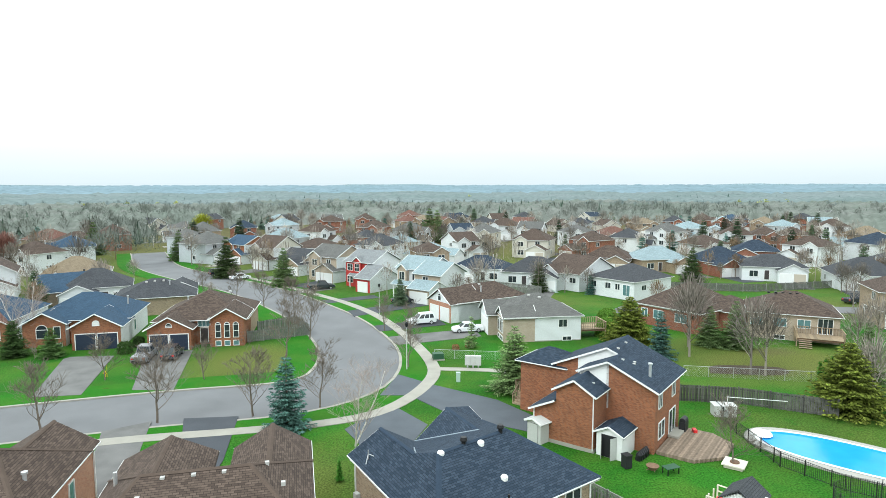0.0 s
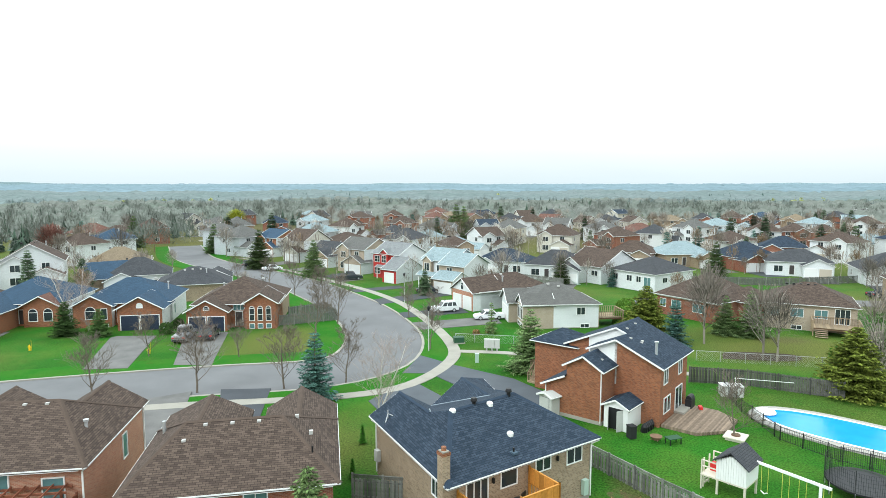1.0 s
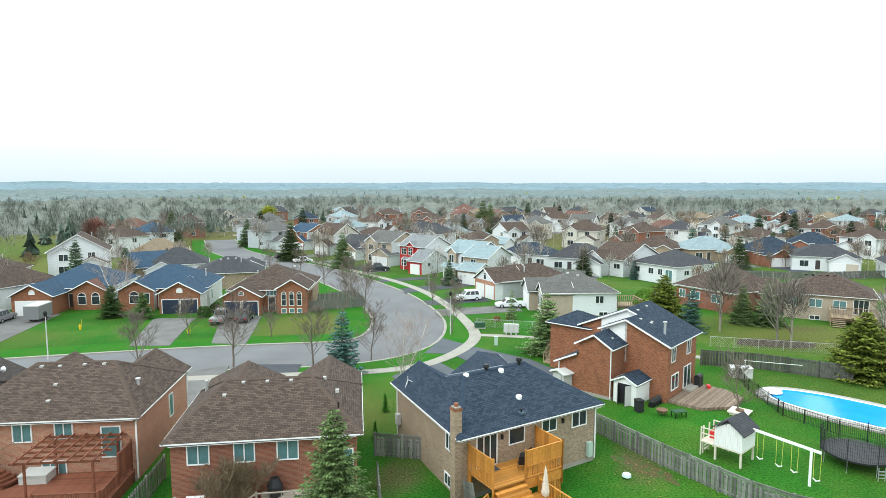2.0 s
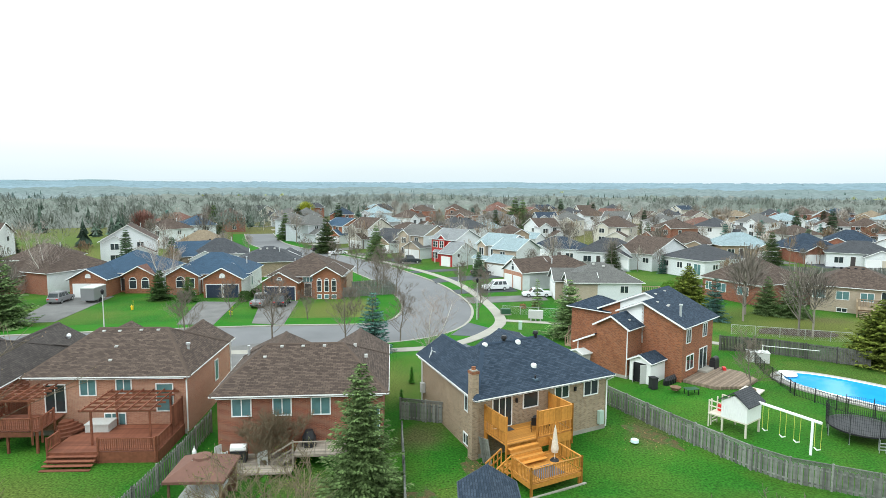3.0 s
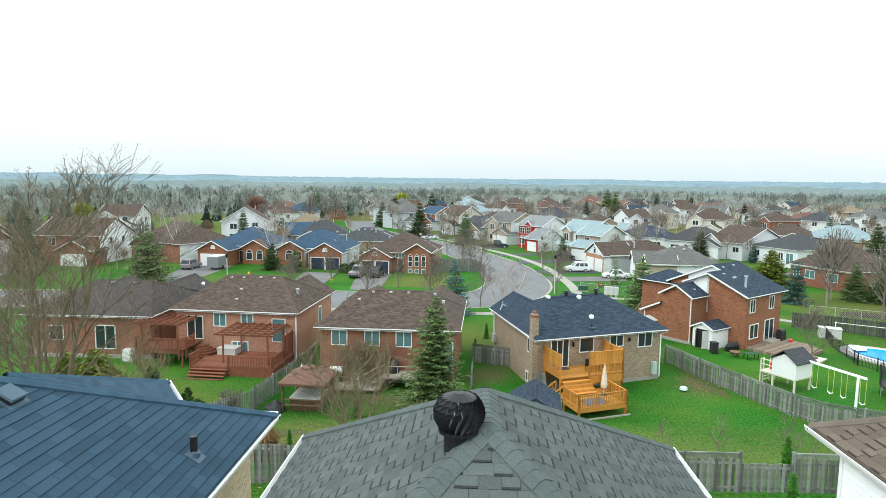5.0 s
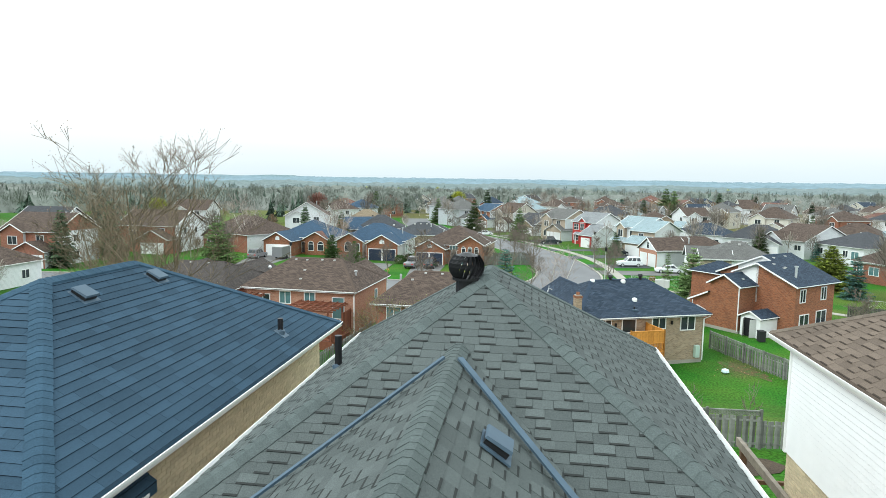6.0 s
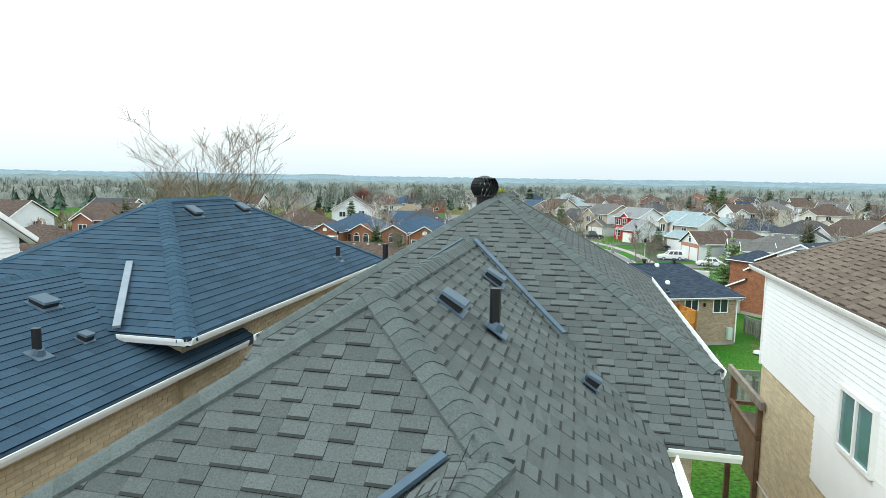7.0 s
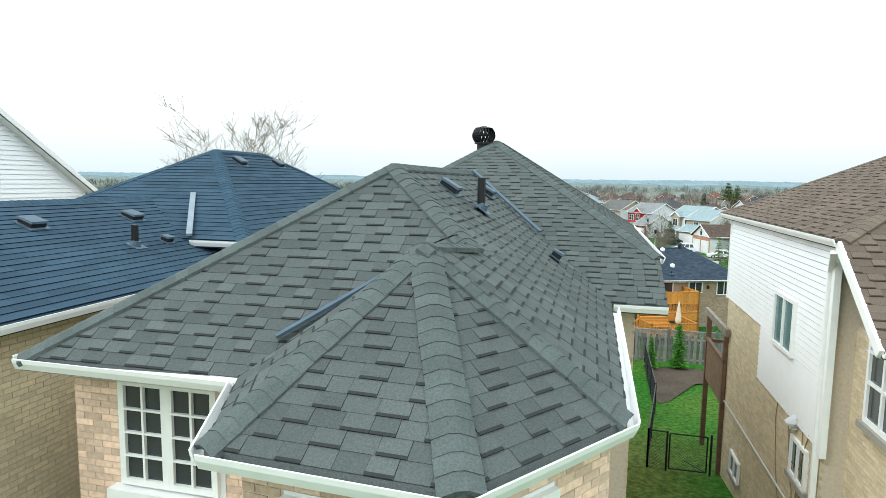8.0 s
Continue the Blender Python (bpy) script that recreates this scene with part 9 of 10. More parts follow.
driveway([(-45.6, 75.0), (-40.6, 61.0), (-35.9, 61.6), (-40.0, 76.3), (-45.2, 75.9)][::1], "asphalt_old", "worn grey asphalt double driveway")
driveway([(-36.6, 77.6), (-31.4, 63.0), (-27.0, 62.8), (-31.0, 78.6)], "asphalt_old", "grey asphalt driveway before two garages")
driveway([(-5.15, 60.6), (-3.59, 67.54), (0.55, 63.66), (6.73, 58.95), (9.79, 54.35), (8.78, 50.85), (2.05, 54.98), (-2.08, 60.52)], "asphalt_drive", "blue-grey asphalt driveway curving to a garage")
driveway([(-5.61, 55.19), (-3.35, 57.34), (-0.21, 52.74), (-1.69, 48.23), (-5.64, 48.34), (-7.53, 51.91)], "asphalt_drive", "blue-grey asphalt driveway of the tan bungalow")
driveway([(-22.74, 54.82), (-17.85, 55.24), (-16.18, 46.01), (-16.0, 38.6), (-19.2, 38.6), (-19.58, 46.1)], "asphalt_dark", "dark asphalt double driveway")
driveway([(-28.71, 51.98), (-25.41, 54.21), (-22.56, 44.74), (-22.96, 40.38), (-24.13, 40.41)], "asphalt_old", "worn grey concrete driveway beside a brick house")
driveway([(-4.3, 80.6), (7.4, 85.0), (6.5, 89.8), (-6.0, 85.0)], "asphalt_old", "grey driveway with a parked saloon")
driveway([(-7.4, 88.3), (2.6, 92.5), (1.2, 97.0), (-8.6, 92)], "asphalt_dark", "driveway with a parked white car")
driveway([(-12.4, 99), (0.4, 108.5), (-3.0, 112), (-14.2, 103.5)], "asphalt_dark", "dark asphalt driveway before a pale blue-grey house")
driveway([(-18.6, 110.5), (-9.6, 116.0), (-11, 118.8), (-20.4, 113.4)], "asphalt_dark", "dark sealed driveway before a red house")
driveway([(-27.6, 120), (-19.6, 126.4), (-22.0, 129.5), (-29.5, 122.4)], "asphalt_old", "grey driveway before a cream house")
driveway([(-69.5, 76), (-62.0, 58.5), (-57.0, 60), (-61.5, 78)], "asphalt_old", "grey driveway with a van and trailer")
driveway([(60, 100), (96, 96), (98, 100), (62, 106)], "asphalt", "grey asphalt side street beyond the gardens")
driveway([(30, 101), (62, 92), (64, 97), (34, 106)], "asphalt", "grey asphalt side street beyond the gardens")


# ---- trees ----
def limb(g, rnd, p, d, length, r, depth, twig, ends):
    """Grows one limb with bends and forks."""
    pts, rad = [p.copy()], [r]
    q = p.copy()
    n = 3 if depth > 1 else 2 if depth else 1
    for i in range(n):
        d = (d + Vector((rnd.gauss(0, 0.16), rnd.gauss(0, 0.16), rnd.gauss(0.05, 0.1)))).normalized()
        q = q + d * length / n
        pts.append(q.copy())
        rad.append(r * (1 - 0.55 * (i + 1) / n))
    rad = [max(q, 0.011) for q in rad]
    g.tube(pts, rad, 5 if r > 0.05 else 3, cap=False)
    if depth == 0 or r < 0.004:
        ends.append((q, d))
        return
    for k in range(rnd.choice(twig)):
        t = rnd.uniform(0.35, 1.0)
        i = min(int(t * n), n - 1)
        s = pts[i].lerp(pts[i + 1], t * n - i)
        a = rnd.uniform(0, 2 * math.pi)
        side = Vector((math.cos(a), math.sin(a), 0.2))
        nd = (d * 0.75 + side * rnd.uniform(0.4, 0.85)).normalized()
        limb(g, rnd, s, nd, length * rnd.uniform(0.5, 0.78), rad[i + 1] * 0.72, depth - 1, twig, ends)


def bare_tree(height, seed, depth=4, trunk=None, spread=0.75, twig=(3, 4), mat="bark", twigs=None, buds=None, name="bare_tree", label="", stems=1):
    rnd = random.Random(seed)
    e = base(name, pose(0, 0, -80), label or "leafless deciduous tree with fine twigs on a lawn", "tree", "bare trees")
    g, ends = Geo(), []
    r = trunk or height * 0.016
    t = Geo()
    for s in range(stems):
        lean = Vector((rnd.gauss(0, 0.05 + 0.24 * (stems > 1)), rnd.gauss(0, 0.05 + 0.24 * (stems > 1)), 1)).normalized()
        top = height * 0.92
        pts = [Vector((0.15 * s, 0.1 * s, -0.3)) + lean * top * k / 6 + Vector((rnd.gauss(0, 0.03), rnd.gauss(0, 0.03), 0)) * k for k in range(7)]
        rad = [r * (1 - 0.13 * k) for k in range(7)]
        t.tube(pts, rad, 7)
        for k in range(2, 7):
            for j in range(rnd.choice((3, 4))):
                a = rnd.uniform(0, 2 * math.pi)
                d = Vector((math.cos(a) * spread, math.sin(a) * spread, rnd.uniform(0.55, 1.0))).normalized()
                p = pts[k - 1].lerp(pts[k], rnd.random())
                limb(g, rnd, p, d, height * (0.42 - 0.04 * k) * rnd.uniform(0.8, 1.15), rad[k] * 0.55, depth - 2, twig, ends)
    t.ob("trunk", mat, e)
    g.ob("crown", twigs or mat, e)
    if buds:
        b = Geo()
        for q, d in ends:
            for k in range(3):
                c = q + Vector((rnd.gauss(0, 0.12), rnd.gauss(0, 0.12), rnd.gauss(0, 0.12)))
                s = 0.021
                b.face([c + Vector((-s, 0, -s)), c + Vector((s, s, -s)), c + Vector((0, -s, s * 1.5))])
        b.ob("crown", buds, e)
    return e


def conifer(height, width, seed, mat="spruce", name="spruce_tree", label="", layers=None, fine=0.2):
    """A trunk with drooping boughs, each a spray of small needle tufts."""
    rnd = random.Random(seed)
    e = base(name, pose(0, 0, -80), label or "dense green spruce with drooping boughs", "tree", "conifers")
    Geo().tube([(0, 0, -0.3), (0, 0, height * 0.5), (0, 0, height)], [height * 0.018, height * 0.012, 0.01], 7).ob("trunk", "bark", e)
    g = Geo()
    layers = layers or int(height * 3.0)
    for i in range(layers):
        f = (i + rnd.uniform(-0.4, 0.4)) / layers
        f = min(max(f, 0), 0.985)
        z = height * (0.06 + 0.93 * f)
        reach = width / 2 * (1 - f) ** 0.8 * rnd.uniform(0.7, 1.14) + 0.06
        n = max(5, int(8 * reach + 5))
        for k in range(n):
            a = 2 * math.pi * (k + rnd.random()) / n
            ln = reach * rnd.choice((0.55, 0.8, 0.95, 1.0, 1.12)) * rnd.uniform(0.85, 1.1)
            drop = rnd.uniform(0.05, 0.42) * (1 - 0.75 * f)
            lift = 0.14 + 0.25 * f
            m = max(2, int(ln / fine))
            out, side = Vector((math.cos(a), math.sin(a), 0)), Vector((-math.sin(a), math.cos(a), 0))
            for j in range(1, m + 1):
                t = j / m
                c = out * ln * t + Vector((0, 0, z - drop * ln * t + lift * ln * t * t))
                spread = ln * 0.3 * (1 - t * 0.75) * min(1, 3 * t) + 0.05
                for q in (-1, 0, 1):
                    # needle tufts: along the bough and combed out to both sides
                    d = (out * rnd.uniform(0.7, 1.1) + side * q * rnd.uniform(0.6, 1.2) + Vector((0, 0, rnd.uniform(-0.5, 0.05)))).normalized()
                    o = c + side * q * spread * rnd.uniform(0.2, 1.0) - Vector((0, 0, abs(q) * spread * 0.25))
                    L = fine * rnd.uniform(1.1, 2.1)
                    w = d.cross(Vector((rnd.gauss(0, 0.4), rnd.gauss(0, 0.4), 1))).normalized() * fine * rnd.uniform(0.36, 0.66)
                    g.face([o - d * L * 0.35, o + w, o + d * L, o - w])
    g.ob("crown", mat, e)
    return e


def stand(proto, x, y, yaw, size=1.0):
    c = copy_thing(proto, pose(x, y, land(x, y) - 0.02, 0, 0, yaw))
    c.scale = (size, size, size)
    return c


def drop_proto(*protos):
    for p in protos:
        for o in list(p.children_recursive) + [p]:
            bpy.data.objects.remove(o)


material("bud_brown", (0.17, 0.12, 0.075), 0.9, island=0.4)
material("twig_birch", (0.34, 0.28, 0.25), 0.9, grain=0.3, scale=4)
street_a = bare_tree(6.2, 1, 5, spread=0.85)
street_b = bare_tree(6.6, 2, 5, spread=0.7)
birch = bare_tree(10, 3, 5, 0.1, 0.5, (2, 3), mat="bark_birch", twigs="twig_birch", label="white-barked birch with bare drooping twigs", stems=2)
big = bare_tree(13, 4, 5, 0.14, 0.62, (3, 3), mat="bark_dark", buds="bud_brown", label="large spreading leafless tree with brown buds", stems=2)
spruce = conifer(9, 6.2, 5, fine=0.19)
wide_spruce = conifer(7.2, 5.7, 9, fine=0.16, label="broad dense green spruce on a lawn")
tall_spruce = conifer(8.3, 4.9, 8, "spruce_dark", fine=0.12, label="tall dense dark green spruce in a back garden", layers=40)
blue = conifer(6.5, 4.0, 6, "spruce_blue", fine=0.15, label="dense blue-green spruce on a lawn")
slim = conifer(5, 2.0, 7, "spruce", fine=0.12, label="slender young green spruce")
tr = random.Random(5)
for x, y, p, s in ((-34, 52.2, street_b, 1.0), (-24.9, 54.2, street_a, 1.2), (-16.6, 55.6, street_b, 1.0), (-10.7, 57.4, street_a, 0.95), (-25.1, 66.5, street_b, 0.7),
                   (-18.1, 75.4, street_a, 1.2), (-16.9, 84, street_b, 1.15), (-22.4, 100, street_b, 1), (-3.0, 83.5, street_a, 0.8), (-6.6, 88.7, street_b, 0.85), (-2.6, 70.5, street_a, 0.9),
                   (-36, 113, street_a, 1), (-29.3, 107, street_b, 1), (-44, 118, street_a, 1), (-36, 66.5, street_a, 0.8)):
    stand(p, x, y, tr.uniform(0, 360), s)
for x, y, p, s in ((-6.2, 48.5, birch, 0.75), (-54, 80.5, birch, 0.95), (-74, 80, birch, 1.1)):
    stand(p, x, y, tr.uniform(0, 360), s)
for x, y, p, s in ((-12.6, 52.2, blue, 1.05), (5.5, 78.8, slim, 0.9), (8.8, 61.6, wide_spruce, 1.0), (-48, 144, spruce, 1.1), (-31.5, 131, spruce, 0.95), (-106, 194, spruce, 1.2), (-73, 178, spruce, 1.0),
                   (40.4, 78.0, spruce, 0.72), (37.4, 79.0, spruce, 0.62), (28.9, 74.0, blue, 0.92), (58, 132, spruce, 0.9), (22.3, 122, spruce, 0.7), (0, 232, spruce, 1.5), (3, 236, spruce, 1.4),
                   (-61.5, 57.0, wide_spruce, 1.25), (-5.6, 21.5, tall_spruce, 1.0)):
    stand(p, x, y, tr.uniform(0, 360), s)


def wisp(g, rnd, x, y, z0, h, w, n, thick):
    """A far leafless crown: many thin slivers spreading out of a stem into a rounded head."""
    for k in range(n):
        a, u = rnd.uniform(0, 6.283), rnd.uniform(-0.75, 1.0)
        q = rnd.uniform(0.55, 1.0)
        r = math.sqrt(max(0.05, 1 - u * u)) * w / 2 * q
        hi = Vector((x + math.cos(a) * r, y + math.sin(a) * r, z0 + h * (0.62 + 0.38 * u * q)))
        root = Vector((x, y, z0 + h * (0.3 + 0.25 * rnd.random())))
        lo = hi.lerp(root, rnd.uniform(0.3, 0.6)) + Vector((rnd.gauss(0, 0.04) * w, rnd.gauss(0, 0.04) * w, 0))
        s = Vector((math.cos(a + 1.57), math.sin(a + 1.57), 0)) * thick * rnd.uniform(0.5, 1.3)
        g.face([lo, hi + s, hi - s])


def spire(g, rnd, x, y, z0, h, w, n):
    """A far conifer: ragged tiers narrowing to a point."""
    for k in range(n):
        f = (k + rnd.random()) / n
        r = w / 2 * (1 - f) * rnd.uniform(0.7, 1.2) + 0.1
        a = rnd.uniform(0, 6.283)
        z = z0 + h * (0.05 + 0.85 * f)
        p, q = (math.cos(a) * r, math.sin(a) * r), (math.cos(a + 2.2) * r, math.sin(a + 2.2) * r)
        g.face([(x + p[0], y + p[1], z - 0.06 * h), (x + q[0], y + q[1], z - 0.06 * h), (x, y, z + 0.22 * h)])


def rise(d):
    """The country climbs gently to the horizon."""
    return 19.5 * smooth(500, 3200, d)


def canopy(name, mat, label, near_d, far_d, step, fine, high, seed):
    """Bare crowns massed to a ragged canopy: every knot of the sheet a treetop or a gap."""
    rnd = random.Random(seed)
    g = Geo()
    d, rows = near_d, []
    while d < far_d:
        rows.append(d)
        d += step * (d / near_d) ** 1.3
    n = int(128 / fine)
    pts = []
    for i, r in enumerate(rows):
        row = []
        for j in range(n + 1):
            a = radians(-50 + 128 * (j + rnd.uniform(-0.4, 0.4)) / n)
            q = r * (1 + rnd.uniform(-0.4, 0.4) * step / near_d)
            if near_d < 500:
                q += 0 if a < 0.25 else -75 * smooth(0.25, 0.5, a)
            x, y = -math.sin(a) * q, math.cos(a) * q
            clump = math.sin(x * 0.021 + seed) * math.sin(y * 0.017) * 0.25
            crown = math.sin(x * 0.9 + 3 * math.sin(y * 0.31)) * math.sin(y * 0.55 + 2 * math.sin(x * 0.23))
            h = high * (0.5 + clump + 0.12 * crown + 0.2 * rnd.random() ** 1.5)
            h *= (0, 0.5, 0.8, 0.95)[i] if i < 4 else 1
            row.append((x, y, rise(q) + h))
        pts.append(row)
    for a, b in zip(pts, pts[1:]):
        for j in range(n):
            g.face([a[j], a[j + 1], b[j + 1]])
            g.face([a[j], b[j + 1], b[j]])
    tagged(g.weld().ob(name, mat, smooth=True), label, "woods", kind="stuff")


def woods():
    """The far woods: a ragged canopy with single crowns standing out of it."""
    # each farther sheet is paler and bluer, aerial haze carried by its colour
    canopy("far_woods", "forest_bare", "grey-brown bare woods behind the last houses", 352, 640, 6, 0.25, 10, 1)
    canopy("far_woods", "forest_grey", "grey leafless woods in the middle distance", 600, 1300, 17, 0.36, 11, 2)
    canopy("far_woods", "forest_far", "woods reaching to the horizon, tinted blue-grey for haze", 1200, 3600, 45, 0.3, 13, 3)
    rnd = random.Random(9)
    gs = {k: Geo() for k in ("forest_bare", "forest_grey", "forest_green", "forest_greenfar", "forest_spring")}
    for k in range(7500):
        d = 150 + 2300 * rnd.random() ** 1.9
        a = radians(rnd.uniform(-50, 78))
        x, y = -math.sin(a) * d, math.cos(a) * d
        edge = 255 + 40 * math.sin(a * 5) if a > 0.25 else 335 + 20 * math.sin(a * 7)
        if a > 0.42:
            edge = 175 if k % 3 else 255
        if y < 100 or d < edge or min(abs(x - p) + abs(y - q) for p, q in taken) < 13:
            continue
        t = rnd.random() + 0.3 * math.sin(x * 0.011 + 1) * math.sin(y * 0.009)
        z0 = rise(d) + (0 if d > 400 else land(x, y))
        far = d > 900
        if t < 0.07 and d < 1000:
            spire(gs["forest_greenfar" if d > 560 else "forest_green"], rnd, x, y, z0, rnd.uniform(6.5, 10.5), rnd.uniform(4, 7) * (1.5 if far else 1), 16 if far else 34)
        elif t > 1.17 and not far:
            wisp(gs["forest_spring"], rnd, x, y, z0, rnd.uniform(8, 11), rnd.uniform(6, 9), 130, 0.3)
        elif d < 600:
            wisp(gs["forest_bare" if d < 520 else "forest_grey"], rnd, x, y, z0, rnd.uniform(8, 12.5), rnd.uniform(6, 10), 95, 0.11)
    for m, g in gs.items():
        tagged(g.ob("far_woods", m), {"forest_bare": "grey-brown bare trees behind the last houses", "forest_grey": "grey leafless trees in the middle distance",
                                      "forest_green": "dark green conifers scattered through the woods", "forest_greenfar": "hazy green conifers in the far woods",
                                      "forest_spring": "yellow-green budding trees in the woods"}[m], "woods", kind="stuff")
    # low hills on the horizon, their blue haze put into the colour
    g = Geo()
    top = []
    for j in range(241):
        a = radians(-60 + 150 * j / 240)
        h = 30 + 4 * math.sin(a * 9 + 1) + 3 * math.sin(a * 23) + 2.0 * math.sin(a * 61) + (3 if a > 0.45 else 0) * math.sin((a - 0.45) * 7) ** 2 + rnd.gauss(0, 0.8)
        top.append((-math.sin(a) * 3700, math.cos(a) * 3700, h))
    for p, q in zip(top, top[1:]):
        g.face([(p[0], p[1], -5), (q[0], q[1], -5), q, p])
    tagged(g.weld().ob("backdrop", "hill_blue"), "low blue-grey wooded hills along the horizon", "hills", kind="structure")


# base colours with the haze of the far conifers and hills mixed in
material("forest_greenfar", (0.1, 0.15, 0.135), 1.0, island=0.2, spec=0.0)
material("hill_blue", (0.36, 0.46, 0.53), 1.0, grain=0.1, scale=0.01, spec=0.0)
woods()


# ---- trees among the far houses ----
def far_tree(height, seed, mat, width, n=150, name="bare_tree", label="", group="bare trees"):
    """A tree a street or more away: stem, a few limbs and a haze of twigs."""
    rnd = random.Random(seed)
    e = base(name, pose(0, 0, -80), label, "tree", group)
    t = Geo().tube([(0, 0, -0.3), (0.1, 0, height * 0.4), (0, 0.1, height * 0.8)], [height * 0.016, height * 0.011, 0.02], 5)
    t.ob("trunk", mat, e)
    g = Geo()
    for k in range(9):
        a, f = rnd.uniform(0, 6.283), rnd.uniform(0.2, 0.6)
        r = width / 2 * rnd.uniform(0.5, 0.9)
        g.tube([(0, 0, height * f), (math.cos(a) * r * 0.5, math.sin(a) * r * 0.5, height * (f + 0.15)), (math.cos(a) * r, math.sin(a) * r, height * min(0.95, f + 0.36))], [height * 0.007, height * 0.004, 0.008], 3, cap=False)
    wisp(g, rnd, 0, 0, 0, height, width, int(n * 1.5), 0.05)
    g.ob("crown", mat, e)
    return e


material("arbor_green", (0.05, 0.17, 0.02), 0.9, grain=0.4, scale=6, island=0.35, spec=0.1)
material("cedar_gold", (0.12, 0.15, 0.025), 0.9, grain=0.4, scale=4, island=0.4, spec=0.1)
material("twig_grey", (0.2, 0.175, 0.15), 1.0, island=0.25, rand=0.25, spec=0.05)
material("twig_brown", (0.22, 0.155, 0.1), 1.0, island=0.3, rand=0.2, spec=0.05)
material("twig_red", (0.22, 0.11, 0.09), 1.0, island=0.3, spec=0.05)
material("leaf_spring", (0.3, 0.32, 0.05), 1.0, island=0.35, rand=0.2, spec=0.05)
ft = [far_tree(8, 31, "twig_grey", 5.5, 260, label="grey leafless tree between the houses"), far_tree(9.5, 32, "twig_grey", 6.5, 320, label="tall grey leafless tree beside a house"),
      far_tree(6.5, 33, "twig_brown", 5.0, 240, label="small brownish leafless garden tree"), far_tree(8, 34, "bark_birch", 4.5, 160, label="pale birch with bare twigs")]
red = far_tree(11, 35, "twig_red", 9, 1500, label="large rounded tree with reddish spring buds")
spring = far_tree(9, 36, "leaf_spring", 9, 1500, name="budding_tree", label="rounded tree in yellow-green spring leaf")
fs = [conifer(9, 4.6, 41, "spruce_far", layers=22, fine=0.32), conifer(11, 5.2, 42, "spruce_far", layers=25, fine=0.34), conifer(6, 4.0, 43, "cedar_green", label="broad dark green cedar", layers=17, fine=0.28), conifer(8, 3.8, 44, "spruce_blue", label="blue-green spruce between the houses", layers=20, fine=0.3)]
stand(red, -104, 150, 0, 1.0)
stand(spring, -98, 265, 0, 1.15)
stand(spring, -152, 130, 40, 0.95)
fr = random.Random(77)
houses_at = taken + [(-44.5, 84), (-31, 87), (-60, 84), (-73, 77), (-88, 69), (-47, 105), (-66, 112), (-12, 130), (-1, 118), (6, 100), (15, 87), (40, 92), (51, 85), (41, 120), (32, 128)]
done = 0
near_homes = [p for p in taken if p[1] < 330] + [(-98, 28), (-112, 44), (-126, 22), (-140, 48), (-96, 6), (-118, 4), (-80, 31)] * 3
while done < 370:
    p = fr.choice(near_homes)
    a, r = fr.uniform(0, 6.283), fr.uniform(7.5, 13)
    x, y = p[0] + math.cos(a) * r, p[1] + math.sin(a) * r
    if near_road(x, y) < 6.5 or min(max(abs(x - p), abs(y - q)) for p, q in houses_at) < 7.5 or (x > -15 and x < 30 and y < 108):
        continue
    t = fr.random()
    if y < 97 and x > -70:
        continue
    p = fr.choice(fs) if t < 0.2 else ft[min(3, int(fr.random() * 3.25))]
    stand(p, x, y, fr.uniform(0, 360), fr.uniform(0.55, 1.15) * (0.85 if y < 140 else 1))
    done += 1

# the many leafless trees that stand between the far houses
fw = random.Random(31)
gw_ = {"twig_grey": Geo(), "twig_brown": Geo()}
for k in range(420):
    p = fw.choice(near_homes)
    a, r = fw.uniform(0, 6.283), fw.uniform(7, 14)
    x, y = p[0] + math.cos(a) * r, p[1] + math.sin(a) * r
    if y < 118 or near_road(x, y) < 7 or min(max(abs(x - p), abs(y - q)) for p, q in houses_at) < 6.5:
        continue
    g = gw_[fw.choice(("twig_grey", "twig_grey", "twig_brown"))]
    hh = fw.uniform(5.5, 9.5)
    g.tube([(x, y, -0.2), (x, y, hh * 0.6)], [0.1, 0.04], 4, cap=False)
    wisp(g, fw, x, y, 0, hh, hh * fw.uniform(0.55, 0.8), 130, 0.055)
for m_, g in gw_.items():
    tagged(g.ob("garden_trees", m_), "leafless grey-brown trees between the far houses", "trees", kind="stuff")

# ---- trees and shrubs in the gardens ----
GARDEN = ((-26.5, 10.3, "big", 0.75), (-20.3, 5.2, "big", 1.02), (-31.8, 13.0, "big", 1.0), (-5.6, 8.4, "bud", 0.75), (-3.5, 10.9, "bud", 0.33), (-17.6, 15.2, "shrub", 0.5),
          (4.8, 9.6, "shrub", 0.45), (-31, 9.5, "bud", 0.8), (-17.5, 7.0, "bud", 0.7), (23.1, 44.0, "street", 0.8), (32.6, 74.0, "ft", 1.0), (34.4, 78.5, "ft", 1.1), (37.8, 66.0, "ft", 0.9), (42.5, 55.8, "ft", 0.8), (36.4, 66.5, "ft", 1.0), (55, 72, "ft", 0.9), (51.5, 70.5, "ft", 0.8),
          (-70.5, 66, "ft", 1.0), (-63, 60, "ft", 0.8))
protos = {"big": big, "bud": bare_tree(8, 14, 4, 0.055, 0.95, (2, 3), mat="bark_brown", buds="bud_leaves", label="spreading leafless garden tree with forked limbs", stems=6),
          "shrub": bare_tree(4, 15, 4, 0.05, 0.8, mat="bark", label="many-stemmed bare shrub with fine twigs", name="shrub", stems=5), "street": street_a, "ft": ft[1],
          "stick": bare_tree(2.4, 16, 3, 0.022, 0.6, (1, 2), "bark", label="thin staked sapling on the lawn", name="sapling")}
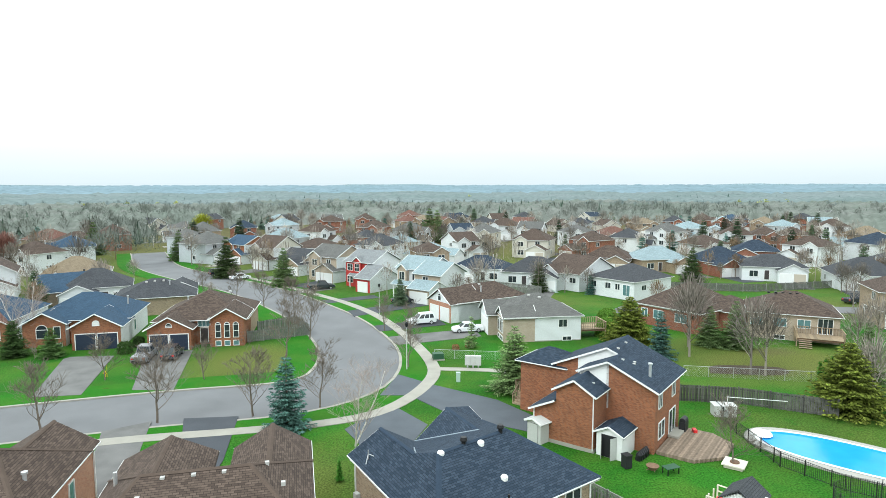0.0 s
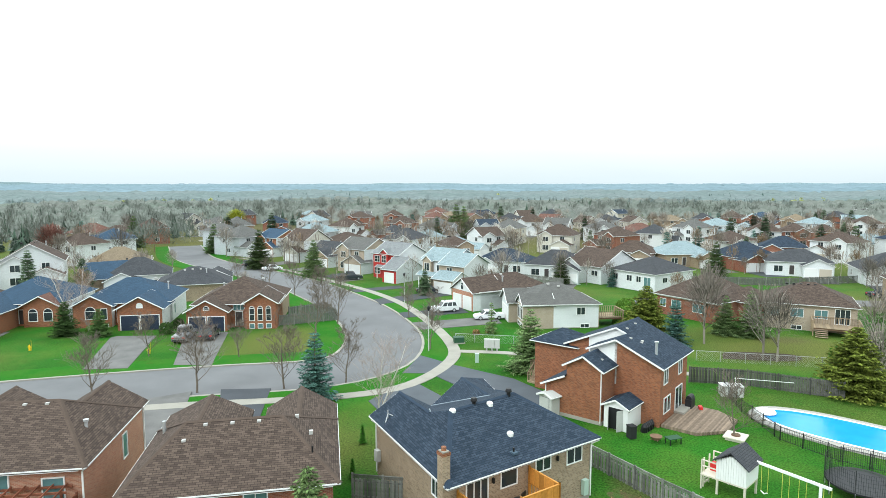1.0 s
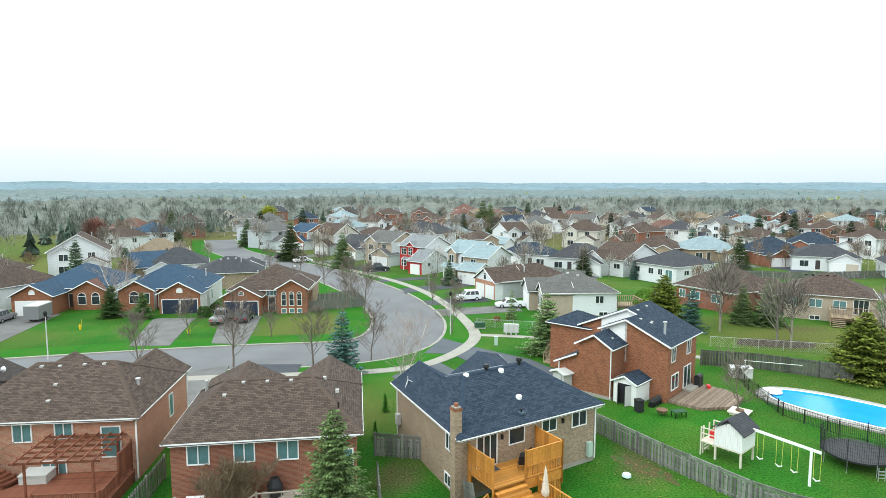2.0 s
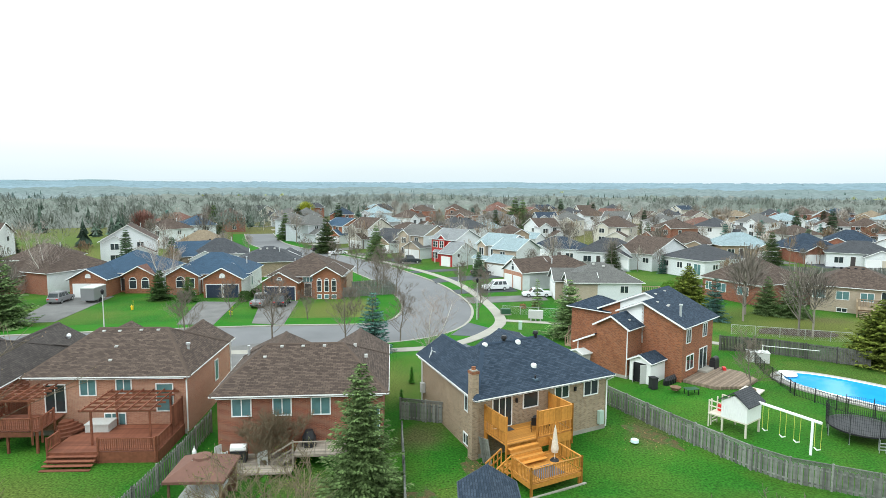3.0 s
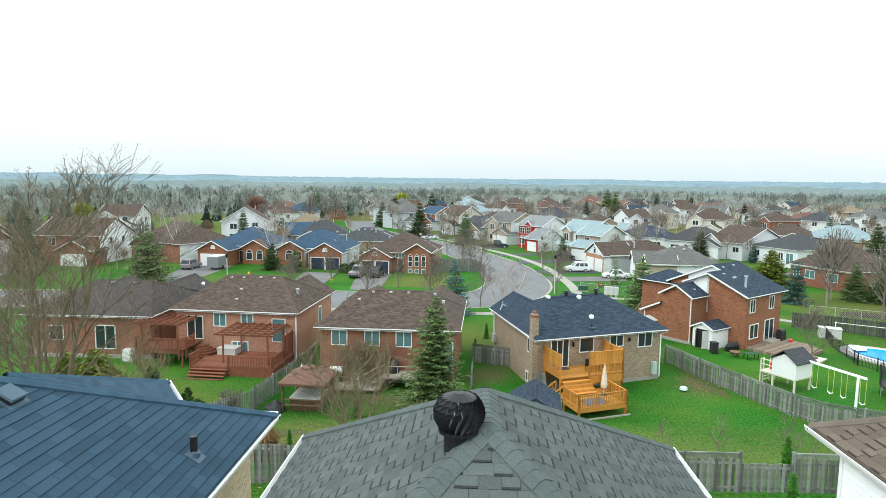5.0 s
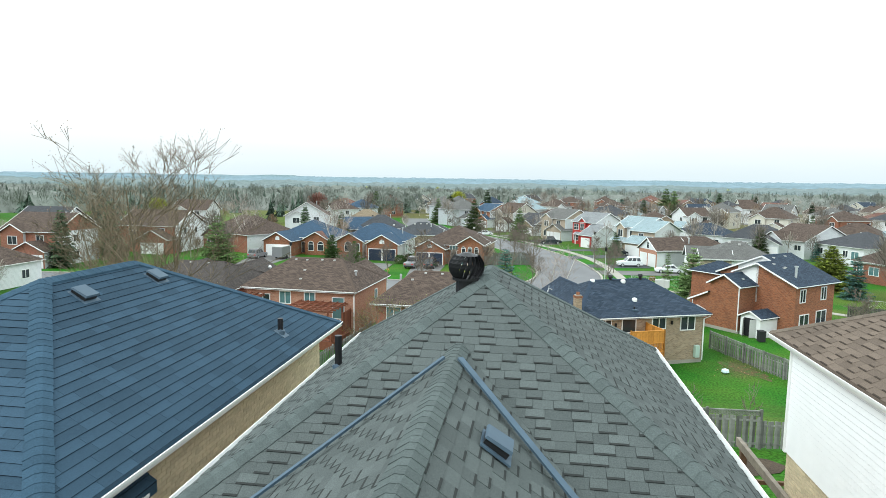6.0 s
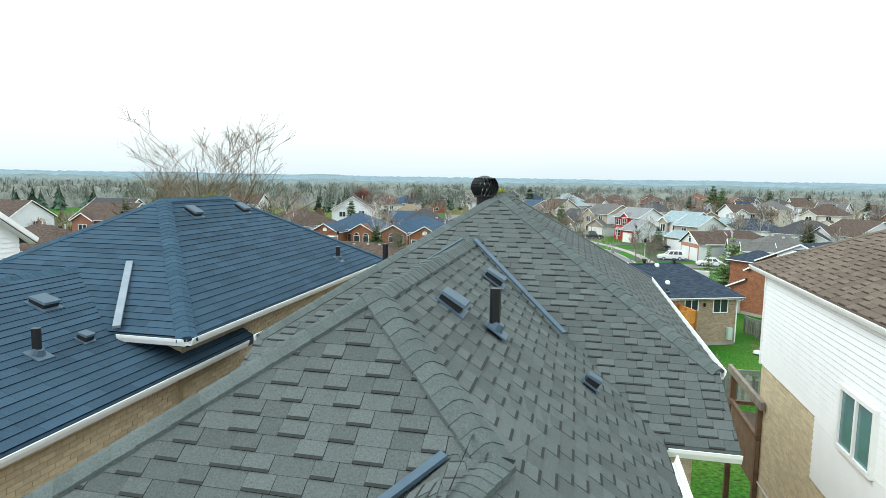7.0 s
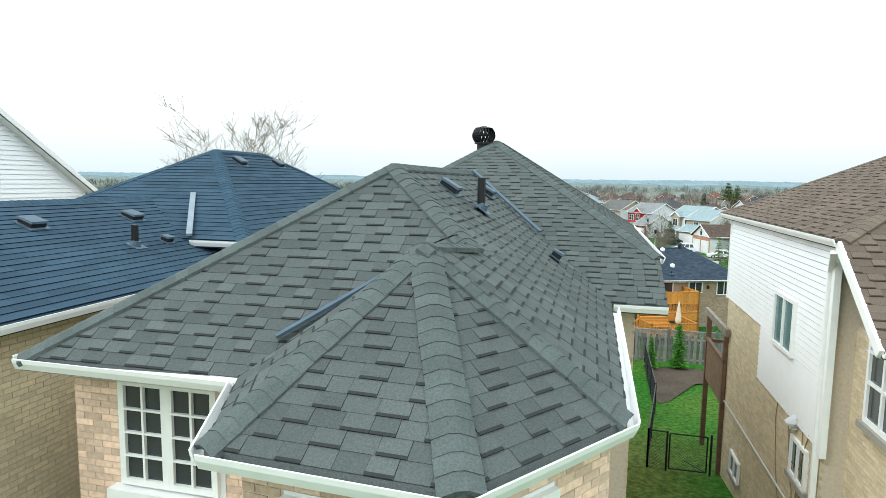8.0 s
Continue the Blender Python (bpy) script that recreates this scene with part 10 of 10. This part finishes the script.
stand(bare_tree(3.7, 17, 4, 0.05, 0.7, mat="bark_brown", buds="bud_brown", label="tall brown-budded shrub against the brick house wall", name="shrub", stems=6), -12.5, 24.9, 40, 1.0)
for x, y, k, s in GARDEN:
    stand(protos[k], x, y, fr.uniform(0, 360), s)
for x, y in ((11.6, 17.0), (15.2, 19.6), (15.2, 17.6), (16.6, 18.9), (8.6, 14.6)):
    stand(protos["stick"], x, y, fr.uniform(0, 360), fr.uniform(0.8, 1.1))
spruce_b = conifer(9, 5.0, 55)
cedar = conifer(4.4, 3.6, 51, "cedar_green", "cedar_tree", "dense dark green cedar by the fence", 26, 0.12)
slimc = conifer(3.2, 1.1, 52, "arbor_green", "arborvitae", "narrow bright green arborvitae", 34, 0.09)
bushy = conifer(6.0, 6.5, 53, "cedar_gold", "conifer_bush", "broad golden-green conifer bush by the fence", 30, 0.16)
for x, y, p, s in ((39.5, 55.0, bushy, 1.15), (44.5, 59.5, spruce_b, 0.8), (46.0, 52.5, bushy, 0.9), (-24.6, 12.2, bushy, 0.8), (-29.5, 14.5, bushy, 0.7), (-47.5, 75.8, cedar, 0.9), (-52.5, 76.3, cedar, 1.1), (27.3, 81.0, bushy, 1.1)):
    stand(p, x, y, fr.uniform(0, 360), s)
for k in range(6):
    stand(slimc, 41.8 + 0.48 * k, 62.6 - 0.2 * k, 60 * k, 0.85 + 0.1 * (k % 3))
for x, y, s in ((7.3, 10.6, 0.55), (14.0, 13.9, 0.6), (-1.2, 11.5, 0.4), (-10.0, 10.2, 0.35), (-10.3, 19.2, 0.75), (-6.4, 36.8, 0.45), (-6.6, 42.5, 0.5)):
    stand(slimc, x, y, 30, s)
NU = ((7.6, 4.7, 0.5), (8.9, 5.2, 0.72), (14.5, 5.2, 0.5))
for u, v, s in NU:
    stand(slimc, u * NC - v * NS, u * NS + v * NC, 30, s)


def leafy(x, y, w, d, h, mat, label, seed, yaw=0, name="hedge"):
    """A clipped or loose bush of many small leaves."""
    rnd = random.Random(seed)
    g = Geo()
    for k in range(int(260 * (w * d + (w + d) * h))):
        a, b = rnd.uniform(-1, 1), rnd.uniform(-1, 1)
        c = rnd.random()
        m = max(abs(a), abs(b), abs(c))
        n = (abs(a) ** 4 + abs(b) ** 4 + abs(c) ** 4) ** 0.25
        q = rnd.uniform(0.82, 1.05) / n
        p = Vector((a * q * w / 2, b * q * d / 2, c * q * h))
        s = rnd.uniform(0.05, 0.1)
        u = Vector((rnd.gauss(0, 1), rnd.gauss(0, 1), rnd.gauss(0, 1))).normalized() * s
        v = Vector((rnd.gauss(0, 1), rnd.gauss(0, 1), rnd.gauss(0, 1))).normalized() * s
        g.face([p - u, p + v, p + u, p - v])
    e = base(name, pose(x, y, land(x, y), 0, 0, yaw), label, "bush")
    g.ob("foliage", mat, e)
    Geo().tube([(0, 0, -0.1), (0, 0, h * 0.6)], [0.07, 0.03], 5).ob("stem", "bark", e)


leafy(25.6, 86.5, 5.5, 2.2, 2.0, "hedge", "rounded bright green clipped hedge", 1, 60)
leafy(27.5, 92.5, 5.0, 2.4, 2.2, "hedge", "rounded bright green clipped hedge", 2, 60)
leafy(-39.2, 77.5, 1.6, 1.5, 1.5, "cedar_green", "dark green rounded shrub beside a driveway", 3, 0, "shrub")
leafy(-38.9, 80.6, 1.3, 1.3, 1.4, "cedar_green", "dark green rounded shrub beside a house", 4, 0, "shrub")
leafy(-50, 78.6, 2.0, 1.0, 0.8, "hedge", "low green shrubs before a brick wall", 5, 8, "shrub")
leafy(5.3, 79.5, 1.1, 1.0, 0.7, "dry_reed", "small rust-brown rounded shrub on the lawn", 6, 0, "shrub")
leafy(3.4, 78.2, 0.9, 0.9, 0.6, "dry_reed", "small rust-brown rounded shrub on the lawn", 7, 0, "shrub")


def reeds(x, y, w, seed):
    rnd = random.Random(seed)
    g = Geo()
    for k in range(1700):
        a, r = rnd.uniform(0, 6.283), w / 2 * rnd.random() ** 0.6
        p = Vector((math.cos(a) * r, math.sin(a) * r * 0.6, 0))
        m = p * rnd.uniform(1.1, 1.4) + Vector((rnd.gauss(0, 0.1), rnd.gauss(0, 0.1), rnd.uniform(0.8, 1.5)))
        q = m + p * rnd.uniform(0.25, 0.6) + Vector((rnd.gauss(0, 0.1), rnd.gauss(0, 0.1), -rnd.uniform(0.1, 0.6)))
        g.face([p + Vector((-0.015, 0, 0)), p + Vector((0.015, 0, 0)), m])
        g.face([m + Vector((-0.02, 0, 0)), m + Vector((0.02, 0, 0.02)), q])
    e = base("reed_clump", at(x, y, 0), "dry rust-brown ornamental grass clump", "ornamental grass")
    g.ob("grass_tuft", "dry_reed", e)


reeds(-11.9, 7.8, 2.9, 3)
reeds(-10.4, 7.9, 1.4, 4)


def juniper(x, y, w, h, lobes, mat, label, seed):
    """A broad old juniper: several rounded flames of foliage grown together, ragged at the top."""
    rnd = random.Random(seed)
    e = base("juniper", pose(x, y, land(x, y)), label, "bush")
    g, t = Geo(), Geo()
    for k in range(lobes):
        a, r = rnd.uniform(0, 6.283), w * 0.3 * rnd.random() ** 0.5
        bx, by, bh, bw = math.cos(a) * r, math.sin(a) * r * 0.8, h * rnd.uniform(0.65, 1.0), w * rnd.uniform(0.3, 0.45)
        t.tube([(bx * 0.3, by * 0.3, -0.1), (bx, by, bh * 0.6)], [0.06, 0.02], 5)
        for j in range(int(900 * bw * bh / 3)):
            u, v = rnd.random() ** 0.8, rnd.uniform(0, 6.283)
            rr = bw / 2 * (1 - u ** 2.2) ** 0.6 * rnd.uniform(0.72, 1.08) * (0.75 + 0.25 * math.sin(3 * v + 6 * u + k))
            p = Vector((bx + math.cos(v) * rr, by + math.sin(v) * rr, bh * (0.04 + 0.96 * u)))
            d = Vector((math.cos(v) * 0.6 + rnd.gauss(0, 0.3), math.sin(v) * 0.6 + rnd.gauss(0, 0.3), rnd.uniform(0.3, 1.3))).normalized()
            s = d.cross(Vector((rnd.gauss(0, 1), rnd.gauss(0, 1), rnd.gauss(0, 1)))).normalized() * rnd.uniform(0.03, 0.06)
            L = rnd.uniform(0.09, 0.19)
            g.face([p - d * L * 0.5, p + s, p + d * L, p - s])
    g.ob("foliage", mat, e)
    t.ob("stem", "bark", e)


for jx, jy, jw, jh, jn in ((-15.6, 6.9, 3.8, 4.3, 13), (-13.9, 7.6, 2.4, 3.3, 8), (-18.4, 7.3, 3.4, 3.4, 9)):
    juniper(jx, jy, jw, jh, jn, "cedar_green", "broad dark green juniper behind a board fence", int(-jx * 10))
drop_proto(street_a, street_b, birch, tall_spruce, wide_spruce, spruce, blue, slim, spruce_b, cedar, slimc, bushy, red, spring, *ft, *fs)
drop_proto(*[v for k, v in protos.items() if k not in ("street", "ft")])


# ---- litter, bare soil and wear on the ground ----
def patch(x, y, rx, ry, mat, label, seed, yaw=0, dz=0.022):
    """A worn or bare patch with an uneven outline, lying on the ground."""
    rnd = random.Random(seed)
    g = Geo()
    n = 26
    c, s = math.cos(radians(yaw)), math.sin(radians(yaw))
    ph = [rnd.uniform(0, 6.28) for k in range(4)]
    rings = []
    for f in (0.35, 0.7, 1.0):
        ring = []
        for j in range(n):
            a = 6.2832 * j / n
            r = f * (1 + 0.16 * math.sin(2 * a + ph[0]) + 0.12 * math.sin(3 * a + ph[1]) + 0.1 * math.sin(5 * a + ph[2]) + 0.06 * math.sin(9 * a + ph[3]))
            px, py = math.cos(a) * r * rx, math.sin(a) * r * ry
            X, Y = x + px * c - py * s, y + px * s + py * c
            ring.append((X, Y, land(X, Y) + dz * (1.3 - f)))
        rings.append(ring)
    g.face(rings[0])
    for a, b in zip(rings, rings[1:]):
        for j in range(n):
            g.face([a[j], b[j], b[(j + 1) % n], a[(j + 1) % n]])
    tagged(g.weld().ob("ground_patch", mat), label, "ground patch", kind="structure")


material("leaf_litter", (0.1, 0.072, 0.032), 0.95, grain=0.6, scale=9, blotch=0.95, blotch_scale=1.8, alt=(0.04, 0.105, 0.014), bump=0.8)
LITTER = "brown leaf litter and bare soil on the grass"
patch(-4.9, 20.6, 2.9, 2.3, "leaf_litter", LITTER, 1, 10, 0.035)
patch(-0.9, 17.5, 0.9, 6.0, "leaf_litter", LITTER, 2, 14)
patch(-9.5, 11.0, 4.0, 1.0, "leaf_litter", LITTER, 3, 14)
patch(-13.5, 12.8, 2.2, 1.4, "leaf_litter", LITTER, 4, 30)
patch(-20, 12.5, 5, 2.5, "leaf_litter", LITTER, 5, 20)
patch(0.6, 26.0, 0.8, 1.8, "leaf_litter", LITTER, 6, 30)
patch(12.6, 33.5, 0.7, 3.0, "leaf_litter", LITTER, 7, 40)


def scatter(name, label, mat, spots, n, size, seed):
    """Fallen leaves strewn round a few spots."""
    rnd = random.Random(seed)
    g = Geo()
    for k in range(n):
        x, y, r = rnd.choice(spots)
        x, y = rnd.gauss(x, r), rnd.gauss(y, r)
        z, a, s = land(x, y) + 0.05, rnd.uniform(0, 6.28), rnd.uniform(*size)
        u, v = Vector((math.cos(a), math.sin(a), rnd.uniform(-0.3, 0.3))) * s, Vector((-math.sin(a), math.cos(a), rnd.uniform(-0.3, 0.3))) * s * 0.6
        p = Vector((x, y, z))
        g.face([p - u, p - v, p + u, p + v])
    tagged(g.ob(name, mat), label, "fallen leaves", kind="stuff")


material("straw", (0.3, 0.28, 0.13), 0.9, island=0.3)
scatter("fallen_leaves", "pale straw and leaf scraps strewn on the lawn", "straw", ((-8, 13.5, 1.6), (-5, 12.5, 1.5), (-3.5, 14.5, 1.2), (-10.5, 12.2, 1.3)), 420, (0.03, 0.065), 1)
scatter("fallen_leaves", "brown fallen leaves along fences and hedges", "dry_reed", ((-4.9, 20, 2.0), (-0.9, 16, 1.2), (-0.9, 20, 1.2), (-19, 11.5, 3), (-9, 10.5, 2.5), (1.0, 26.5, 0.8), (12.6, 33, 1.3), (2.2, 14, 1.2)), 1500, (0.03, 0.07), 2)
